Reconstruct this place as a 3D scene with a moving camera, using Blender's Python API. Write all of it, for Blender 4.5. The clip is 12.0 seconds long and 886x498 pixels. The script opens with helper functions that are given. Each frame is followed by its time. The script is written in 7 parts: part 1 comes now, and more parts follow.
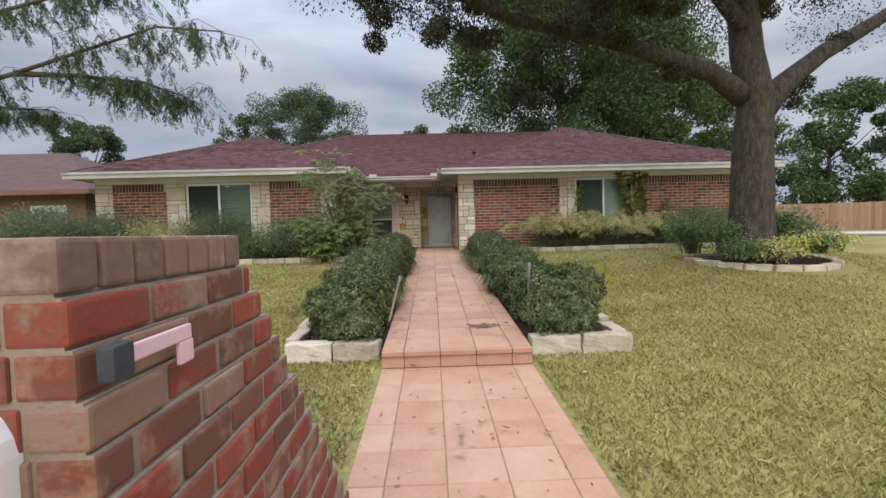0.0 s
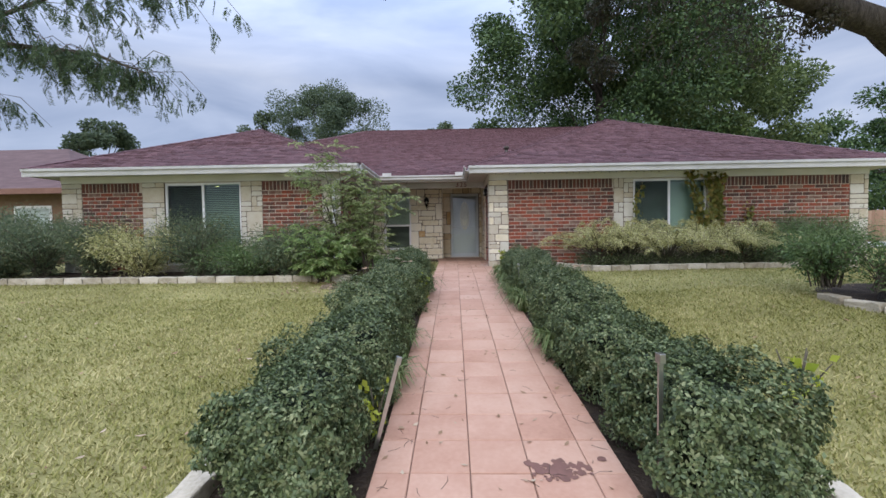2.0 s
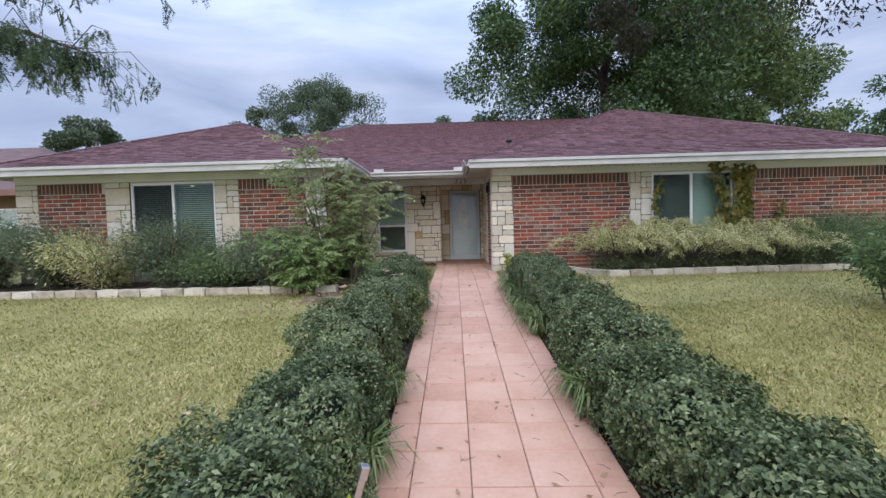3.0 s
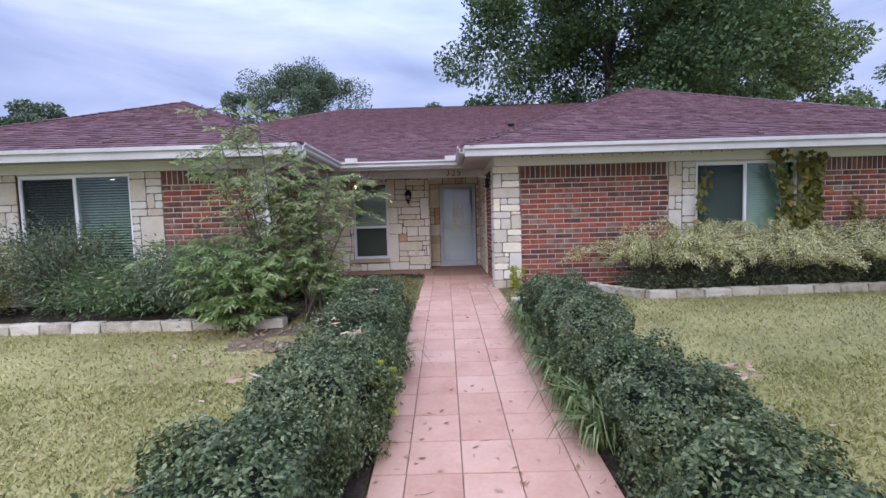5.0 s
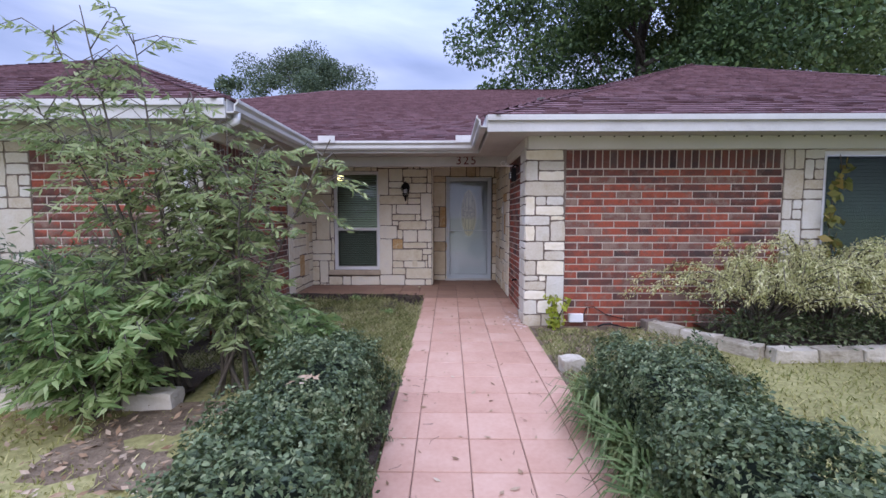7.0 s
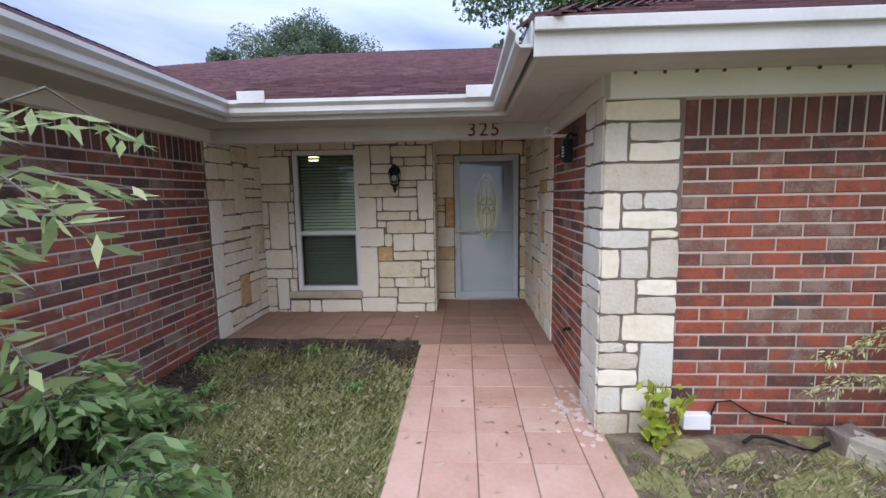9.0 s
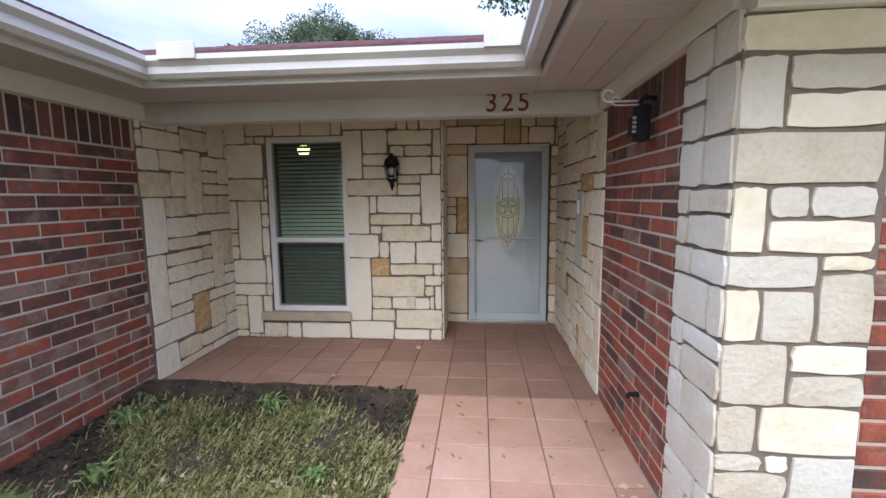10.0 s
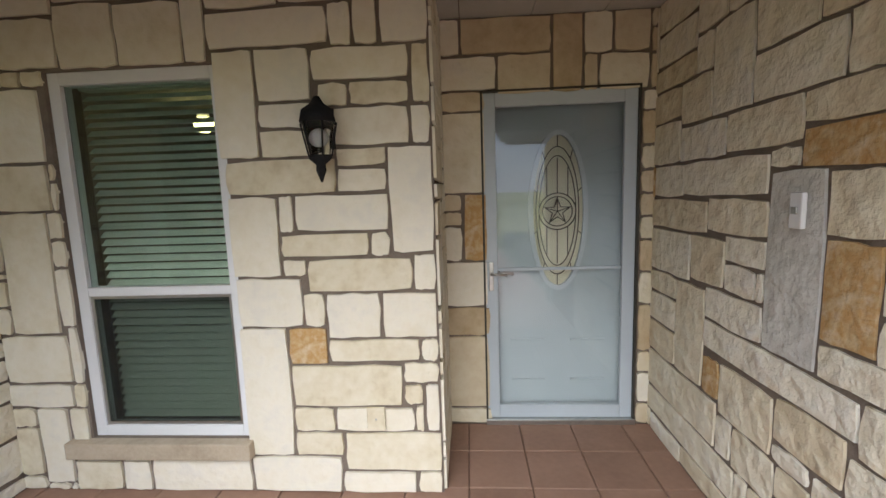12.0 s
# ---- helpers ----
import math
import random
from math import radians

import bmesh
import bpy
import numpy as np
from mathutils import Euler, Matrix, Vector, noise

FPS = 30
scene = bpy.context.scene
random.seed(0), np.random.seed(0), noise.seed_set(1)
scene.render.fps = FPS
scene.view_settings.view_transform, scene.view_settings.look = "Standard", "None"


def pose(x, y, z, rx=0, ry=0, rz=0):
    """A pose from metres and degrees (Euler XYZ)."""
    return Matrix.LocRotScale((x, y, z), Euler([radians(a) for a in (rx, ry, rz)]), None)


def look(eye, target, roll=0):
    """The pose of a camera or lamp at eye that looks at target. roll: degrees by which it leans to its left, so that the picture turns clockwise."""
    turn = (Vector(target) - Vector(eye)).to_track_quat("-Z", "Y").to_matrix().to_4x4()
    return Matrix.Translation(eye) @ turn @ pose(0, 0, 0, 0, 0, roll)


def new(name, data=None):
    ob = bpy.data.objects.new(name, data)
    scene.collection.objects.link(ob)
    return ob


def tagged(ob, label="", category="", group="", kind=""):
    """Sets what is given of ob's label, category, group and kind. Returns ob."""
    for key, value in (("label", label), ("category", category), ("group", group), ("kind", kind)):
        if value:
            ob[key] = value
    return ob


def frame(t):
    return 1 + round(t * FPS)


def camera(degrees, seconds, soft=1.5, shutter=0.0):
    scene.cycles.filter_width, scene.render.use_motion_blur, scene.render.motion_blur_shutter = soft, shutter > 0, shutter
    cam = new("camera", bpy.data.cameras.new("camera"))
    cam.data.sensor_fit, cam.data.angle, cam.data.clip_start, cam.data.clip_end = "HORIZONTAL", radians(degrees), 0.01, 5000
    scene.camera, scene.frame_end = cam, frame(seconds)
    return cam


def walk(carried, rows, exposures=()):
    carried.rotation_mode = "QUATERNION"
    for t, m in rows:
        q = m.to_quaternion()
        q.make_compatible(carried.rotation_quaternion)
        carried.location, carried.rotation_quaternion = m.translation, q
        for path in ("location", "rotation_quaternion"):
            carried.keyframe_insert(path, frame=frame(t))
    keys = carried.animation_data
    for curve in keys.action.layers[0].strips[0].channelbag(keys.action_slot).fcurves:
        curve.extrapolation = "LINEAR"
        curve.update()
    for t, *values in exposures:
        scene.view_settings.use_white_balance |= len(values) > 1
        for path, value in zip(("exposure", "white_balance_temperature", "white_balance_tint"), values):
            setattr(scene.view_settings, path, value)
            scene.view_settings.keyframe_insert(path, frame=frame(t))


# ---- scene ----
cam = camera(91.6, 12.0)
PATH = [
    (0, (-0.109, -0.164, 0.504), (-0.059, 1.834, 0.43), -1.5),
    (0.5, (-0.16, 0.425, 0.515), (-0.136, 2.422, 0.425), -1.3),
    (1, (-0.163, 1.013, 0.643), (-0.174, 3.011, 0.554), -0.9),
    (1.5, (-0.126, 1.519, 0.743), (-0.177, 3.517, 0.659), -0.8),
    (2, (-0.13, 2.082, 0.779), (-0.185, 4.08, 0.708), -0.8),
    (2.5, (-0.117, 2.616, 0.828), (-0.181, 4.614, 0.754), -1.2),
    (4.5, (-0.163, 4.627, 1.139), (-0.175, 6.622, 0.999), -1.9),
    (5, (-0.124, 5.186, 1.16), (-0.138, 7.182, 1.029), -1.6),
    (5.5, (-0.093, 5.712, 1.201), (-0.121, 7.708, 1.082), -1.0),
    (6, (-0.109, 6.27, 1.253), (-0.132, 8.266, 1.135), -0.5),
    (6.5, (-0.094, 6.9, 1.267), (-0.132, 8.896, 1.137), -0.1),
    (7, (-0.185, 7.527, 1.266), (-0.215, 9.521, 1.121), -0.0),
    (7.2, (-0.21, 7.805, 1.262), (-0.23, 9.8, 1.123), 0.1),
    (8.8, (-0.161, 9.805, 1.509), (-0.236, 11.789, 1.268), -0.8),
    (9, (-0.132, 10.001, 1.515), (-0.228, 11.983, 1.271), -0.9),
    (9.5, (-0.139, 10.599, 1.5), (-0.268, 12.58, 1.26), -0.7),
    (10, (-0.117, 11.178, 1.492), (-0.29, 13.156, 1.253), -0.5),
    (10.5, (-0.207, 11.725, 1.43), (-0.402, 13.701, 1.196), -0.6),
    (11, (-0.304, 12.338, 1.394), (-0.473, 14.32, 1.183), -0.9),
    (11.5, (-0.273, 12.908, 1.481), (-0.467, 14.882, 1.224), -1.7),
    (12, (-0.351, 13.544, 1.492), (-0.476, 15.524, 1.239), -1.9),
]
walk(cam, [(t, look(eye, target, roll)) for t, eye, target, roll in PATH], exposures=[(0.0, 0.12, 7900, 10), (1.5, 0.22, 6900, 10), (3.5, 0.42, 6450, 14), (5.5, 0.5, 6000, 22), (7.0, 0.52, 5950, 22), (9.5, 0.9, 6300, 12), (11.0, 1.5, 6500, 12), (11.5, 1.62, 6500, 5), (12.0, 1.7, 6500, 6)])

# ---- world and light ----
world = bpy.data.worlds.new("overcast_sky")
scene.world = world
world.use_nodes = True
wn = world.node_tree
wn.nodes.clear()
w_out = wn.nodes.new("ShaderNodeOutputWorld")
w_bg = wn.nodes.new("ShaderNodeBackground")
w_sky = wn.nodes.new("ShaderNodeTexSky")
w_sky.sky_type = "NISHITA"
w_sky.sun_disc = False
w_sky.sun_elevation = radians(34)
w_sky.sun_rotation = radians(185)
w_tc = wn.nodes.new("ShaderNodeTexCoord")
w_map = wn.nodes.new("ShaderNodeMapping")
w_map.inputs["Scale"].default_value = (1.1, 1.6, 5.0)
w_map.inputs["Rotation"].default_value = (0.0, 0.25, 0.4)
w_noise = wn.nodes.new("ShaderNodeTexNoise")
w_noise.inputs["Scale"].default_value = 1.5
w_noise.inputs["Detail"].default_value = 6.0
w_noise.inputs["Roughness"].default_value = 0.5
w_noise.inputs["Distortion"].default_value = 0.5
w_ramp = wn.nodes.new("ShaderNodeValToRGB")
w_ramp.color_ramp.elements[0].position = 0.32
w_ramp.color_ramp.elements[0].color = (2.45, 3.15, 4.95, 1)
w_ramp.color_ramp.elements[1].position = 0.72
w_ramp.color_ramp.elements[1].color = (6.2, 6.75, 8.2, 1)
w_mid = w_ramp.color_ramp.elements.new(0.52)
w_mid.color = (4.1, 4.85, 6.75, 1)
w_mix = wn.nodes.new("ShaderNodeMixRGB")
w_mix.inputs[0].default_value = 0.88
wn.links.new(w_tc.outputs["Generated"], w_map.inputs["Vector"])
wn.links.new(w_map.outputs["Vector"], w_noise.inputs["Vector"])
wn.links.new(w_noise.outputs["Fac"], w_ramp.inputs["Fac"])
wn.links.new(w_sky.outputs["Color"], w_mix.inputs[1])
wn.links.new(w_ramp.outputs["Color"], w_mix.inputs[2])
# an overcast sky is brighter overhead than at the horizon
w_sep = wn.nodes.new("ShaderNodeSeparateXYZ")
w_up = wn.nodes.new("ShaderNodeMapRange")
w_up.inputs["From Min"].default_value = 0.32
w_up.inputs["From Max"].default_value = 1.0
w_up.inputs["To Min"].default_value = 1.0
w_up.inputs["To Max"].default_value = 5.0
w_mul = wn.nodes.new("ShaderNodeVectorMath")
w_mul.operation = "SCALE"
wn.links.new(w_tc.outputs["Generated"], w_sep.inputs[0])
wn.links.new(w_sep.outputs["Z"], w_up.inputs["Value"])
wn.links.new(w_mix.outputs["Color"], w_mul.inputs[0])
wn.links.new(w_up.outputs["Result"], w_mul.inputs["Scale"])
wn.links.new(w_mul.outputs["Vector"], w_bg.inputs["Color"])
w_bg.inputs["Strength"].default_value = 0.1
wn.links.new(w_bg.outputs["Background"], w_out.inputs["Surface"])
sun_data = bpy.data.lights.new("sun", "SUN")
sun_data.energy = 1.65
sun_data.angle = radians(60)
sun_data.color = (1.0, 0.96, 0.9)
sun = new("sun", sun_data)
sun.matrix_world = look((-0.8, -11.5, 14.5), (0.7, 6, 0))


# ---- materials ----
def mat(name, colors, rough=0.8, scale=6.0, fine=60.0, bump=0.2, island=0.0, objrand=0.0, metal=0.0,
        spec=0.35, detail=5.0, stretch=(1, 1, 1), fine_mix=0.35, bump_dist=0.01, subsurf=0.0, blotch=None, blotch_at=0.6, blotch_scale=9.0):
    """A procedural surface: a ramp of base colours over noise at two scales, with relief."""
    m = bpy.data.materials.new(name)
    m.use_nodes = True
    nt = m.node_tree
    b = nt.nodes["Principled BSDF"]
    tc = nt.nodes.new("ShaderNodeTexCoord")
    mp = nt.nodes.new("ShaderNodeMapping")
    mp.inputs["Scale"].default_value = stretch
    nt.links.new(tc.outputs["Object"], mp.inputs["Vector"])
    n1 = nt.nodes.new("ShaderNodeTexNoise")
    n1.inputs["Scale"].default_value = scale
    n1.inputs["Detail"].default_value = detail
    n2 = nt.nodes.new("ShaderNodeTexNoise")
    n2.inputs["Scale"].default_value = fine
    n2.inputs["Detail"].default_value = 4.0
    vec = mp.outputs["Vector"]
    if objrand:
        sh = nt.nodes.new("ShaderNodeVectorMath")
        sh.operation = "MULTIPLY_ADD"
        nt.links.new(nt.nodes.new("ShaderNodeObjectInfo").outputs["Random"], sh.inputs[0])
        sh.inputs[1].default_value = (37.0, 53.0, 71.0)
        nt.links.new(vec, sh.inputs[2])
        vec = sh.outputs[0]
    for n in (n1, n2):
        nt.links.new(vec, n.inputs["Vector"])
    mx = nt.nodes.new("ShaderNodeMixRGB")
    mx.inputs[0].default_value = fine_mix
    nt.links.new(n1.outputs["Fac"], mx.inputs[1])
    nt.links.new(n2.outputs["Fac"], mx.inputs[2])
    last = mx.outputs["Color"]
    if island or objrand:
        if island:
            src = nt.nodes.new("ShaderNodeNewGeometry").outputs["Random Per Island"]
        else:
            src = nt.nodes.new("ShaderNodeObjectInfo").outputs["Random"]
        sub = nt.nodes.new("ShaderNodeMath")
        sub.operation = "MULTIPLY_ADD"
        amount = island or objrand
        sub.inputs[1].default_value = amount
        sub.inputs[2].default_value = -0.5 * amount
        nt.links.new(src, sub.inputs[0])
        add = nt.nodes.new("ShaderNodeMath")
        add.operation = "ADD"
        nt.links.new(last, add.inputs[0])
        nt.links.new(sub.outputs[0], add.inputs[1])
        last = add.outputs[0]
    rp = nt.nodes.new("ShaderNodeValToRGB")
    el = rp.color_ramp.elements
    lo, hi = (0.28, 0.72) if not (island or objrand) else (0.15, 0.85)
    while len(el) < len(colors):
        el.new(0.5)
    for i, c in enumerate(colors):
        el[i].position = lo + (hi - lo) * i / max(1, len(colors) - 1)
        el[i].color = (*c, 1)
    nt.links.new(last, rp.inputs["Fac"])
    tint = rp.outputs["Color"]
    if blotch:  # pale smears of old mortar and lime
        n3 = nt.nodes.new("ShaderNodeTexNoise")
        n3.inputs["Scale"].default_value = blotch_scale
        n3.inputs["Detail"].default_value = 6.0
        n3.inputs["Roughness"].default_value = 0.62
        nt.links.new(vec, n3.inputs["Vector"])
        edge = nt.nodes.new("ShaderNodeMapRange")
        edge.inputs["From Min"].default_value = blotch_at - 0.07
        edge.inputs["From Max"].default_value = blotch_at + 0.09
        edge.inputs["To Max"].default_value = 0.75
        nt.links.new(n3.outputs["Fac"], edge.inputs["Value"])
        smear = nt.nodes.new("ShaderNodeMixRGB")
        nt.links.new(edge.outputs["Result"], smear.inputs[0])
        nt.links.new(tint, smear.inputs[1])
        smear.inputs[2].default_value = (*blotch, 1)
        tint = smear.outputs["Color"]
    nt.links.new(tint, b.inputs["Base Color"])
    b.inputs["Roughness"].default_value = rough
    b.inputs["Metallic"].default_value = metal
    b.inputs["Specular IOR Level"].default_value = spec
    if subsurf:
        tr = nt.nodes.new("ShaderNodeBsdfTranslucent")
        nt.links.new(rp.outputs["Color"], tr.inputs["Color"])
        ms = nt.nodes.new("ShaderNodeMixShader")
        ms.inputs[0].default_value = subsurf
        nt.links.new(b.outputs[0], ms.inputs[1])
        nt.links.new(tr.outputs[0], ms.inputs[2])
        nt.links.new(ms.outputs[0], nt.nodes["Material Output"].inputs["Surface"])
    if bump:
        bp = nt.nodes.new("ShaderNodeBump")
        bp.inputs["Strength"].default_value = bump
        bp.inputs["Distance"].default_value = bump_dist
        nt.links.new(mx.outputs["Color"], bp.inputs["Height"])
        nt.links.new(bp.outputs["Normal"], b.inputs["Normal"])
    return m


def glass(name, color, rough=0.0):
    m = bpy.data.materials.new(name)
    m.use_nodes = True
    b = m.node_tree.nodes["Principled BSDF"]
    b.inputs["Base Color"].default_value = (*color, 1)
    b.inputs["Roughness"].default_value = rough
    b.inputs["Transmission Weight"].default_value = 1.0
    b.inputs["IOR"].default_value = 1.45
    return m


def glow(name, color, strength):
    m = bpy.data.materials.new(name)
    m.use_nodes = True
    b = m.node_tree.nodes["Principled BSDF"]
    b.inputs["Base Color"].default_value = (*color, 1)
    b.inputs["Emission Color"].default_value = (*color, 1)
    b.inputs["Emission Strength"].default_value = strength
    return m


M_BRICK = mat("brick_red", [(0.07, 0.046, 0.04), (0.125, 0.053, 0.041), (0.185, 0.06, 0.04), (0.33, 0.078, 0.042), (0.16, 0.08, 0.06), (0.25, 0.165, 0.125)], rough=0.85, scale=8, fine=70, bump=0.5, objrand=0.62, fine_mix=0.35, blotch=(0.25, 0.175, 0.14), blotch_at=0.62)
M_BRICK_I = mat("brick_red_joined", [(0.07, 0.046, 0.04), (0.125, 0.053, 0.041), (0.185, 0.06, 0.04), (0.33, 0.078, 0.042), (0.16, 0.08, 0.06), (0.25, 0.165, 0.125)], rough=0.85, scale=8, fine=70, bump=0.5, island=0.7, fine_mix=0.35, blotch=(0.25, 0.175, 0.14), blotch_at=0.62)
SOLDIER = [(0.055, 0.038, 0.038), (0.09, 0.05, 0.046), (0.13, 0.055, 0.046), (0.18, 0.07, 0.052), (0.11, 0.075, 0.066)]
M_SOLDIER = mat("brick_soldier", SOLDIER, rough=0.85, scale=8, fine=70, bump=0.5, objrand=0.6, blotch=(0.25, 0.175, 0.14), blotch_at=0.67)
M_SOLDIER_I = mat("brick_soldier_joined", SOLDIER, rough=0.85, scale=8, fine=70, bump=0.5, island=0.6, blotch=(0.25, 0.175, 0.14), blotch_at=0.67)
M_PILLAR = mat("brick_pillar", [(0.16, 0.068, 0.044), (0.27, 0.056, 0.035), (0.18, 0.088, 0.06), (0.32, 0.066, 0.039), (0.26, 0.165, 0.12)], rough=0.9, scale=7, fine=70, bump=0.7, objrand=0.9, fine_mix=0.4, blotch=(0.33, 0.26, 0.19), blotch_at=0.6, blotch_scale=7.0)
M_MORTAR = mat("mortar_grey", [(0.41, 0.35, 0.285), (0.56, 0.49, 0.41)], rough=0.95, scale=9, fine=120, bump=0.5)
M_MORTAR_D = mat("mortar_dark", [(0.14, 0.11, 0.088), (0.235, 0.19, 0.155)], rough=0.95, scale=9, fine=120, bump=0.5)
M_STONE = mat("limestone_cream", [(0.58, 0.49, 0.33), (0.7, 0.63, 0.47), (0.76, 0.7, 0.56), (0.8, 0.75, 0.63), (0.74, 0.7, 0.61)], rough=0.9, scale=7, fine=22, bump=0.6, objrand=0.42, fine_mix=0.4, bump_dist=0.025)
M_STONE_R = mat("limestone_chiselled", [(0.58, 0.48, 0.32), (0.72, 0.63, 0.46), (0.78, 0.72, 0.57), (0.82, 0.77, 0.65), (0.74, 0.72, 0.66)], rough=0.95, scale=5, fine=13, bump=1.0, objrand=0.45, fine_mix=0.55, bump_dist=0.05, blotch=(0.5, 0.36, 0.19), blotch_at=0.68, blotch_scale=5.0)
M_STONE_T = mat("limestone_tan", [(0.47, 0.36, 0.22), (0.58, 0.47, 0.31), (0.65, 0.56, 0.4), (0.7, 0.63, 0.48)], rough=0.9, scale=7, fine=22, bump=0.6, objrand=0.45, fine_mix=0.4, bump_dist=0.025)
M_STONE_W = mat("limestone_white", [(0.46, 0.39, 0.28), (0.55, 0.5, 0.4), (0.6, 0.57, 0.49), (0.65, 0.63, 0.57)], rough=0.9, scale=6, fine=45, bump=0.6, objrand=0.5, fine_mix=0.4, bump_dist=0.025)
M_STONE_O = mat("limestone_ochre", [(0.66, 0.57, 0.4), (0.6, 0.45, 0.25), (0.5, 0.3, 0.12), (0.56, 0.4, 0.2), (0.66, 0.56, 0.39)], rough=0.9, scale=9, fine=30, bump=0.8, bump_dist=0.025, blotch=(0.68, 0.58, 0.42), blotch_at=0.57, blotch_scale=11.0)
M_STONE_G = mat("limestone_grey", [(0.5, 0.485, 0.44), (0.6, 0.585, 0.54), (0.66, 0.645, 0.6)], rough=0.9, scale=6, fine=24, bump=0.9, bump_dist=0.03)
M_EDGE = mat("edging_limestone", [(0.25, 0.21, 0.155), (0.41, 0.365, 0.28), (0.54, 0.49, 0.395), (0.62, 0.575, 0.485)], rough=0.95, scale=7, fine=40, bump=0.7, objrand=0.45, fine_mix=0.4, bump_dist=0.02)
M_TRIM = mat("white_paint", [(0.47, 0.465, 0.45), (0.56, 0.555, 0.54), (0.61, 0.605, 0.59)], rough=0.5, scale=2.5, fine=40, bump=0.05, fine_mix=0.2)
# frieze cream darkened: the shade under eaves and porch is put into the colour
M_SOFFIT_SHADE = mat("soffit_paint_shaded", [(0.42, 0.41, 0.38), (0.52, 0.51, 0.475)], rough=0.65, scale=2, fine=30, bump=0.08, fine_mix=0.2)
M_FRIEZE = mat("frieze_paint", [(0.64, 0.63, 0.58), (0.74, 0.725, 0.68)], rough=0.6, scale=2, fine=30, bump=0.08, fine_mix=0.2)
M_SHINGLE = mat("shingle_maroon", [(0.066, 0.034, 0.04), (0.106, 0.055, 0.062), (0.14, 0.075, 0.083), (0.185, 0.107, 0.116)], rough=0.95, scale=3, fine=160, bump=0.5, island=0.38, fine_mix=0.4)
M_SHINGLE_O = mat("shingle_maroon_single", [(0.066, 0.034, 0.04), (0.106, 0.055, 0.062), (0.14, 0.075, 0.083), (0.185, 0.107, 0.116)], rough=0.95, scale=3, fine=160, bump=0.5, objrand=0.38, fine_mix=0.4)
M_TILE = mat("clay_tile", [(0.33, 0.175, 0.118), (0.42, 0.24, 0.167), (0.475, 0.295, 0.213), (0.51, 0.34, 0.255)], rough=0.75, scale=3.5, fine=35, bump=0.12, objrand=0.24, fine_mix=0.35)
# porch copy of the walk tile: dusty brown, darkened for the roof's shade
M_TILE_SHADE = mat("clay_tile_porch_shade", [(0.2, 0.115, 0.08), (0.28, 0.168, 0.118), (0.36, 0.218, 0.158)], rough=0.7, scale=3, fine=30, bump=0.12, objrand=0.2, fine_mix=0.35)
M_GROUT = mat("grout", [(0.13, 0.08, 0.06), (0.2, 0.13, 0.1)], rough=0.95, scale=8, fine=90, bump=0.4)
M_GRASSBED = mat("lawn_ground", [(0.12, 0.1, 0.04), (0.2, 0.185, 0.075), (0.28, 0.26, 0.11), (0.38, 0.34, 0.17)], rough=1.0, scale=0.9, fine=25, bump=0.6, fine_mix=0.5, spec=0.1)
M_BLADE = mat("grass_blade", [(0.13, 0.145, 0.04), (0.25, 0.25, 0.075), (0.37, 0.345, 0.135), (0.55, 0.485, 0.25)], rough=0.8, scale=0.55, fine=2.2, bump=0.0, island=0.55, fine_mix=0.4, spec=0.2, subsurf=0.25)
M_STRAW = mat("dry_grass", [(0.08, 0.095, 0.028), (0.18, 0.19, 0.06), (0.3, 0.29, 0.12), (0.46, 0.41, 0.23)], rough=0.9, scale=1.2, fine=4, bump=0.0, island=0.6, subsurf=0.2)
M_MULCH = mat("brown_mulch", [(0.075, 0.052, 0.034), (0.15, 0.11, 0.072), (0.25, 0.19, 0.125)], rough=1.0, scale=7, fine=40, bump=1.0, bump_dist=0.04)
M_SOIL = mat("dark_soil", [(0.02, 0.014, 0.01), (0.045, 0.032, 0.022), (0.09, 0.067, 0.046)], rough=1.0, scale=6, fine=30, bump=1.0, bump_dist=0.06)
M_BARK = mat("oak_bark", [(0.02, 0.017, 0.015), (0.065, 0.056, 0.05), (0.13, 0.115, 0.103)], rough=0.95, scale=16, fine=45, bump=1.0, stretch=(1, 1, 0.3), bump_dist=0.06, fine_mix=0.45)
M_BARK2 = mat("thin_bark", [(0.06, 0.05, 0.04), (0.14, 0.12, 0.09)], rough=0.95, scale=14, fine=60, bump=0.6)
M_CONCRETE = mat("road_concrete", [(0.42, 0.41, 0.39), (0.55, 0.53, 0.5)], rough=0.9, scale=1.5, fine=40, bump=0.2)
M_FENCE = mat("cedar_fence", [(0.2, 0.12, 0.08), (0.3, 0.19, 0.13), (0.36, 0.25, 0.18)], rough=0.9, scale=2, fine=30, bump=0.4, stretch=(6, 6, 0.4), objrand=0.4)
M_BLACK = mat("black_metal", [(0.01, 0.01, 0.011), (0.025, 0.025, 0.027)], rough=0.7, scale=10, fine=80, bump=0.1, spec=0.15)
M_WHITE = mat("white_vinyl", [(0.72, 0.73, 0.74), (0.8, 0.8, 0.81)], rough=0.4, scale=3, fine=40, bump=0.02, fine_mix=0.2)
M_DOOR = mat("door_paint", [(0.46, 0.52, 0.57), (0.54, 0.6, 0.65)], rough=0.45, scale=3, fine=30, bump=0.03, fine_mix=0.2)
M_SLAB = mat("door_slab_paint", [(0.37, 0.43, 0.475), (0.43, 0.49, 0.535)], rough=0.45, scale=3, fine=30, bump=0.03, fine_mix=0.2)
M_SLAT = mat("blind_slat", [(0.58, 0.64, 0.56), (0.68, 0.73, 0.66)], rough=0.5, scale=3, fine=30, bump=0.03)
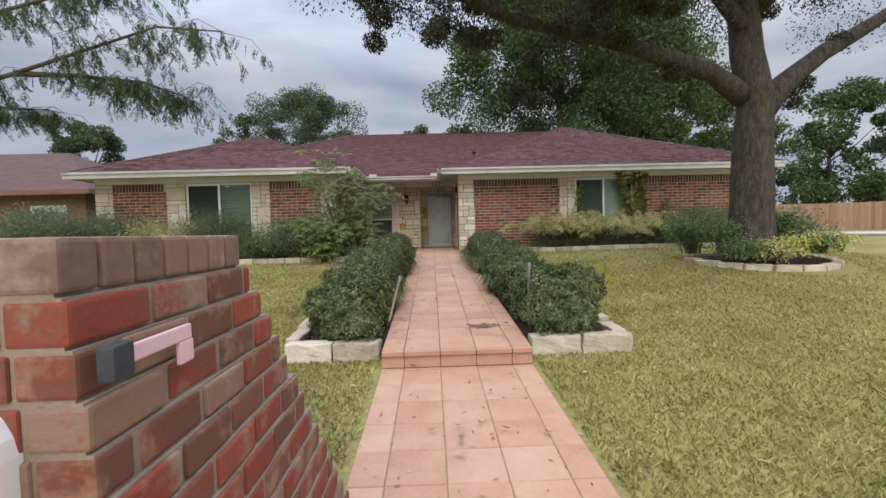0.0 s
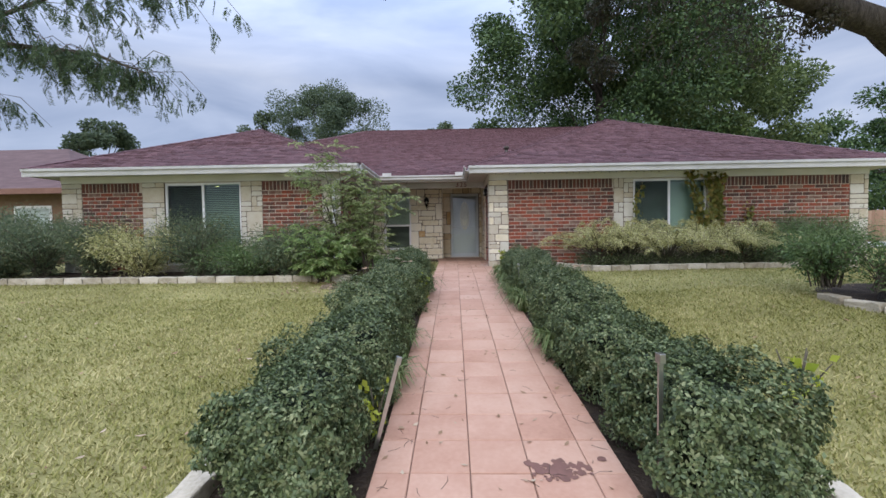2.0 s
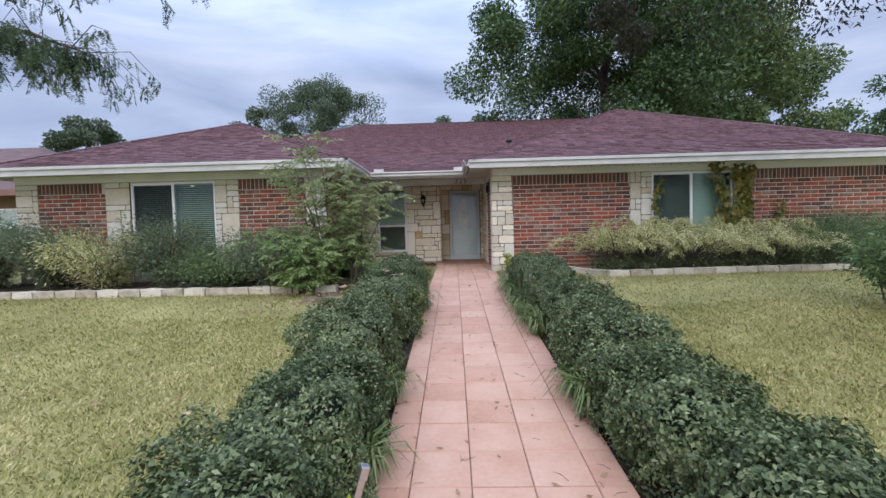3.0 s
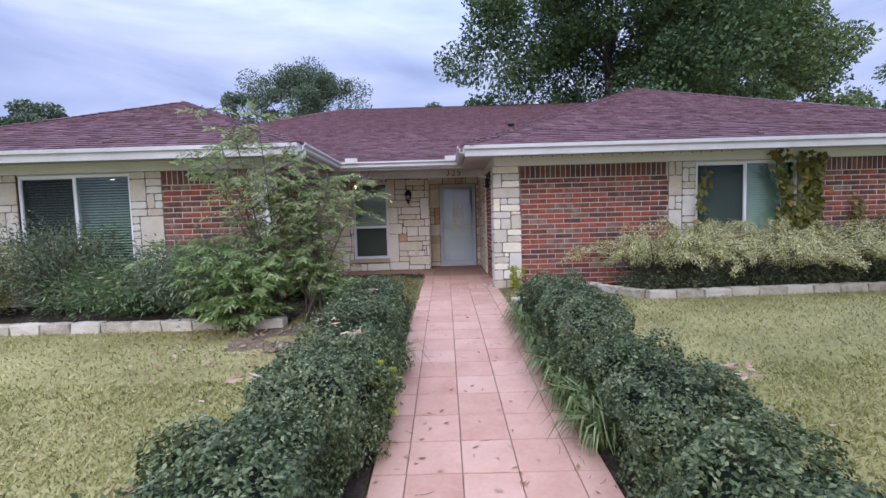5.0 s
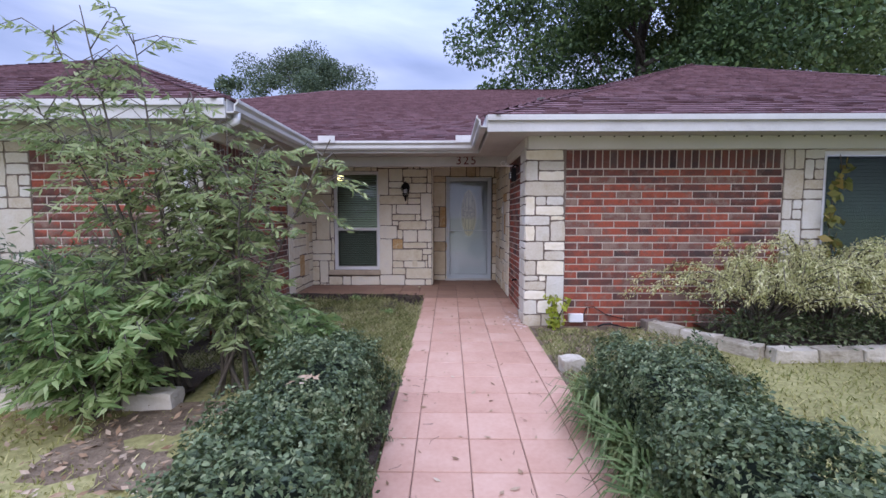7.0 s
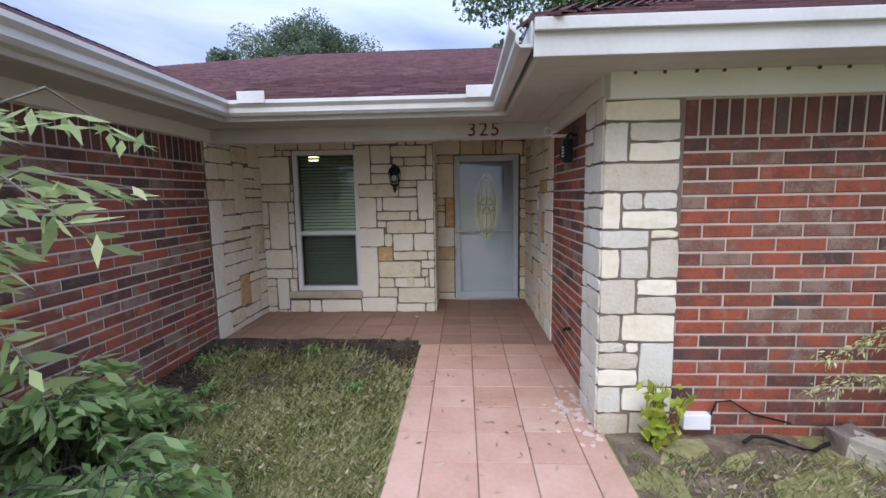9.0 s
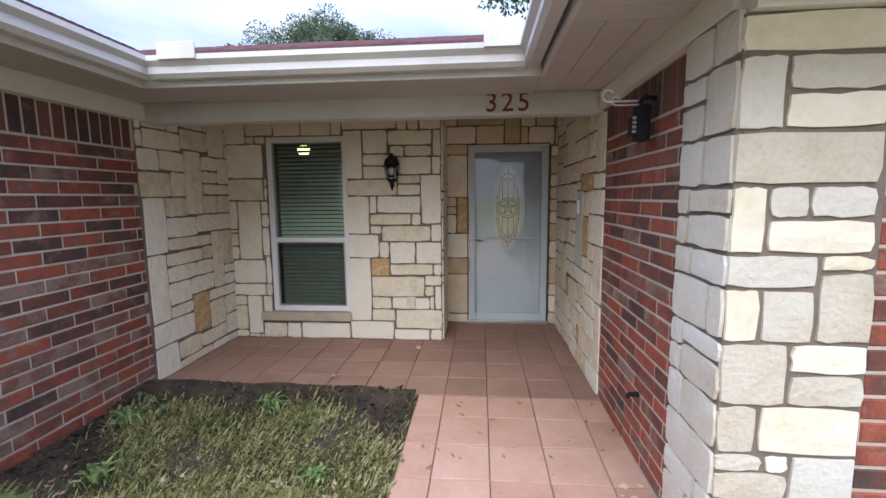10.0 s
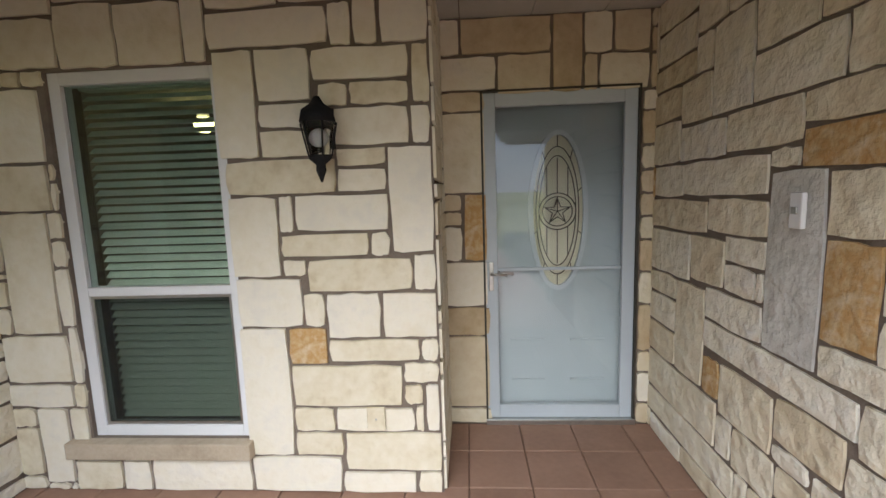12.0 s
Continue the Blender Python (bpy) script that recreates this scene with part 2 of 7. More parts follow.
M_ROOM = mat("room_plaster", [(0.3, 0.29, 0.26), (0.36, 0.35, 0.31)], rough=0.9, scale=2, fine=20, bump=0.05)
M_GLASS = glass("window_glass", (0.74, 0.86, 0.8))
M_GLASS_T = glass("tinted_window_glass", (0.46, 0.62, 0.58))
M_SCREEN = bpy.data.materials.new("insect_mesh")
M_SCREEN.use_nodes = True
scr = M_SCREEN.node_tree
scr_mix = scr.nodes.new("ShaderNodeMixShader")
scr_mix.inputs[0].default_value = 0.32
scr.nodes["Principled BSDF"].inputs["Base Color"].default_value = (0.012, 0.014, 0.016, 1)
scr.nodes["Principled BSDF"].inputs["Roughness"].default_value = 0.9
scr.links.new(scr.nodes.new("ShaderNodeBsdfTransparent").outputs[0], scr_mix.inputs[1])
scr.links.new(scr.nodes["Principled BSDF"].outputs[0], scr_mix.inputs[2])
scr.links.new(scr_mix.outputs[0], scr.nodes["Material Output"].inputs["Surface"])
M_CLEAR = glass("clear_glass", (0.95, 0.97, 0.97))
M_STEEL = mat("brushed_steel", [(0.45, 0.45, 0.44), (0.6, 0.6, 0.58)], rough=0.35, metal=1.0, scale=20, fine=100, bump=0.05)
M_CAME = mat("dark_came", [(0.03, 0.028, 0.022), (0.07, 0.062, 0.045)], rough=0.5, metal=0.1, scale=20, fine=90, bump=0.05)
M_NUM = mat("number_red", [(0.12, 0.012, 0.016), (0.17, 0.025, 0.026)], rough=0.5, scale=9, fine=60, bump=0.02)
M_HEDGE = mat("hedge_leaf", [(0.03, 0.05, 0.018), (0.066, 0.1, 0.036), (0.12, 0.16, 0.06), (0.27, 0.3, 0.15)], rough=0.6, scale=2.5, fine=8, bump=0.0, island=0.6, spec=0.5, subsurf=0.15)
# near-black: the shade deep inside the bushes is put into this colour
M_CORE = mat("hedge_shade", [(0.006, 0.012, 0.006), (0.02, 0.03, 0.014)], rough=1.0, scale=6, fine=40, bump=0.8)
M_OLIVE = mat("wispy_leaf", [(0.19, 0.2, 0.065), (0.42, 0.42, 0.165), (0.6, 0.57, 0.28), (0.74, 0.69, 0.42)], rough=0.7, scale=1.2, fine=5, bump=0.0, island=0.55, subsurf=0.25)
M_MIDGREEN = mat("shrub_leaf", [(0.04, 0.08, 0.03), (0.085, 0.145, 0.052), (0.14, 0.21, 0.075), (0.22, 0.28, 0.12)], rough=0.6, scale=1.2, fine=5, bump=0.0, island=0.5, subsurf=0.25)
M_BLUEGREEN = mat("juniper_leaf", [(0.055, 0.085, 0.05), (0.105, 0.15, 0.082), (0.17, 0.21, 0.11), (0.28, 0.28, 0.16)], rough=0.7, scale=1.0, fine=5, bump=0.0, island=0.5, subsurf=0.2)
M_OAK = mat("oak_leaf", [(0.02, 0.045, 0.018), (0.045, 0.085, 0.03), (0.075, 0.13, 0.042), (0.13, 0.19, 0.06)], rough=0.6, scale=0.35, fine=2, bump=0.0, island=0.5, subsurf=0.2)
M_FAR = mat("far_leaf", [(0.04, 0.065, 0.04), (0.075, 0.11, 0.06), (0.12, 0.15, 0.08)], rough=0.7, scale=0.3, fine=2, bump=0.0, island=0.5, subsurf=0.2)
M_PURPLE = mat("near_oak_leaf", [(0.02, 0.024, 0.016), (0.045, 0.05, 0.03), (0.07, 0.068, 0.042), (0.09, 0.068, 0.05)], rough=0.6, scale=0.5, fine=3, bump=0.0, island=0.5, subsurf=0.25)
M_MESQ = mat("locust_leaf", [(0.04, 0.07, 0.04), (0.08, 0.125, 0.065), (0.12, 0.165, 0.08)], rough=0.6, scale=0.5, fine=3, bump=0.0, island=0.5, subsurf=0.35)
M_LIME = mat("lime_leaf", [(0.22, 0.29, 0.03), (0.4, 0.46, 0.05), (0.5, 0.52, 0.1)], rough=0.55, scale=3, fine=20, bump=0.0, island=0.5, subsurf=0.35)
M_VINE = mat("vine_leaf", [(0.1, 0.13, 0.03), (0.2, 0.2, 0.05), (0.3, 0.2, 0.05)], rough=0.6, scale=3, fine=20, bump=0.0, island=0.6, subsurf=0.3)
M_DRY = mat("dry_leaf", [(0.16, 0.09, 0.045), (0.3, 0.2, 0.12), (0.45, 0.36, 0.26)], rough=0.9, scale=6, fine=40, bump=0.2, island=0.6)
M_YBRICK = mat("blond_brick", [(0.09, 0.055, 0.036), (0.15, 0.09, 0.058), (0.2, 0.13, 0.085)], rough=0.9, scale=5, fine=60, bump=0.3, island=0.7)


# ---- helpers of this scene ----
def box(bm, x0, x1, y0, y1, z0, z1, bev=0.0):
    """Adds a box, bevelled if asked, to bm."""
    r = bmesh.ops.create_cube(bm, size=1.0)
    vs = r["verts"]
    bmesh.ops.scale(bm, vec=(x1 - x0, y1 - y0, z1 - z0), verts=vs)
    bmesh.ops.translate(bm, vec=((x0 + x1) / 2, (y0 + y1) / 2, (z0 + z1) / 2), verts=vs)
    if bev:
        es = {e for v in vs for e in v.link_edges}
        bmesh.ops.bevel(bm, geom=list(es), offset=bev, segments=2, affect="EDGES", profile=0.6)
    return vs


def boxes(*dims, bev=0.0):
    bm = bmesh.new()
    for d in dims:
        box(bm, *d, bev=bev)
    return bm


def tube(bm, pts, radii, seg=8, caps=True):
    """A tapered tube along points."""
    pts = [Vector(p) for p in pts]
    rings = []
    for i, p in enumerate(pts):
        d = (pts[min(i + 1, len(pts) - 1)] - pts[max(i - 1, 0)]).normalized()
        a = d.orthogonal().normalized() if abs(d.z) > 0.9 else d.cross(Vector((0, 0, 1))).normalized()
        b = d.cross(a)
        r = radii[i] if hasattr(radii, "__len__") else radii
        rings.append([bm.verts.new(p + r * (math.cos(2 * math.pi * k / seg) * a + math.sin(2 * math.pi * k / seg) * b)) for k in range(seg)])
    for r0, r1 in zip(rings, rings[1:]):
        best = min(range(seg), key=lambda s: (r0[0].co - r1[s].co).length)
        for k in range(seg):
            f = bm.faces.new((r0[k], r0[(k + 1) % seg], r1[(k + 1 + best) % seg], r1[(k + best) % seg]))
            f.smooth = True
    if caps:
        bm.faces.new(rings[0])
        bm.faces.new(rings[-1])
    return bm


def mesh_of(name, bm, material):
    me = bpy.data.meshes.new(name)
    bmesh.ops.recalc_face_normals(bm, faces=bm.faces[:])
    bm.to_mesh(me)
    bm.free()
    if material:
        me.materials.append(material)
    return me


def part(name, bm, material, parent=None, label=""):
    """Links a bmesh as one mesh object, under parent if there is one."""
    ob = new(name, mesh_of(name, bm, material))
    ob.parent = parent
    if label:
        ob["label"] = label
    return ob


def thing(name, label, category, at=(0, 0, 0), group="", kind=""):
    e = new(name)
    e.location = at
    return tagged(e, label, category, group, kind)


def setting(name, bm, material, label, category):
    return tagged(part(name, bm, material), label, category, kind="structure")


def quads(name, verts, faces_n, material, parent=None, label="", smooth=False):
    """A mesh of many separate faces; verts is an array (n, k, 3) of k-cornered pieces."""
    n, k = verts.shape[0], verts.shape[1]
    me = bpy.data.meshes.new(name)
    me.vertices.add(n * k)
    me.vertices.foreach_set("co", verts.astype(np.float32).ravel())
    me.loops.add(n * k)
    me.loops.foreach_set("vertex_index", np.arange(n * k, dtype=np.int32))
    me.polygons.add(n)
    me.polygons.foreach_set("loop_start", np.arange(0, n * k, k, dtype=np.int32))
    me.polygons.foreach_set("loop_total", np.full(n, k, dtype=np.int32))
    me.update(calc_edges=True)
    me.materials.append(material)
    ob = new(name, me)
    ob.parent = parent
    if label:
        ob["label"] = label
    return ob


def unit(v):
    return v / np.maximum(1e-9, np.linalg.norm(v, axis=1, keepdims=True))


def leaf_shapes(rng, c, size, axis=None, spread=1.0, slim=0.45):
    """Leaf-shaped quads round the points c. axis: the way the leaves lean."""
    n = len(c)
    a = rng.normal(size=(n, 3)) * spread
    if axis is not None:
        a = a + axis
    a = unit(a)
    b = unit(np.cross(a, rng.normal(size=(n, 3))))
    L = size * rng.uniform(0.6, 1.3, (n, 1))
    W = L * slim
    return np.stack([c - a * L / 2, c + b * W / 2 - a * L * 0.08, c + a * L / 2, c - b * W / 2 - a * L * 0.08], axis=1)


def flat_leaves(rng, c, size, normal, tilt=0.5, slim=0.5):
    """Leaf-shaped quads round the points c that lie shingled over a surface, tilted by chance from its normal."""
    n = len(c)
    f = unit(unit(normal) + rng.normal(size=(n, 3)) * tilt)
    a = unit(np.cross(f, rng.normal(size=(n, 3))))
    b = np.cross(f, a)
    L = size * rng.uniform(0.6, 1.3, (n, 1))
    fold = f * L * 0.12
    return np.stack([c - a * L / 2, c + b * L * slim / 2 + fold, c + a * L / 2, c - b * L * slim / 2 + fold], axis=1)


# ---- levels ----
WALK_Y = (-40.0, -3.0, 3.6, 8.6, 10.4, 14.3)
WALK_Z = (-2.2, -0.88, -0.54, -0.2, -0.09, 0.0)
LAWN_Y = (-300.0, -40.0, -3.0, 3.6, 8.6, 10.6, 12.5, 16.0, 60.0, 400.0)
LAWN_Z = (-3.0, -2.3, -1.04, -0.7, -0.28, -0.14, -0.06, -0.04, -0.04, -0.04)


def walk_z(y):
    return float(np.interp(y, WALK_Y, WALK_Z))


def lawn_z(x, y):
    z = np.interp(y, LAWN_Y, LAWN_Z)
    return z + 0.2 * np.exp(-(((x - 5.8) ** 2 + (y - 7.5) ** 2) / 9.0))


RW_Y, LW_Y, RW_X, LW_X = 12.72, 12.05, 0.76, -2.76
WIN_Y, DOOR_Y, STUB_X = 15.54, 16.21, -0.51
WALL_TOP = 2.07
M_GREYLEAF = mat("willow_leaf", [(0.12, 0.165, 0.065), (0.22, 0.28, 0.11), (0.33, 0.39, 0.165), (0.47, 0.5, 0.26)], rough=0.65, scale=1.2, fine=5, bump=0.0, island=0.55, subsurf=0.5)
M_GROUT_P = mat("grout_porch", [(0.15, 0.095, 0.072), (0.22, 0.145, 0.11)], rough=0.95, scale=8, fine=90, bump=0.4)
M_MORTAR_P = mat("mortar_worn", [(0.19, 0.145, 0.108), (0.34, 0.275, 0.215)], rough=0.95, scale=9, fine=90, bump=0.6)
M_PILLAR_T = mat("brick_weathered", [(0.15, 0.095, 0.07), (0.23, 0.15, 0.115), (0.28, 0.16, 0.115)], rough=0.95, scale=7, fine=50, bump=0.9, objrand=0.5, blotch=(0.36, 0.29, 0.22), blotch_at=0.6, blotch_scale=8.0)
M_SILL = mat("sill_tan", [(0.36, 0.29, 0.21), (0.47, 0.39, 0.29), (0.53, 0.46, 0.36)], rough=0.9, scale=6, fine=50, bump=0.6)
M_OAK2 = mat("elm_leaf", [(0.035, 0.06, 0.022), (0.07, 0.11, 0.036), (0.12, 0.165, 0.055), (0.19, 0.235, 0.085)], rough=0.6, scale=0.35, fine=2, bump=0.0, island=0.5, subsurf=0.3)
# ---- ground ----
def ground_mesh():
    xs = np.unique(np.concatenate([np.linspace(-12, 14, 66), np.array([-2500, -600, -150, -60, -30, -20, 20, 30, 45, 80, 200, 700, 2500.0])]))
    ys = np.unique(np.concatenate([np.linspace(-6, 15, 60), np.array([-2500, -600, -150, -60, -30, -15, 20, 30, 60, 150, 400, 900, 2500.0])]))
    bm = bmesh.new()
    grid = [[bm.verts.new((x, y, float(lawn_z(x, y)))) for x in xs] for y in ys]
    for j in range(len(ys) - 1):
        for i in range(len(xs) - 1):
            bm.faces.new((grid[j][i], grid[j][i + 1], grid[j + 1][i + 1], grid[j + 1][i])).smooth = True
    return bm


setting("ground", ground_mesh(), M_GRASSBED, "sloping yellowish green lawn in front of the house", "lawn")
rng = np.random.default_rng(5)


def grass():
    """Short coarse blades over the lawn on both sides of the walk."""
    n = 360000
    x = np.concatenate([rng.uniform(-9.5, 9.5, n // 2), rng.normal(0, 3.2, n // 2)])
    y = np.concatenate([rng.uniform(0.2, 12.2, n // 2), rng.uniform(0.2, 9.0, n // 2)])
    extra_x, extra_y = rng.uniform(-2.6, -0.62, 16000), rng.uniform(10.9, 13.9, 16000)
    x, y = np.concatenate([x, extra_x]), np.concatenate([y, extra_y])
    keep = (np.abs(x - 0.09) > 0.72)
    keep &= ~((y > 10.55) & (x < -2.5)) & ~((y > 11.6) & (x > 2.6)) & ~((y > 12.0) & (x > 0.6))
    keep &= ~((y > 3.9) & (y < 10.8) & (x > -1.62) & (x < -0.5)) & ~((y > 3.9) & (y < 10.8) & (x < 1.75) & (x > 0.6))
    keep &= ~(((x - 6.1) ** 2 + (y - 7.5) ** 2) < 1.5)
    keep &= ~((x < -0.5) & (y > 10.9) & (rng.uniform(size=len(x)) < 0.35 + 0.16 * (y - 10.9)))
    keep &= ~((y > 13.95) & (x < -0.5)) & ~((x > -2.5) & (x < -1.6) & (y > 9.95) & (y < 11.0) & (rng.uniform(size=len(x)) < 0.85))
    x, y = x[keep], y[keep]
    n = len(x)
    z = lawn_z(x, y)
    h = rng.uniform(0.016, 0.046, n)
    ang = rng.uniform(0, 2 * np.pi, n)
    lean = rng.uniform(0.3, 1.6, n) * h
    w = rng.uniform(0.003, 0.0068, n)
    base = np.stack([x, y, z - 0.004], 1)
    side = np.stack([-np.sin(ang), np.cos(ang), np.zeros(n)], 1) * w[:, None]
    out = np.stack([np.cos(ang) * lean, np.sin(ang) * lean, h], 1)
    v = np.stack([base - side, base + side, base + 0.6 * out + side * 0.8 + np.array([0, 0, 0.006]), base + out], 1)
    return tagged(quads("grass", v, 4, M_BLADE), "short coarse yellowish green lawn grass", "grass", kind="stuff")


grass()


def straw():
    """Thin dry grass and stubble on the bare ground by the porch."""
    g = np.random.default_rng(8)
    n = 44000
    x, y = g.uniform(-2.7, -0.6, n), g.uniform(11.0, 14.25, n)
    patch = np.array([noise.noise(Vector((p * 1.7, q * 1.7, 3.0))) for p, q in zip(x, y)])
    keep = g.uniform(size=n) < np.clip(1.5 + 2.2 * patch - 3.0 * np.clip(y - 13.45 + 0.25 * (x + 1.2), 0, 1) - 2.0 * np.clip(-2.0 - x, 0, 1), 0.03, 1)
    x, y = x[keep], y[keep]
    x, y = np.concatenate([x, g.uniform(0.8, 2.4, 4500)]), np.concatenate([y, g.uniform(10.9, 12.45, 4500)])
    n = len(x)
    h = g.uniform(0.02, 0.075, n)
    a = g.uniform(0, 2 * np.pi, n)
    b0 = np.stack([x, y, lawn_z(x, y) + np.where(x > 0, 0.018, np.maximum(np.maximum(0.1 * (y - 13.35), 0.09 * (-2.3 - x)), 0.0) + 0.004)], 1)
    s = np.stack([-np.sin(a), np.cos(a), np.zeros(n)], 1) * g.uniform(0.0012, 0.0034, (n, 1))
    o = np.stack([np.cos(a) * h * 0.8, np.sin(a) * h * 0.8, h * 0.9], 1)
    v = np.stack([b0 - s, b0 + s, b0 + 0.6 * o + s * 0.8 + np.array([0, 0, 0.01]), b0 + o], 1)
    return tagged(quads("dry_grass", v, 4, M_STRAW), "thin dry grass on bare soil by the porch", "grass", kind="stuff")


straw()

# ---- walk ----
TILE_X = (-0.585, -0.385, -0.063, 0.259, 0.581, 0.765)


def ramp_slab(name, y0, y1, drop, x0, x1, thick, label):
    bm = bmesh.new()
    ys = [y0] + [y for y in WALK_Y if y0 < y < y1] + [y1]
    rows = []
    for y in ys:
        z = walk_z(y) + drop
        rows.append([bm.verts.new((x, y, zz)) for x, zz in ((x0, z), (x1, z), (x1, z - thick), (x0, z - thick))])
    for a, b in zip(rows, rows[1:]):
        for k in range(4):
            bm.faces.new((a[k], a[(k + 1) % 4], b[(k + 1) % 4], b[k]))
    bm.faces.new(rows[0])
    bm.faces.new(rows[-1])
    return setting(name, bm, M_GROUT, label, "walkway")


upper_walk = ramp_slab("walkway_upper", 3.66, 14.28, -0.012, -0.585, 0.765, 0.16, "raised clay-tiled garden walk between hedges")
lower_walk = ramp_slab("walkway_lower", -6.0, 3.66, -0.165, -0.6, 0.78, 0.1, "lower clay-tiled walk below the step")
porch_bm = boxes((LW_X, RW_X, 14.28, 16.2, -0.14, -0.012))
porch = setting("porch_floor", porch_bm, M_GROUT_P, "clay-tiled porch floor at the front door", "floor")


def tile_mesh(w, d, h=0.03, c=0.004):
    bm = bmesh.new()
    a = [bm.verts.new((sx * w / 2, sy * d / 2, -h)) for sx, sy in ((-1, -1), (1, -1), (1, 1), (-1, 1))]
    b = [bm.verts.new((sx * w / 2, sy * d / 2, -c)) for sx, sy in ((-1, -1), (1, -1), (1, 1), (-1, 1))]
    t = [bm.verts.new((sx * (w / 2 - c), sy * (d / 2 - c), 0)) for sx, sy in ((-1, -1), (1, -1), (1, 1), (-1, 1))]
    for lo, hi in ((a, b), (b, t)):
        for k in range(4):
            bm.faces.new((lo[k], lo[(k + 1) % 4], hi[(k + 1) % 4], hi[k]))
    bm.faces.new(t)
    return bm


tile_cache = {}


def lay_tile(x0, x1, y0, y1, z, slope, parent, material, yaw=0.0):
    w, d = round(x1 - x0 - 0.005, 4), round(y1 - y0 - 0.005, 4)
    key = (w, d, material.name)
    if key not in tile_cache:
        tile_cache[key] = mesh_of("tile", tile_mesh(w, d), material)
    ob = new("tile", tile_cache[key])
    ob.parent = parent
    r = random.uniform
    ob.matrix_basis = pose((x0 + x1) / 2, (y0 + y1) / 2, z + r(-0.0015, 0.0015), math.degrees(math.atan(slope)) + r(-0.25, 0.25), r(-0.2, 0.2), yaw + r(-0.15, 0.15))


def lay_walk():
    step = 0.322
    y = 3.68
    while y < 14.27:
        y1 = min(y + step, 14.28)
        sl = (walk_z(y1) - walk_z(y)) / (y1 - y)
        for a, b in zip(TILE_X, TILE_X[1:]):
            lay_tile(a, b, y, y1, (walk_z(y) + walk_z(y1)) / 2, sl, upper_walk, M_TILE)
        y = y1
    z = walk_z(3.66)
    for a, b in zip(TILE_X, TILE_X[1:]):
        part("nosing_tile", boxes((a + 0.0025, b - 0.0025, 3.615, 3.677, z - 0.045, z), bev=0.008), M_TILE, upper_walk)
        part("riser_tile", boxes((a + 0.0025, b - 0.0025, 3.64, 3.662, z - 0.15, z - 0.05), bev=0.003), M_TILE, upper_walk)
    y = 3.6 - 28 * step
    while y < 3.59:
        y1 = y + step
        sl = (walk_z(y1) - walk_z(y)) / step
        for a, b in zip(TILE_X, TILE_X[1:]):
            lay_tile(a, b, y, y1, (walk_z(y) + walk_z(y1)) / 2 - 0.153, sl, lower_walk, M_TILE)
        y = y1
    for a, b in zip(TILE_X, TILE_X[1:]):
        lay_tile(a, b, 3.6, 3.64, walk_z(3.62) - 0.151, 0.05, lower_walk, M_TILE)


# ---- brick walls ----
L0, H0, BW, JT = 0.286, 0.0735, 0.016, 0.0135


def brick_bm(l, h=H0, d=BW):  # face stands 6 mm proud of the mortar
    bm = bmesh.new()
    c = 0.005
    lay = []
    for dep, ins in ((-0.01, 0.0), (d - 0.01 - c, 0.0), (d - 0.01, c)):
        lay.append([bm.verts.new((sx * (l / 2 - ins), -dep, sz * (h / 2 - ins))) for sx, sz in ((-1, -1), (1, -1), (1, 1), (-1, 1))])
    for lo, hi in zip(lay, lay[1:]):
        for k in range(4):
            bm.faces.new((lo[k], lo[(k + 1) % 4], hi[(k + 1) % 4], hi[k]))
    bm.faces.new(lay[-1])
    return bm


brick_cache = {}


def brick_data(l, h, material):
    key = (round(l, 2), round(h, 3), material.name)
    if key not in brick_cache:
        brick_cache[key] = mesh_of("brick", brick_bm(key[0], h), material)
    return brick_cache[key]


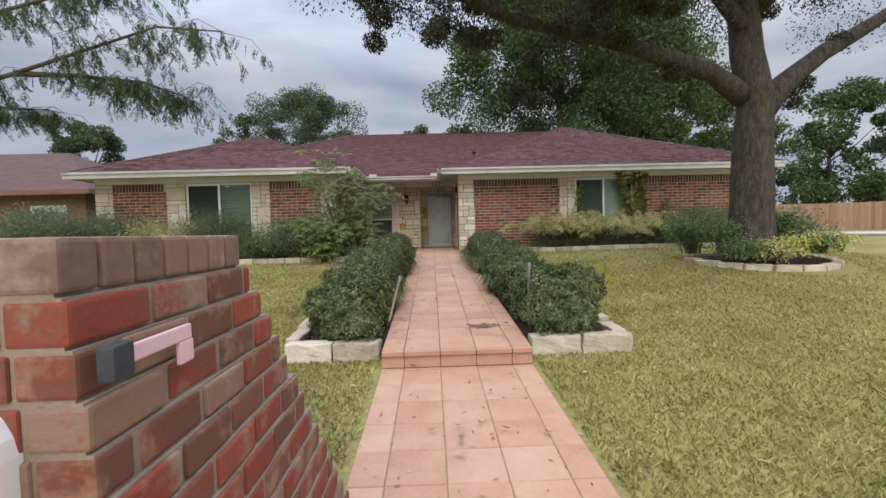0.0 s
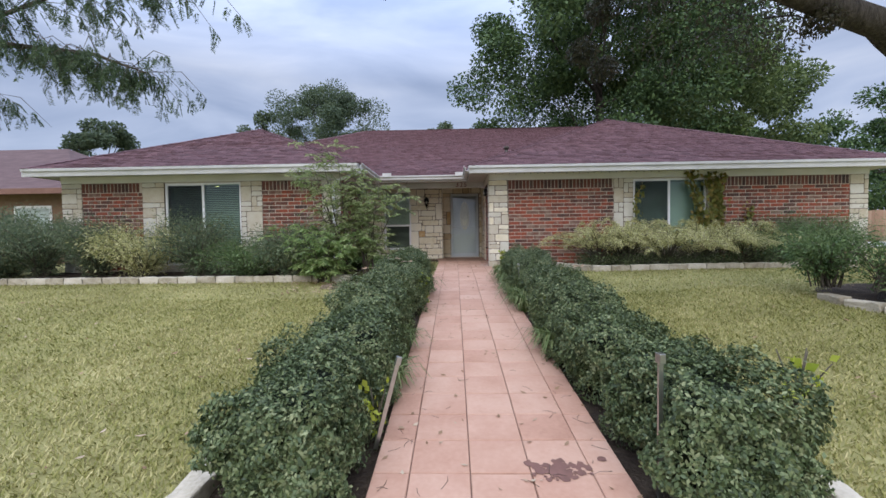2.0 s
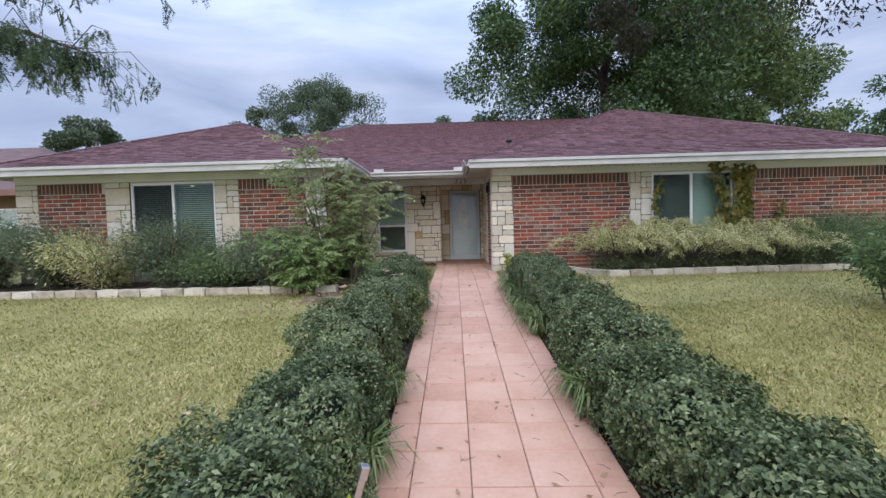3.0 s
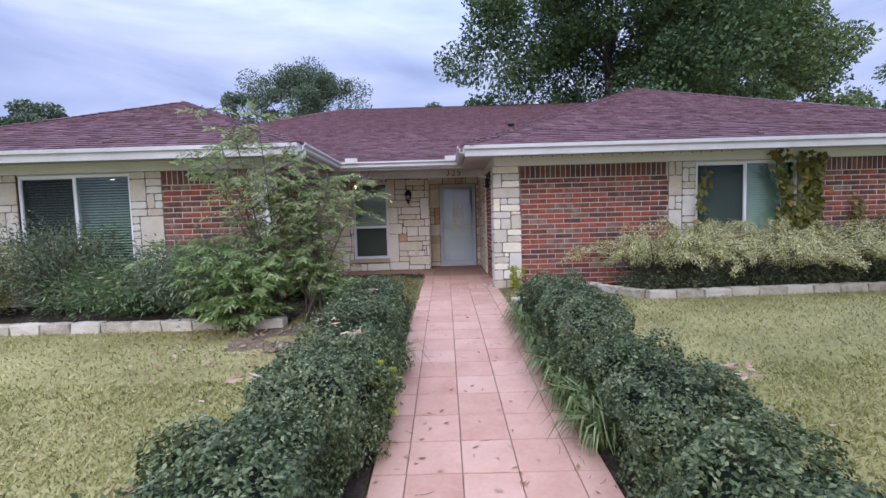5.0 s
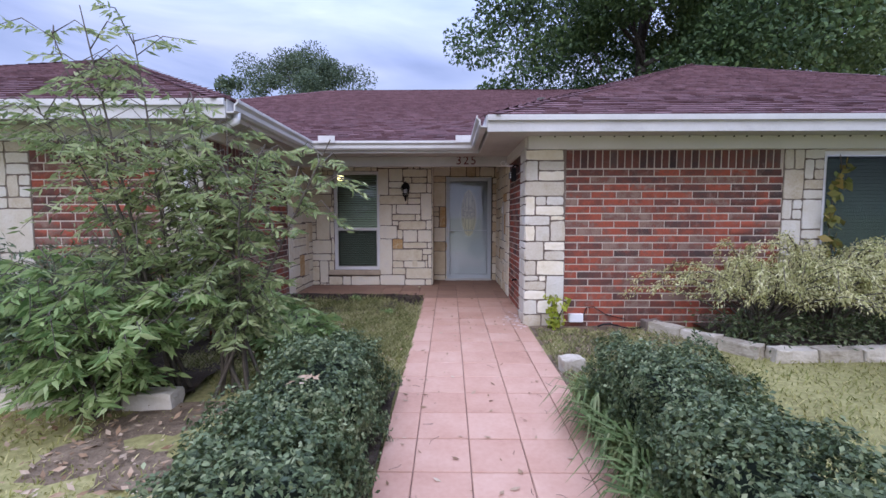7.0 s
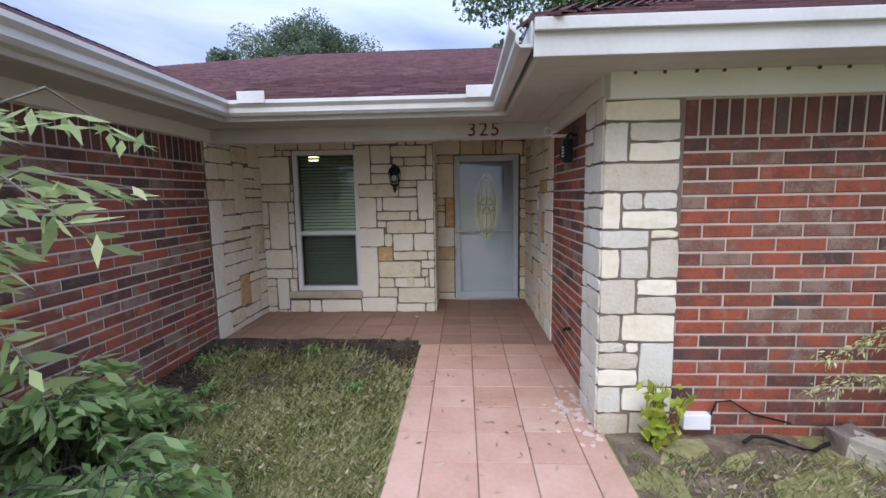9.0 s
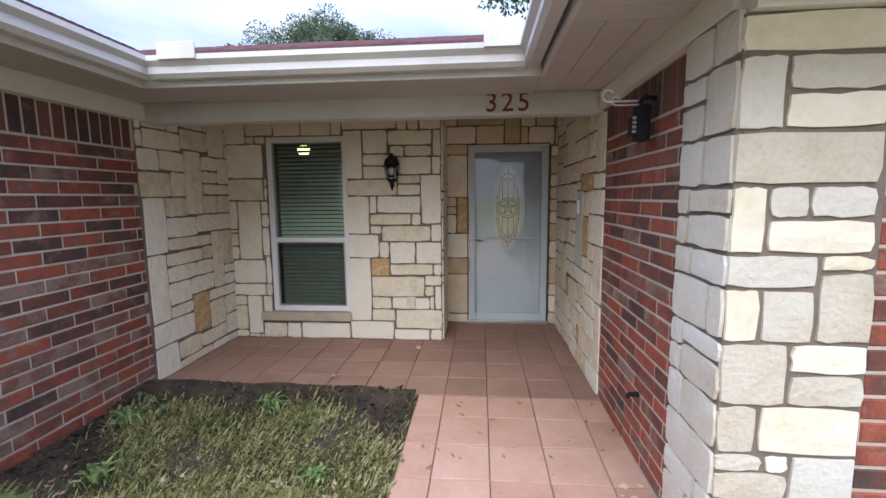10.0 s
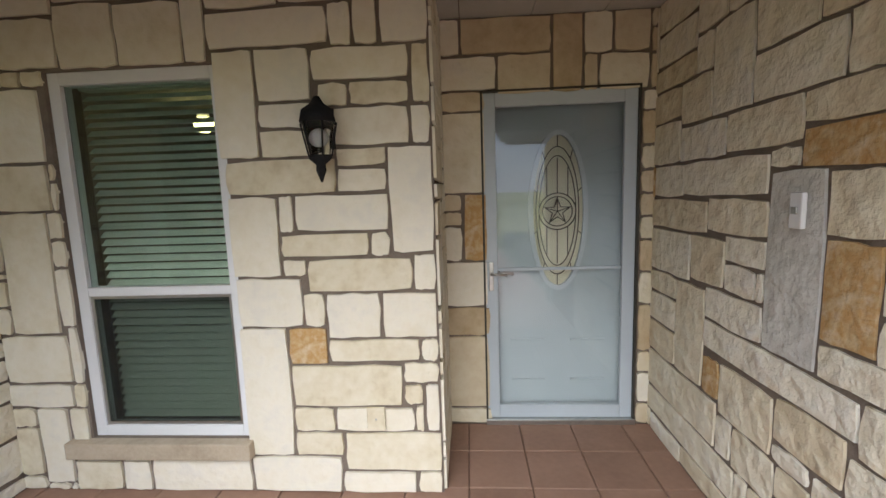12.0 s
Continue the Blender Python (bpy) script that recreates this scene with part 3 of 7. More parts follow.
def brick_field(parent, m, width, z0, z1, pick=None, soldier=True, holes=(), k=1.0):
    """Running-bond bricks over a wall face. m: pose of the face, x along it, -y outwards. pick(u): those that are pieces of their own."""
    BL, BH = L0 * k, H0 * k
    singles, rest = [], []
    SOL = 0.215
    top = z1 - (SOL + JT if soldier else 0)
    rows = int(round((top - z0) / (BH + JT)))
    pitch = (top - z0) / rows
    for r in range(rows):
        z = z0 + (r + 0.5) * pitch
        u = -(BL + JT) / 2 * (r % 2) + random.uniform(-0.012, 0.012)
        while u < width:
            a, b = max(u, 0), min(u + BL, width)
            if b - a > 0.03 and not any(h0 < (a + b) / 2 < h1 and k0 < z < k1 for h0, h1, k0, k1 in holes):
                (singles if pick and pick((a + b) / 2) else rest).append(((a + b) / 2, z, b - a, pitch - JT, 0))
            u += BL + JT
    if soldier:
        u = 0.0
        while u + BH < width + 0.01:
            if not any(h0 < u + BH / 2 < h1 and k1 > top for h0, h1, k0, k1 in holes):
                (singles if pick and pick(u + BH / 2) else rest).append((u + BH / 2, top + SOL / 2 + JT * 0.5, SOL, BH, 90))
            u += BH + JT
    for u, z, l, h, turn in singles[:300]:
        ob = new("brick", brick_data(l, h, M_SOLDIER if turn else M_BRICK))
        ob.parent = parent
        ob.matrix_basis = m @ pose(u, random.uniform(-0.002, 0.002), z, random.uniform(-0.4, 0.4), turn, random.uniform(-0.4, 0.4))
    rest += singles[300:]
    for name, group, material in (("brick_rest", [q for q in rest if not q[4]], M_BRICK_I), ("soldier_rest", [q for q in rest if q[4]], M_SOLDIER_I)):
        if not group:
            continue
        arr = np.zeros((len(group), 12, 3))
        for i, (u, z, l, h, turn) in enumerate(group):
            c = 0.005
            off = random.uniform(-0.002, 0.002)
            j = 0
            for dep, ins in ((-0.01, 0.0), (BW - 0.01 - c, 0.0), (BW - 0.01, c)):
                for sx, sz in ((-1, -1), (1, -1), (1, 1), (-1, 1)):
                    p = (sx * (l / 2 - ins), sz * (h / 2 - ins))
                    if turn:
                        p = (p[1], p[0])
                    arr[i, j] = m @ Vector((u + p[0], -dep + off, z + p[1]))
                    j += 1
        joined(name, arr, material, parent)


FACES12 = [(0, 1, 5, 4), (1, 2, 6, 5), (2, 3, 7, 6), (3, 0, 4, 7), (4, 5, 9, 8), (5, 6, 10, 9), (6, 7, 11, 10), (7, 4, 8, 11), (8, 9, 10, 11)]


def joined(name, arr, material, parent, label=""):
    """Many chamfered pieces of twelve corners each in one mesh."""
    n = len(arr)
    me = bpy.data.meshes.new(name)
    f = (np.array(FACES12)[None] + 12 * np.arange(n)[:, None, None]).reshape(-1, 4)
    me.vertices.add(n * 12)
    me.vertices.foreach_set("co", arr.astype(np.float32).ravel())
    me.loops.add(f.size)
    me.loops.foreach_set("vertex_index", f.astype(np.int32).ravel())
    me.polygons.add(len(f))
    me.polygons.foreach_set("loop_start", np.arange(0, f.size, 4, dtype=np.int32))
    me.polygons.foreach_set("loop_total", np.full(len(f), 4, dtype=np.int32))
    me.update(calc_edges=True)
    me.validate()
    me.materials.append(material)
    ob = new(name, me)
    ob.parent = parent
    ob["kind"] = "stuff"
    if label:
        ob["label"] = label
    return ob


def stone_bm(w, h, d=0.015, seed=0):
    """A split-faced stone: an uneven front of 4 by 3 fields and a wavering outline."""
    r = random.Random(seed)
    bm = bmesh.new()
    nu, nz = 4, 3
    g = []
    for k in range(nz + 1):
        row = []
        for i in range(nu + 1):
            u, v = (i / nu - 0.5) * w, (k / nz - 0.5) * h
            rim = i in (0, nu) or k in (0, nz)
            corner = i in (0, nu) and k in (0, nz)
            pull = 0.004 if corner else 0.0
            u -= math.copysign(pull if i in (0, nu) else 0, u) - r.uniform(-0.0045, 0.0045)
            v -= math.copysign(pull if k in (0, nz) else 0, v) - r.uniform(-0.0045, 0.0045)
            dep = d * (r.uniform(0.82, 1.0) if rim else r.uniform(0.92, 1.14))
            row.append(bm.verts.new((u, -dep, v)))
        g.append(row)
    for k in range(nz):
        for i in range(nu):
            bm.faces.new((g[k][i], g[k][i + 1], g[k + 1][i + 1], g[k + 1][i]))
    loop = g[0] + [g[k][nu] for k in range(1, nz + 1)] + g[nz][-2::-1] + [g[k][0] for k in range(nz - 1, 0, -1)]
    back = [bm.verts.new((v.co.x * 1.01, 0.006, v.co.z * 1.01)) for v in loop]
    n = len(loop)
    for k in range(n):
        bm.faces.new((loop[k], loop[(k + 1) % n], back[(k + 1) % n], back[k]))
    return bm


def lay_stone(parent, m, u0, u1, z0, z1, material, gap=0.0155):
    seed = int(u0 * 977 + z0 * 5923 + u1 * 131) & 0xFFFF
    ob = new("stone", mesh_of("stone", stone_bm(u1 - u0 - gap, z1 - z0 - gap, seed=seed), material))
    ob.parent = parent
    ob.matrix_basis = m @ pose((u0 + u1) / 2, 0, (z0 + z1) / 2, 0, random.uniform(-0.5, 0.5), 0)


def ashlar(parent, m, u0, u1, z0, z1, material, seed, cell=0.085, tall=0.25, ochre=0.0):
    """Random coursed rubble: rectangles of several sizes packed over the face."""
    r = random.Random(seed)
    nu, nz = max(1, round((u1 - u0) / cell)), max(1, round((z1 - z0) / cell))
    cu, cz = (u1 - u0) / nu, (z1 - z0) / nz
    used = [[False] * nz for _ in range(nu)]
    for k in range(nz):
        for i in range(nu):
            if used[i][k]:
                continue
            shapes = [(2, 4), (2, 3), (1, 2), (3, 4)] if r.random() < tall else [(4, 2), (5, 2), (3, 2), (4, 1), (3, 1), (5, 3), (2, 2), (2, 1)]
            r.shuffle(shapes)
            for w, h in shapes + [(2, 1), (1, 1)]:
                if i + w <= nu and k + h <= nz and not any(used[i + a][k + b] for a in range(w) for b in range(h)):
                    for a in range(w):
                        for b in range(h):
                            used[i + a][k + b] = True
                    mm = M_STONE_O if r.random() < ochre else material
                    lay_stone(parent, m, u0 + i * cu, u0 + (i + w) * cu, z0 + k * cz, z0 + (k + h) * cz, mm)
                    break


def face(x, y, yaw):
    return pose(x, y, 0, 0, 0, yaw)


def wall_with_hole(x0, x1, y0, y1, z0, z1, hole=None):
    """A wall along x, with an opening (x0, x1, z0, z1) through it."""
    if not hole:
        return boxes((x0, x1, y0, y1, z0, z1))
    a, b, c, d = hole
    return boxes((x0, a, y0, y1, z0, z1), (b, x1, y0, y1, z0, z1), (a, b, y0, y1, z0, c), (a, b, y0, y1, d, z1))


RWIN, LWIN, PWIN = (4.22, 5.98, 0.35, 2.05), (-6.92, -5.11, 0.12, 2.05), (-2.335, -1.478, 0.29, 2.12)
EDOOR = (-0.27, 0.665, 0.0, 2.09)
wall_rf = setting("wall_right_front", wall_with_hole(0.76, 9.75, RW_Y, RW_Y + 0.22, -0.3, 2.25, RWIN), M_MORTAR, "red brick front wall of the projecting wing", "wall")
wall_rs = setting("wall_right_side", boxes((RW_X, RW_X + 0.22, RW_Y + 0.221, DOOR_Y + 0.3, -0.3, 2.25), (RW_X + 0.001, RW_X + 0.22, 14.57, DOOR_Y + 0.3, 2.25, 2.56)), M_MORTAR, "brick and stone side wall beside the porch", "wall")
wall_lf = setting("wall_left_front", wall_with_hole(-9.35, LW_X, LW_Y, LW_Y + 0.22, -0.3, 2.25, LWIN), M_MORTAR, "red brick front wall of the other wing", "wall")
wall_ls = setting("wall_left_side", boxes((LW_X - 0.22, LW_X, LW_Y + 0.221, WIN_Y + 0.3, -0.3, 2.25), (LW_X - 0.22, LW_X - 0.001, 14.57, WIN_Y + 0.3, 2.25, 2.56)), M_MORTAR, "brick and stone wall along the entry bed", "wall")
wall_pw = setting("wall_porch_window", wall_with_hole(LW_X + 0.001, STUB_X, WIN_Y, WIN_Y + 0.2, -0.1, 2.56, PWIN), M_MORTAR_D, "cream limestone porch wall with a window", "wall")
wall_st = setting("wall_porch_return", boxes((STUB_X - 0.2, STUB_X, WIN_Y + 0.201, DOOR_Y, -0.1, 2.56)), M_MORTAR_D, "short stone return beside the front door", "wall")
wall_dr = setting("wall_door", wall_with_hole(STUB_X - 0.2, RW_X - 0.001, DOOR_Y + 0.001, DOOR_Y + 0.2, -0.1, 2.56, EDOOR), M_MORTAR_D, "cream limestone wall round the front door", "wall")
for nm, d in (("wall_east", (9.53, 9.75, 12.94, 25.8, -0.3, 2.25)), ("wall_west", (-9.35, -9.13, 12.27, 25.8, -0.3, 2.25)), ("wall_back", (-9.35, 9.75, 25.8, 26.0, -0.3, 2.25))):
    setting(nm, boxes(d), M_BRICK_I, "plain brick outer wall of the house", "wall")


def stone_backs():
    """Dark mortar beds behind the stonework of the brick walls."""
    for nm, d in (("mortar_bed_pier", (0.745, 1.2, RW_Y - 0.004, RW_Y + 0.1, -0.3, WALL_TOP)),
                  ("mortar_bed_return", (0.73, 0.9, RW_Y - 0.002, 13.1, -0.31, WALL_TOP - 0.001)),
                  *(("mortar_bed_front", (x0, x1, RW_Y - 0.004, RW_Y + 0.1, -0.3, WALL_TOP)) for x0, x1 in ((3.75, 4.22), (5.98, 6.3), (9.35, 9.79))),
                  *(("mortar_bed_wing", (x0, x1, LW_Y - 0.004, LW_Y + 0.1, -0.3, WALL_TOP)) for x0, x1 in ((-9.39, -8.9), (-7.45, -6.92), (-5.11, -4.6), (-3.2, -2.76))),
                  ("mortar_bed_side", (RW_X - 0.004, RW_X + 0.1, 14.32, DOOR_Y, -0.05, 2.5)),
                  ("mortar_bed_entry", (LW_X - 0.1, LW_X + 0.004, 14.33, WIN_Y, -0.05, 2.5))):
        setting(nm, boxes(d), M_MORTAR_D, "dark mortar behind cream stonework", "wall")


stone_backs()

# ---- roof ----
EAVE, MSL = 2.37, 0.357
LX0, LX1, LY0 = -9.85, -2.26, 11.58
RX0, RX1, RY0 = 0.24, 10.25, 12.25
MY0, MRIDGE = 13.86, 24.27
LAPEX, RAPEX = (-6.04, 15.22, 4.03), (5.4, 17.9, 4.79)
RIDGE_X = (-4.6, 6.6)
RIDGE_Z = EAVE + (MRIDGE - MY0) * MSL


def valley_y(apex):
    """Where a wing's ridge runs into the main roof."""
    return MY0 + (apex[2] - EAVE) / MSL


def hip(x0, x1, y0, y1, apex, valley):
    """A hipped roof with its ridge along y: front hip, running back into the main roof."""
    bm = bmesh.new()
    t = 0.09
    vl, vr = (MY0 if valley < 0 else y1), (MY0 if valley > 0 else y1)
    co = [(x0, y0, EAVE), (x1, y0, EAVE), apex, (x0, vl, EAVE), (x1, vr, EAVE), (apex[0], valley_y(apex), apex[2])]
    up = [bm.verts.new(c) for c in co]
    dn = [bm.verts.new((c[0], c[1], c[2] - t)) for c in co]
    for q in ((0, 1, 2), (1, 4, 5, 2), (3, 0, 2, 5)):
        bm.faces.new([up[i] for i in q])
        bm.faces.new([dn[i] for i in reversed(q)])
    for a, b in ((0, 1), (1, 4), (3, 0), (4, 5), (5, 3)):
        bm.faces.new((up[a], up[b], dn[b], dn[a]))
    return bm


def main_roof(x0, x1, y0, y1):
    bm = bmesh.new()
    t = 0.09
    co = [(x0, y0, EAVE), (x1, y0, EAVE), (RIDGE_X[1], MRIDGE, RIDGE_Z), (RIDGE_X[0], MRIDGE, RIDGE_Z), (x1, y1, EAVE), (x0, y1, EAVE)]
    up = [bm.verts.new(c) for c in co]
    dn = [bm.verts.new((c[0], c[1], c[2] - t)) for c in co]
    for q in ((0, 1, 2, 3), (1, 4, 2), (4, 5, 3, 2), (5, 0, 3)):
        bm.faces.new([up[i] for i in q])
        bm.faces.new([dn[i] for i in reversed(q)])
    for a, b in ((0, 1), (1, 4), (4, 5), (5, 0)):
        bm.faces.new((up[a], up[b], dn[b], dn[a]))
    return bm


roof_l = setting("roof_left_wing", hip(LX0, LX1, LY0, 19.0, LAPEX, 1), M_SHINGLE, "maroon shingled hip roof over a wing", "roof")
roof_r = setting("roof_right_wing", hip(RX0, RX1, RY0, 20.5, RAPEX, -1), M_SHINGLE, "maroon shingled hip roof over the large wing", "roof")
roof_m = setting("roof_main", main_roof(-9.85, 10.25, MY0, 26.3), M_SHINGLE, "maroon shingled main roof", "roof")


def shingles(name, parent, origin, along, upslope, rows_len, width_at, tab=0.17, expo=0.135, own=None):
    """Overlapping tabs on a roof slope: width_at(s) gives the stretch along the eave at s up the slope."""
    o, a, u = Vector(origin), Vector(along).normalized(), Vector(upslope).normalized()
    n = a.cross(u).normalized()
    if n.z < 0:
        n = -n
    out, mine = [], []
    s, row = -0.03, 0
    while s < rows_len:
        w0, w1 = width_at(max(0.0, s))
        p = w0 - random.uniform(0, tab)
        while p < w1:
            p0, p1 = max(p, w0), min(p + tab - 0.006, w1)
            if p1 - p0 > 0.02:
                h = 0.018 + random.choice((0, 0, 0.004, 0.008))
                drop = random.uniform(-0.008, 0.006)
                lo, hi = s + drop, s + expo + 0.02
                c = []
                for dep, ins in ((0.002, 0.0), (h - 0.002, 0.0), (h, 0.001)):
                    for pp, ss in ((p0 + ins, lo + ins), (p1 - ins, lo + ins), (p1 - ins, hi), (p0 + ins, hi)):
                        k = dep if ss < hi else min(dep, 0.004)
                        c.append(o + a * pp + u * ss + n * k)
                (mine if own and own(p0, s) and len(mine) < 300 else out).append(c)
            p += tab
        s += expo
        row += 1
    for c in mine:
        bm = bmesh.new()
        vs = [bm.verts.new(v) for v in c]
        for q in FACES12:
            bm.faces.new([vs[i] for i in q])
        part("shingle", bm, M_SHINGLE_O, parent)
    joined(name, np.array([[tuple(v) for v in c] for c in out]), M_SHINGLE, parent)


def shingle_roofs():
    for parent, x0, x1, y0, apex, inner, way, lo, hi in ((roof_l, LX0, LX1, LY0, LAPEX, LX1, -1, 2.6, 7.6), (roof_r, RX0, RX1, RY0, RAPEX, RX0, 1, 0.0, 5.6)):
        cx, cy, top = apex
        rise, depth, run = top - EAVE, cy - y0, abs(cx - inner)
        front, side, back = math.hypot(rise, depth), math.hypot(rise, run), valley_y(apex)
        shingles("shingle_rest", parent, (x0, y0, EAVE), (1, 0, 0), (0, depth, rise), front, lambda s: ((cx - x0) * s / front, x1 - x0 - (x1 - cx) * s / front), own=lambda p, s: lo < p < hi)
        shingles("shingle_rest", parent, (inner, y0, EAVE), (0, 1, 0), (way * run, 0, rise), side, lambda s: (depth * s / side, MY0 - y0 + (back - MY0) * s / side))
    slope = math.hypot(MRIDGE - MY0, RIDGE_Z - EAVE)
    shingles("shingle_rest", roof_m, (-8.5, MY0, EAVE), (1, 0, 0), (0, 1, MSL), slope, lambda s: (max(0.0, 5.25 * s / slope - 1.35), 15.0), own=lambda p, s: 5.9 < p < 9.0 and s < 3.2)


shingle_roofs()


def ridge_caps():
    """Overlapping cap shingles along hips and ridges."""
    lines = (((LX0, LY0, EAVE), LAPEX, roof_l), ((LX1, LY0, EAVE), LAPEX, roof_l), (LAPEX, (LAPEX[0], valley_y(LAPEX), LAPEX[2]), roof_l),
             ((RX0, RY0, EAVE), RAPEX, roof_r), ((RX1, RY0, EAVE), RAPEX, roof_r), (RAPEX, (RAPEX[0], valley_y(RAPEX), RAPEX[2]), roof_r),
             ((RIDGE_X[0], MRIDGE, RIDGE_Z), (RIDGE_X[1], MRIDGE, RIDGE_Z), roof_m), ((-9.85, MY0, EAVE), (RIDGE_X[0], MRIDGE, RIDGE_Z), roof_m))
    for p, q, parent in lines:
        p, q = Vector(p), Vector(q)
        d = (q - p).normalized()
        s = d.cross(Vector((0, 0, 1))).normalized()
        up = s.cross(d).normalized()
        bm = bmesh.new()
        n = int((q - p).length / 0.15)
        for i in range(n):
            a, b = p + d * (i * 0.15), p + d * (i * 0.15 + 0.17)
            rise = 0.028 + random.uniform(0, 0.006)
            ring = []
            for c, h in ((a, rise), (b, rise - 0.012)):
                ring.append([bm.verts.new(c + s * w + up * (h - abs(w) * 0.28 - t)) for t in (0, 0.015) for w in (-0.13, 0.0, 0.13)])
            r0, r1 = ring
            for f in ((0, 1), (1, 2)):
                bm.faces.new((r0[f[0]], r0[f[1]], r1[f[1]], r1[f[0]]))
                bm.faces.new((r0[f[0]], r0[f[1]], r0[f[1] + 3], r0[f[0] + 3]))
        part("ridge_cap", bm, M_SHINGLE, parent)


ridge_caps()


# ---- eaves, soffits, beam ----
SOF = 2.235
trim_l = setting("trim_fascia_left", boxes((LX0, LX1, LY0 - 0.02, LY0, 2.185, 2.345), (LX0, LX1, LY0 - 0.05, LY0 - 0.021, 2.3, 2.36), (LX0 - 0.02, LX0, LY0, 19, 2.21, 2.345), bev=0.004), M_TRIM, "white painted fascia board along the eave", "fascia")
trim_r = setting("trim_fascia_right", boxes((RX0 - 0.02, RX1, RY0 - 0.02, RY0, 2.185, 2.345), (RX0 - 0.02, RX1, RY0 - 0.05, RY0 - 0.021, 2.3, 2.36), (RX1, RX1 + 0.02, RY0, 20, 2.21, 2.345), bev=0.004), M_TRIM, "white painted fascia board along the eave", "fascia")
def boards(x0, x1, y0, y1, z0, z1, along, width):
    """Soffit boards with open seams, as boxes."""
    out = []
    if along == "x":
        n = max(1, round((y1 - y0) / width))
        for i in range(n):
            out.append((x0, x1, y0 + (y1 - y0) * i / n + 0.002, y0 + (y1 - y0) * (i + 1) / n - 0.002, z0, z1))
    else:
        n = max(1, round((x1 - x0) / width))
        for i in range(n):
            out.append((x0 + (x1 - x0) * i / n + 0.002, x0 + (x1 - x0) * (i + 1) / n - 0.002, y0, y1, z0, z1))
    return out


setting("soffit_left", boxes(*boards(LX0, LX1 - 0.01, LY0 + 0.001, LY0 + 0.9, SOF - 0.012, SOF, "x", 0.15), *boards(LW_X - 0.3, LX1 - 0.01, LY0 + 0.901, MY0 + 0.5, SOF - 0.012, SOF, "y", 0.15)), M_SOFFIT_SHADE, "cream soffit boards, colour darkened for eave shade", "soffit")
setting("soffit_right", boxes(*boards(RX0 + 0.01, RX1, RY0 + 0.001, RY0 + 0.9, SOF - 0.012, SOF, "x", 0.15), *boards(RX0 + 0.01, RW_X + 0.3, RY0 + 0.901, MY0 + 0.5, SOF - 0.012, SOF, "y", 0.15)), M_SOFFIT_SHADE, "cream soffit boards, colour darkened for eave shade", "soffit")
setting("soffit_porch", boxes((LX1 - 0.009, RX0 + 0.009, MY0 + 0.01, 14.45, SOF - 0.012, SOF)), M_SOFFIT_SHADE, "cream soffit over the porch edge, colour darkened for shade", "soffit")
setting("porch_beam", boxes((LW_X + 0.001, RW_X - 0.001, 14.42, 14.56, 2.08, 2.55), bev=0.006), M_TRIM, "white painted porch beam with house numbers", "beam")
setting("ceiling", boxes(*boards(LW_X - 0.1, RW_X + 0.1, 14.561, 16.5, 2.5, 2.54, "y", 0.4)), M_SOFFIT_SHADE, "pale porch ceiling, colour darkened for shade", "ceiling")
setting("trim_frieze_right", boxes((0.74, 9.77, RW_Y - 0.045, RW_Y + 0.05, WALL_TOP, SOF - 0.012), bev=0.004), M_FRIEZE, "cream painted frieze board above the bricks", "trim")
setting("trim_frieze_left", boxes((-9.37, LW_X + 0.02, LW_Y - 0.045, LW_Y + 0.05, WALL_TOP, SOF - 0.012), bev=0.004), M_FRIEZE, "cream painted frieze board above the bricks", "trim")
setting("trim_frieze_side", boxes((RW_X - 0.043, RW_X + 0.05, RW_Y + 0.051, 14.42, WALL_TOP + 0.03, SOF - 0.012), bev=0.004), M_FRIEZE, "cream painted frieze board along the side wall", "trim")
setting("trim_frieze_entry", boxes((LW_X - 0.05, LW_X + 0.043, LW_Y + 0.051, 14.42, WALL_TOP + 0.03, SOF - 0.012), bev=0.004), M_FRIEZE, "cream painted frieze board along the entry bed", "trim")


def gutter_profile(bm, p, q, out):
    """An ogee gutter from p to q; out points away from the fascia."""
    p, q, o, z = Vector(p), Vector(q), Vector(out), Vector((0, 0, 1))
    sec = ((0, 0.0), (0, -0.125), (0.06, -0.125), (0.085, -0.1), (0.085, -0.06), (0.115, -0.03), (0.115, 0.0), (0.1, 0.0), (0.1, -0.025), (0.07, -0.05), (0.07, -0.11), (0.01, -0.11), (0.01, 0.0))
    r0 = [bm.verts.new(p + o * a + z * b) for a, b in sec]
    r1 = [bm.verts.new(q + o * a + z * b) for a, b in sec]
    n = len(sec)
    for k in range(n):
        bm.faces.new((r0[k], r0[(k + 1) % n], r1[(k + 1) % n], r1[k]))
    bm.faces.new(r0)
    bm.faces.new(r1)


setting("trim_fascia_inner", boxes((LX1 - 0.02, LX1 - 0.001, LY0 + 0.002, MY0, 2.2, 2.355), (RX0, RX0 + 0.019, RY0 + 0.002, MY0, 2.2, 2.355), (LX1, RX0 - 0.001, MY0 + 0.001, MY0 + 0.02, 2.2, 2.355)), M_TRIM, "white fascia boards behind the gutters", "fascia")


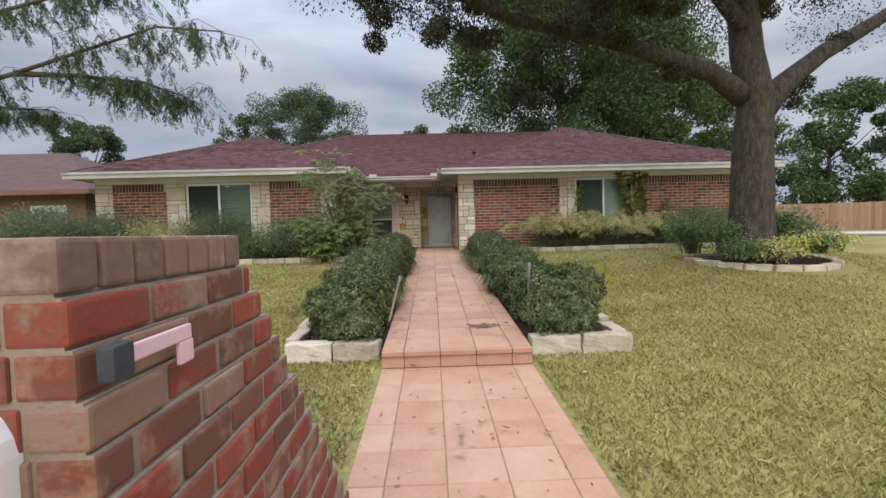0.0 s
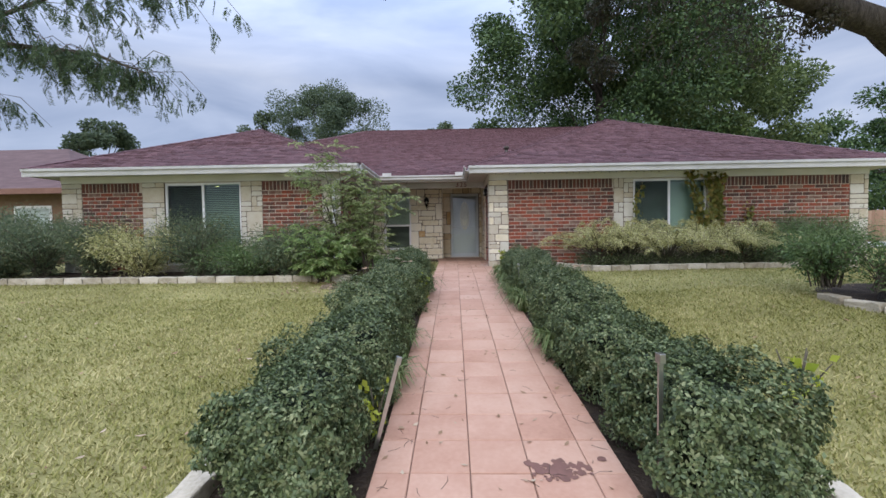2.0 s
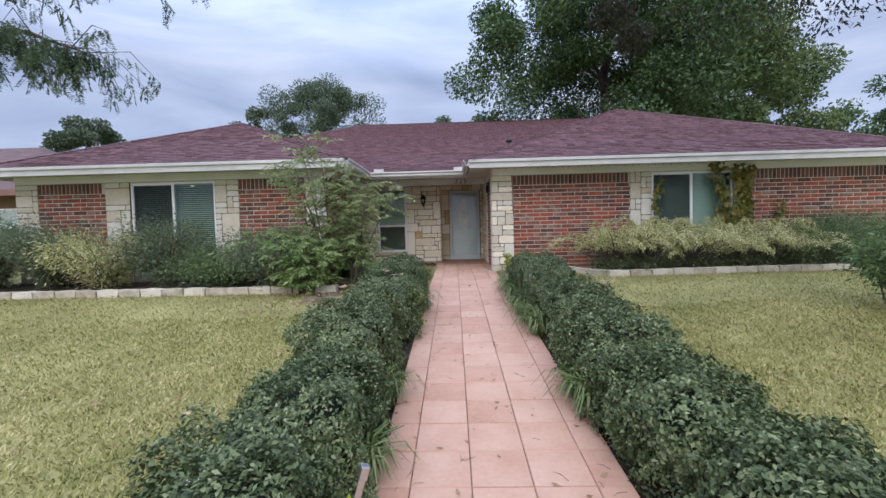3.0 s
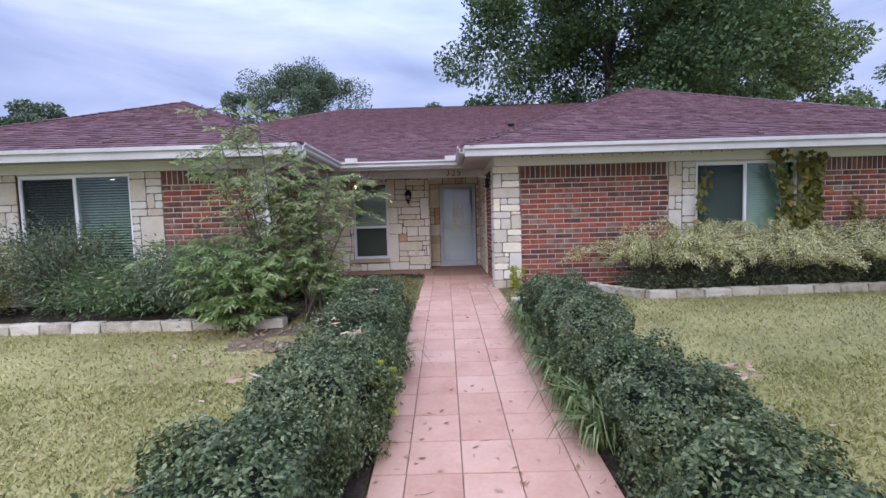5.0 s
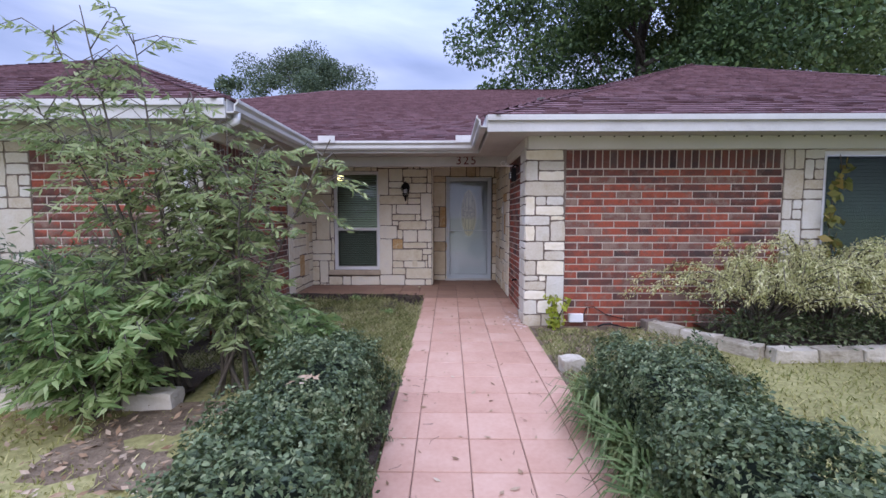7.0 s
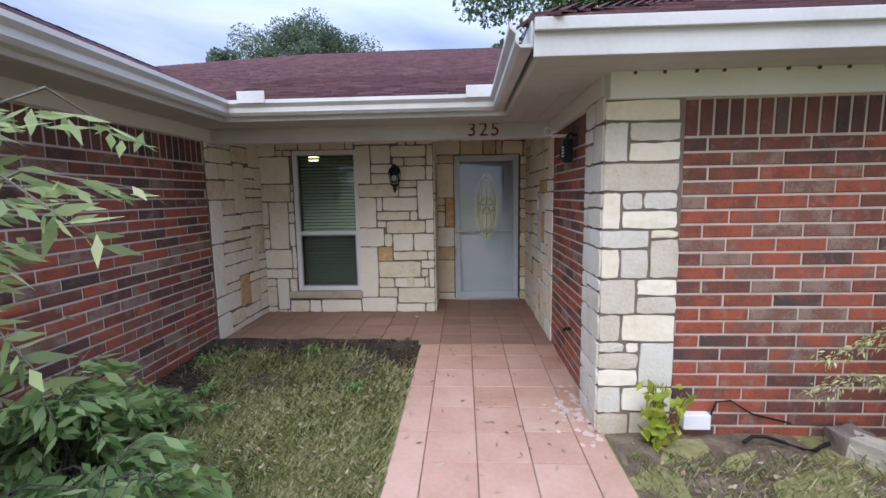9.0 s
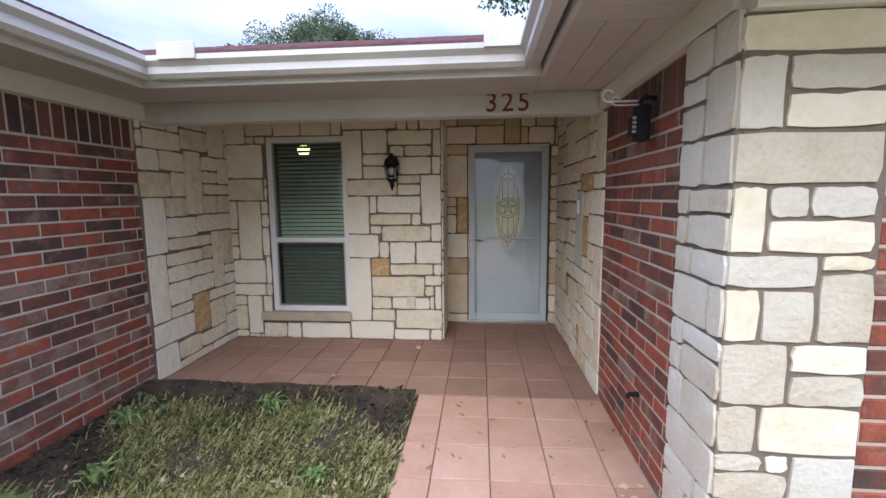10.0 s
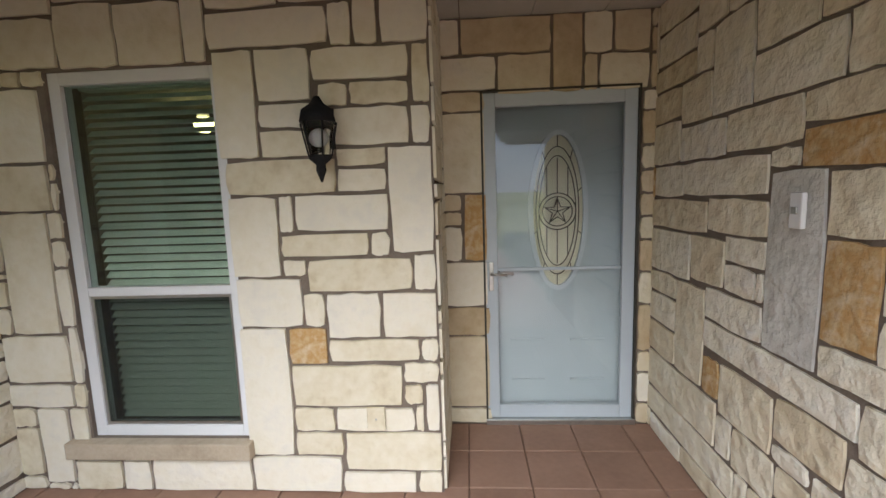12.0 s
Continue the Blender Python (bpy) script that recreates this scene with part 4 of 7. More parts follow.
def gutters():
    g = thing("gutter", "white metal gutter along the inner eaves with a bent downspout", "gutter", (0, 0, 0))
    for a, b, o in (((LX1 + 0.1, MY0, 2.36), (RX0 - 0.1, MY0, 2.36), (0, -1, 0)), ((LX1, LY0, 2.362), (LX1, MY0 - 0.002, 2.362), (1, 0, 0)), ((RX0 - 0.021, RY0, 2.362), (RX0 - 0.021, MY0 - 0.002, 2.362), (-1, 0, 0))):
        bm = bmesh.new()
        gutter_profile(bm, a, b, o)
        part("channel", bm, M_TRIM, g)
    for x in (LX1 + 0.2, RX0 - 0.34):
        part("splash_guard", boxes((x, x + 0.24, MY0 - 0.13, MY0 - 0.118, 2.33, 2.43), bev=0.004), M_TRIM, g)
    bm = bmesh.new()
    tube(bm, [(LX1 + 0.05, LY0 + 0.1, 2.26), (LX1 + 0.05, LY0 + 0.1, 2.19), (LW_X - 0.12, LY_WALL, 2.0), (LW_X - 0.14, LY_WALL, 1.9), (LW_X - 0.14, LY_WALL, 0.05), (LW_X - 0.14, LY_WALL - 0.1, -0.05)], 0.038, 8)
    part("downspout", bm, M_WHITE, g)
    return g


LY_WALL = LW_Y - 0.09
gutters()


# ---- windows ----
def window(name, w, y, label, slider, tilt):
    """A framed window with panes and blinds; slider: two panes side by side, else a sash window."""
    x0, x1, z0, z1 = w
    win = tagged(new(name), label, "window", kind="structure")
    f = 0.045 if slider else 0.058
    part("window_frame", boxes((x0, x0 + f, y + 0.02, y + 0.09, z0, z1), (x1 - f, x1, y + 0.02, y + 0.09, z0, z1), (x0 + f, x1 - f, y + 0.02, y + 0.09, z0, z0 + f), (x0 + f, x1 - f, y + 0.02, y + 0.09, z1 - f, z1), bev=0.004), M_WHITE, win)
    if slider:
        xm = (x0 + x1) / 2
        part("meeting_rail", boxes((xm - 0.022, xm + 0.022, y + 0.025, y + 0.085, z0 + f, z1 - f), bev=0.003), M_WHITE, win)
        panes = ((x0 + f, xm - 0.022, z0 + f, z1 - f, 0.06), (xm + 0.022, x1 - f, z0 + f, z1 - f, 0.045))
    else:
        zm = z0 + 0.42 * (z1 - z0)
        part("meeting_rail", boxes((x0 + f, x1 - f, y + 0.022, y + 0.085, zm - 0.022, zm + 0.022), bev=0.003), M_WHITE, win)
        panes = ((x0 + f, x1 - f, z0 + f, zm - 0.022, 0.06), (x0 + f, x1 - f, zm + 0.022, z1 - f, 0.045))
    for a, b, c, d, o in panes:
        p = part("pane", boxes((a, b, y + o, y + o + 0.005, c, d)), M_GLASS_T if slider else M_GLASS, win)
        p.visible_shadow = False
    a, b, c, d, o = panes[0]
    part("insect_screen", boxes((a + 0.016, b - 0.016, y + 0.034, y + 0.0355, c + 0.016, d - 0.016)), M_SCREEN, win, "dark insect mesh over one half")
    part("screen_frame", boxes((a, a + 0.016, y + 0.03, y + 0.042, c, d), (b - 0.016, b, y + 0.03, y + 0.042, c, d), (a + 0.016, b - 0.016, y + 0.03, y + 0.042, c, c + 0.016), (a + 0.016, b - 0.016, y + 0.03, y + 0.042, d - 0.016, d)), M_STEEL, win, "thin grey screen frame")
    bl = thing("window_blind", "greenish horizontal slat blind behind the glass", "blind")
    z = z0 + 0.06
    slat = bmesh.new()
    box(slat, x0 + f, x1 - f, -0.022, 0.022, -0.0012, 0.0012)
    me = mesh_of("slat", slat, M_SLAT)
    while z < z1 - 0.06:
        ob = new("slat", me)
        ob.parent = bl
        ob.matrix_basis = pose(0, y + 0.155, z, tilt + random.uniform(-2, 2), 0, 0)
        z += 0.043
    part("head_rail", boxes((x0 + f, x1 - f, y + 0.12, y + 0.18, z1 - 0.06, z1 - 0.012), bev=0.003), M_SLAT, bl)
    return win


window("window_1", LWIN, LW_Y, "wide white-framed sliding window with blinds", True, 27)
window("window_2", RWIN, RW_Y, "wide white-framed sliding window half covered by a vine", True, 62)
window("window_3", PWIN, WIN_Y, "white-framed sash window in the stone porch wall", False, 42)


def rooms():
    """Plain rooms behind the windows."""
    for nm, x0, x1, y0, y1 in (("room_left", -9.1, -3.0, LW_Y + 0.221, 15.7), ("room_right", 1.0, 9.5, RW_Y + 0.221, 17.0), ("room_middle", -3.6, -0.75, 15.745, 19.6)):
        t = 0.02
        setting(nm, boxes((x0, x1, y0, y1, -0.02, 0.0), (x0, x1, y0, y1, 2.38, 2.4), (x0, x1, y1, y1 + t, 0, 2.38), (x0 - t, x0, y0, y1, 0, 2.38), (x1, x1 + t, y0, y1, 0, 2.38)), M_ROOM, "plain dim room behind a window", "room")


rooms()


# ---- plants ----
def superbox(rng, n, rx, ry, h, p=3.9):
    """Points on a rounded box, with outward normals, standing on z = 0."""
    d = rng.normal(size=(n, 3))
    d[:, 2] = np.abs(d[:, 2]) * 1.0 - 0.38
    d = unit(d)
    k = (np.abs(d) ** p).sum(1, keepdims=True) ** (-1 / p)
    q = d * k
    pts = q * np.array([rx, ry, h * 0.62]) + np.array([0, 0, h * 0.38])
    nrm = unit(np.sign(q) * np.abs(q) ** (p - 1) / np.array([rx, ry, h * 0.62]))
    return pts, nrm


def lumps(pts, s, seed):
    return np.array([noise.noise(Vector((p[0] * s + seed, p[1] * s, p[2] * s))) for p in pts])


def core(rx, ry, h, seed, shrink=0.86):
    bm = bmesh.new()
    bmesh.ops.create_icosphere(bm, subdivisions=3, radius=1.0)
    for v in bm.verts:
        d = v.co.normalized()
        k = (abs(d.x) ** 3.2 + abs(d.y) ** 3.2 + abs(d.z) ** 3.2) ** (-1 / 3.2)
        q = d * k * shrink
        w = 1 + 0.12 * noise.noise(Vector((d.x * 3 + seed, d.y * 3, d.z * 3)))
        v.co = Vector((q.x * rx * w, q.y * ry * w, max(0.0, q.z * h * 0.62 + h * 0.38) * w))
    for f in bm.faces:
        f.smooth = True
    return bm


def hedge_bush(x, y, z, rx, ry, h, n, seed, size=0.028, material=None, label="dense clipped dark green hedge bush beside the tiled walk"):
    r = np.random.default_rng(seed)
    t = thing("hedge_bush", label, "hedge", (x, y, z), "hedge bushes along the walk")
    pts, nrm = superbox(r, n, rx, ry, h)
    lum = lumps(pts, 3.4, seed * 7.1)[:, None]
    fine = lumps(pts, 12.0, seed * 3.3)[:, None]
    pts = pts + nrm * (0.17 * lum + 0.09 * fine + r.normal(0, 0.008, (n, 1)) - r.exponential(0.022, (n, 1)))
    pts[:, 2] = np.maximum(pts[:, 2], 0.02)
    sprig = r.random(n) < 0.03
    pts[sprig] += nrm[sprig] * r.uniform(0.01, 0.05, (sprig.sum(), 1)) + np.array([0, 0, 0.02])
    v = flat_leaves(r, pts, size, nrm + np.array([0, 0, 0.25]), 0.55, 0.52)
    f = quads("foliage", v, 4, material or M_HEDGE, t, "glossy small dark green leaves")
    f["kind"] = "stuff"
    # solid core whose dark colour replaces the shade between the leaves
    part("core", core(rx, ry, h, seed, 0.7), M_CORE, t, "near-black core standing in for the bush's inner shade")
    return t


def hedges():
    sd = 11
    for side, xs, rx in ((-1, -1.02, 0.39), (1, 1.16, 0.38)):
        y = 4.52
        k = 0
        while y < 10.9:
            ry = 0.62 + 0.06 * math.sin(sd * 1.7)
            x = xs + 0.05 * math.sin(sd * 2.3) + (0.015 * k if side < 0 else -0.005 * k)
            h = 0.58 + 0.04 * math.sin(sd * 3.1) + 0.012 * k
            hedge_bush(x, y, walk_z(y) - 0.06, max(0.34, rx + 0.03 * math.sin(sd) - (0.012 if side < 0 else 0.016) * k), ry, h, 38000 if k < 3 else 32000, sd)
            y += ry * 1.8
            k += 1
            sd += 1


hedges()


def stems_shrub(name, x, y, z, h, r, stems, leaves, size, material, seed, label, slim=0.28, droop=0.4, start=0.25, lean=(0, 0), group="", loose=None):
    """A loose shrub: arching stems from one base with leaves along them."""
    g = np.random.default_rng(seed)
    t = thing(name, label, "shrub", (x, y, z), group)
    bm = bmesh.new()
    cs, ax = [], []
    for i in range(stems):
        a = g.uniform(0, 2 * np.pi)
        out = r * math.sqrt(g.uniform(0.02, 1))
        hh = h * g.uniform(0.6, 1.05) * (1 - 0.25 * (out / r) ** 2)
        p0 = np.array([g.normal(0, 0.06), g.normal(0, 0.06), 0])
        p3 = np.array([math.cos(a) * out + lean[0], math.sin(a) * out + lean[1], hh])
        p1 = p0 + np.array([math.cos(a) * out * 0.2, math.sin(a) * out * 0.2, hh * 0.5])
        p4 = p3 + np.array([math.cos(a) * out * 0.3, math.sin(a) * out * 0.3, -droop * hh * 0.3])
        ts = np.linspace(0, 1, 7)[:, None]
        path = (1 - ts) ** 3 * p0 + 3 * (1 - ts) ** 2 * ts * p1 + 3 * (1 - ts) * ts ** 2 * p3 + ts ** 3 * p4
        tube(bm, path, [0.012 * (1 - 0.8 * k / 6) * (0.6 + h * 0.35) for k in range(7)], 5, caps=False)
        m = leaves // stems
        u = g.uniform(start, 1.0, m)
        idx = np.minimum((u * 6).astype(int), 5)
        fr = (u * 6 - idx)[:, None]
        base = path[idx] * (1 - fr) + path[idx + 1] * fr
        d = unit(path[idx + 1] - path[idx])
        off = g.normal(0, 1, (m, 3)) * (loose or 0.05 + 0.09 * r)
        cs.append(base + off)
        ax.append(unit(d * 0.8 + unit(off) * 0.9 + np.array([0, 0, -droop * 0.6])))
    part("stemwork", bm, M_BARK2, t, "thin brown stems")["kind"] = "stuff"
    v = leaf_shapes(g, np.concatenate(cs), size, axis=np.concatenate(ax) * 1.3, spread=0.45, slim=slim)
    f = quads("foliage", v, 4, material, t)
    f["kind"] = "stuff"
    return t


M_FRESH = mat("fresh_leaf", [(0.11, 0.19, 0.06), (0.21, 0.31, 0.105), (0.32, 0.42, 0.16), (0.44, 0.51, 0.24)], rough=0.6, scale=1.2, fine=5, bump=0.0, island=0.55, subsurf=0.5)


def spray_shrub(name, x, y, z, h, r, stems, sprays, pairs, size, material, seed, label, lean=(0, 0), low=0.35, slim=0.2, wood=1.0):
    """An airy shrub: upright stems, drooping side twigs and narrow leaves in two ranks along them."""
    g = np.random.default_rng(seed)
    t = thing(name, label, "shrub", (x, y, z), "shrubs in the beds")
    bm, tw = bmesh.new(), bmesh.new()
    cs, ax = [], []
    for i in range(stems):
        a = g.uniform(0, 2 * np.pi)
        out = r * math.sqrt(g.uniform(0.03, 1))
        top = np.array([math.cos(a) * out + lean[0] * g.uniform(0.6, 1.1), math.sin(a) * out * 0.5 + lean[1], h * g.uniform(0.65, 1.03)])
        mid = top * 0.5 + np.array([g.normal(0, 0.07), g.normal(0, 0.07), h * 0.06])
        p0 = np.array([g.normal(0, 0.09), g.normal(0, 0.07), 0])
        ts = np.linspace(0, 1, 8)[:, None]
        path = (1 - ts) ** 2 * p0 + 2 * (1 - ts) * ts * mid + ts ** 2 * top
        tube(bm, path, [0.014 * wood * (1 - 0.8 * k / 7) * (0.5 + h * 0.3) for k in range(8)], 5, caps=False)
        for q in range(sprays):
            u = g.uniform(low, 1.0) * 6.99
            k = int(u)
            c = path[k] + (path[k + 1] - path[k]) * (u - k)
            b = g.uniform(0, 2 * np.pi)
            L = g.uniform(0.2, 0.5) * (0.6 + 0.25 * h / 2)
            m = c + np.array([math.cos(b) * L * 0.6, math.sin(b) * L * 0.6, L * 0.35])
            e = c + np.array([math.cos(b) * L * 1.1, math.sin(b) * L * 1.1, L * g.uniform(-0.3, 0.3)])
            tube(tw, [tuple(c), tuple(m), tuple(e)], [0.005, 0.004, 0.0015], 4, caps=False)
            v = np.repeat(np.linspace(0.2, 1, pairs), 2)[:, None]
            s = (1 - v) ** 2 * c + 2 * (1 - v) * v * m + v ** 2 * e
            sd = np.array([-math.sin(b), math.cos(b), g.normal(0, 0.3)])
            sg = np.tile([1.0, -1.0], pairs)[:, None]
            axis = unit(sd * sg + np.array([math.cos(b), math.sin(b), -0.55]) + g.normal(0, 0.25, (2 * pairs, 3)))
            cs.append(s + axis * size * 0.45 + g.normal(0, 0.008, (2 * pairs, 3)))
            ax.append(axis)
    part("stemwork", bm, M_BARK2, t, "thin brown stems")["kind"] = "stuff"
    part("twig_growth", tw, M_BARK2, t)["kind"] = "stuff"
    f = quads("foliage", leaf_shapes(g, np.concatenate(cs), size, axis=np.concatenate(ax), spread=0.2, slim=slim), 4, material, t)
    f["kind"] = "stuff"
    return t


def garden_shrubs():
    s = 40
    for i, x in enumerate((-9.2, -8.0, -6.9, -5.75, -4.6, -3.5)):
        mm = (M_BLUEGREEN, M_BLUEGREEN, M_OLIVE, M_BLUEGREEN, M_MIDGREEN, M_BLUEGREEN)[i]
        hh = (1.5, 1.45, 1.25, 1.45, 0.8, 1.2)[i]
        stems_shrub("garden_shrub", x, 11.3 + 0.1 * (i % 2), -0.08, hh, 0.85, 60, 12000, 0.07, mm, s + i, "loose grey-green shrub in the stone-edged bed", slim=0.22, start=0.1, group="shrubs in the beds")
    for i, x in enumerate((3.15, 3.85, 4.75, 5.55, 6.45, 7.4, 8.3)):
        mm = (M_OLIVE, M_OLIVE, M_OLIVE, M_OLIVE, M_OLIVE, M_MIDGREEN, M_MIDGREEN)[i]
        stems_shrub("garden_shrub", x, 12.15 + 0.06 * (i % 2), -0.05, (1.4, 1.65, 1.3, 1.5, 1.35, 1.45, 1.5)[i], 1.1, 64, 17000, 0.038, mm, s + 20 + i, "wispy pale olive shrub with arching twigs below the window", slim=0.3, droop=1.35, start=0.38, group="shrubs in the beds", loose=0.026 if i < 5 else None)
    for i, (x, y, hh) in enumerate(((-10.4, 11.7, 1.6), (-11.5, 12.6, 1.8), (-12.6, 13.2, 1.7), (-10.0, 10.9, 1.2))):
        stems_shrub("garden_shrub", x, y, -0.1, hh, 1.0, 50, 9000, 0.09, M_BLUEGREEN, s + 60 + i, "loose grey-green shrub beside the house corner", slim=0.22, start=0.1, group="shrubs in the beds")
    spray_shrub("tall_shrub", -1.88, 10.9, -0.13, 2.3, 0.8, 10, 30, 13, 0.085, M_GREYLEAF, 90, "tall airy shrub with narrow grey-green leaves and bare brown stems", lean=(0.05, -0.1), slim=0.26, wood=1.0, low=0.22)
    spray_shrub("tall_shrub", -2.25, 10.8, -0.13, 3.0, 0.6, 6, 22, 13, 0.085, M_GREYLEAF, 91, "thin leaning shrub with sparse grey-green leaves", lean=(-0.75, 0), slim=0.24, wood=0.9, low=0.25)
    spray_shrub("garden_shrub", -2.75, 10.45, -0.14, 1.1, 0.95, 18, 13, 13, 0.105, M_FRESH, 92, "fresh green shrub with broad drooping leaves at the lawn edge", low=0.12, slim=0.27)
    stems_shrub("garden_shrub", -3.45, 10.95, -0.12, 1.05, 0.75, 40, 8000, 0.08, M_BLUEGREEN, 93, "grey-green leafy shrub at the lawn edge", slim=0.25, droop=0.5, start=0.15, group="shrubs in the beds")
    for i in range(9):
        stems_shrub("ground_cover", 3.0 + 0.62 * i, 12.06 + 0.03 * (i % 3), -0.04, 0.3, 0.42, 30, 1500, 0.05, M_HEDGE, s + 110 + i, "low dark green ground cover under the arching shrubs", slim=0.4, droop=0.6, start=0.1, group="ground cover plants")
    stems_shrub("garden_shrub", 6.6, 8.2, -0.02, 0.9, 0.6, 36, 5000, 0.08, M_MIDGREEN, 94, "leafy shrub at the foot of the oak", slim=0.25, droop=0.6, group="shrubs in the beds")
    for i, (x, y, hh) in enumerate(((5.15, 7.0, 0.22), (5.6, 6.85, 0.2), (6.85, 7.6, 0.6), (6.5, 7.0, 0.4), (5.1, 7.5, 0.7))):
        stems_shrub("garden_shrub", x, y, 0.0, hh, 0.35, 24, 1500, 0.06, (M_MIDGREEN, M_OLIVE)[i % 2], s + 80 + i, "small leafy plant in the oak bed", slim=0.3, droop=0.5, group="shrubs in the beds")
    stems_shrub("garden_shrub", 4.95, 8.1, -0.02, 0.9, 0.42, 36, 5000, 0.07, M_MIDGREEN, 95, "leafy shrub behind the oak trunk", slim=0.25, droop=0.6, group="shrubs in the beds")


garden_shrubs()


def strap_tuft(name, x, y, z, n, length, material, seed, label, width=0.012):
    """Arching strap leaves from one crown, each folded from three pieces."""
    g = np.random.default_rng(seed)
    a = g.uniform(0, 2 * np.pi, n)
    L = length * g.uniform(0.6, 1.15, n)
    b = np.stack([g.normal(0, 0.03, n), g.normal(0, 0.03, n), np.zeros(n)], 1)
    o = np.stack([np.cos(a), np.sin(a), np.zeros(n)], 1)
    s = np.stack([-np.sin(a), np.cos(a), np.zeros(n)], 1) * width
    up = np.array([0, 0, 1.0])
    k = g.uniform(0.35, 0.8, (n, 1))
    p = [b, b + o * L[:, None] * 0.3 * k + up * L[:, None] * 0.5, b + o * L[:, None] * 0.7 * k + up * L[:, None] * 0.55, b + o * L[:, None] * 1.0 * k + up * L[:, None] * 0.3]
    w = (0.6, 1.0, 0.8, 0.1)
    v = np.concatenate([np.stack([p[i] - s * w[i], p[i] + s * w[i], p[i + 1] + s * w[i + 1], p[i + 1] - s * w[i + 1]], 1) for i in range(3)])
    ob = quads(name, v, 4, material)
    ob.location = (x, y, z)
    return tagged(ob, label, "plant", "strap-leaved tufts", "stuff")


M_BORDER = mat("liriope_leaf", [(0.05, 0.085, 0.025), (0.11, 0.165, 0.05), (0.19, 0.24, 0.09), (0.3, 0.33, 0.16)], rough=0.5, scale=1.5, fine=6, bump=0.0, island=0.6, subsurf=0.25)
for i, (x, y) in enumerate([(0.82, 6.05), (0.8, 6.3)] + [(0.79 + 0.03 * math.sin(k * 2.1), 7.8 + 0.2 * k) for k in range(14)] + [(-0.64, 5.4), (-0.66, 6.3), (-0.64, 8.9)]):
    strap_tuft("border_grass", x, y, walk_z(y) - 0.05, 110, 0.42 if i % 3 else 0.5, M_BORDER, 200 + i, "arching green strap-leaved tuft spilling onto the walk", 0.008)
for i, (x, y) in enumerate(((6.35, 6.85), (6.9, 7.1), (5.9, 6.75))):
    strap_tuft("lily_clump", x, y, 0.0, 60, 0.5, M_LIME if i else M_MIDGREEN, 210 + i, "broad yellow-green strap leaves at the foot of the oak", 0.02)


def leafy_sprig(x, y, z, h, n, size, material, seed, label):
    g = np.random.default_rng(seed)
    t = thing("leafy_plant", label, "plant", (x, y, z))
    bm = bmesh.new()
    cs = []
    for i in range(5):
        top = np.array([g.normal(0, 0.09), g.normal(0, 0.05) - 0.02, h * g.uniform(0.6, 1)])
        tube(bm, [(0, 0, 0), tuple(top * 0.5 + np.array([0.01, 0, 0.02])), tuple(top)], [0.006, 0.005, 0.003], 5)
        u = g.uniform(0.15, 1.0, (n // 5, 1))
        cs.append(top * u + g.normal(0, 0.035, (n // 5, 3)))
    part("stemwork", bm, M_BARK2, t)["kind"] = "stuff"
    c = np.concatenate(cs)
    f = quads("foliage", leaf_shapes(g, c, size, axis=np.array([0, -0.4, 0.3]), spread=0.6, slim=0.7), 4, material, t)
    f["kind"] = "stuff"
    return t


leafy_sprig(1.02, 12.58, -0.1, 0.62, 110, 0.085, M_LIME, 300, "bright yellow-green broad-leaved plant at the stone pier")
leafy_sprig(-0.56, 8.15, walk_z(8.15), 0.5, 90, 0.08, M_LIME, 301, "bright yellow-green leaves growing out of the hedge")
leafy_sprig(-0.66, 4.75, walk_z(4.75), 0.3, 40, 0.06, M_LIME, 302, "yellow-green sprig leaning over the walk")
leafy_sprig(0.9, 7.05, walk_z(7.05) - 0.03, 0.34, 50, 0.09, M_LIME, 306, "yellow-green broad leaves in the bare soil beside the walk")
leafy_sprig(1.7, 4.45, -0.2, 0.34, 30, 0.06, M_LIME, 305, "yellow-green sprig growing out of the hedge")
for i, (x, y, s) in enumerate(((-1.62, 14.0, 0.2), (-2.5, 13.75, 0.2), (-1.25, 13.9, 0.13), (-2.2, 13.2, 0.16), (-1.0, 13.3, 0.12), (-1.9, 12.9, 0.13), (-2.45, 12.8, 0.15))):
    strap_tuft("weed", x, y, float(lawn_z(x, y)) + 0.01, 40, s, M_FRESH, 320 + i, "green weed tuft in the bare soil", 0.009)
for i, (x, y, h) in enumerate(((-2.3, 12.1, 0.75), (-2.45, 12.6, 0.4), (-1.75, 11.75, 0.4))):
    spray_shrub("leafy_weed", x, y, float(lawn_z(x, y)), h, 0.3, 9, 9, 7, 0.13, M_FRESH, 340 + i, "fresh green leafy weed along the brick wall", low=0.2, slim=0.34)
leafy_sprig(-2.35, 13.9, -0.05, 0.2, 50, 0.06, M_MIDGREEN, 303, "small green weed beside the brick wall")
leafy_sprig(-1.6, 14.15, -0.05, 0.12, 40, 0.06, M_MIDGREEN, 304, "small green weed at the porch edge")


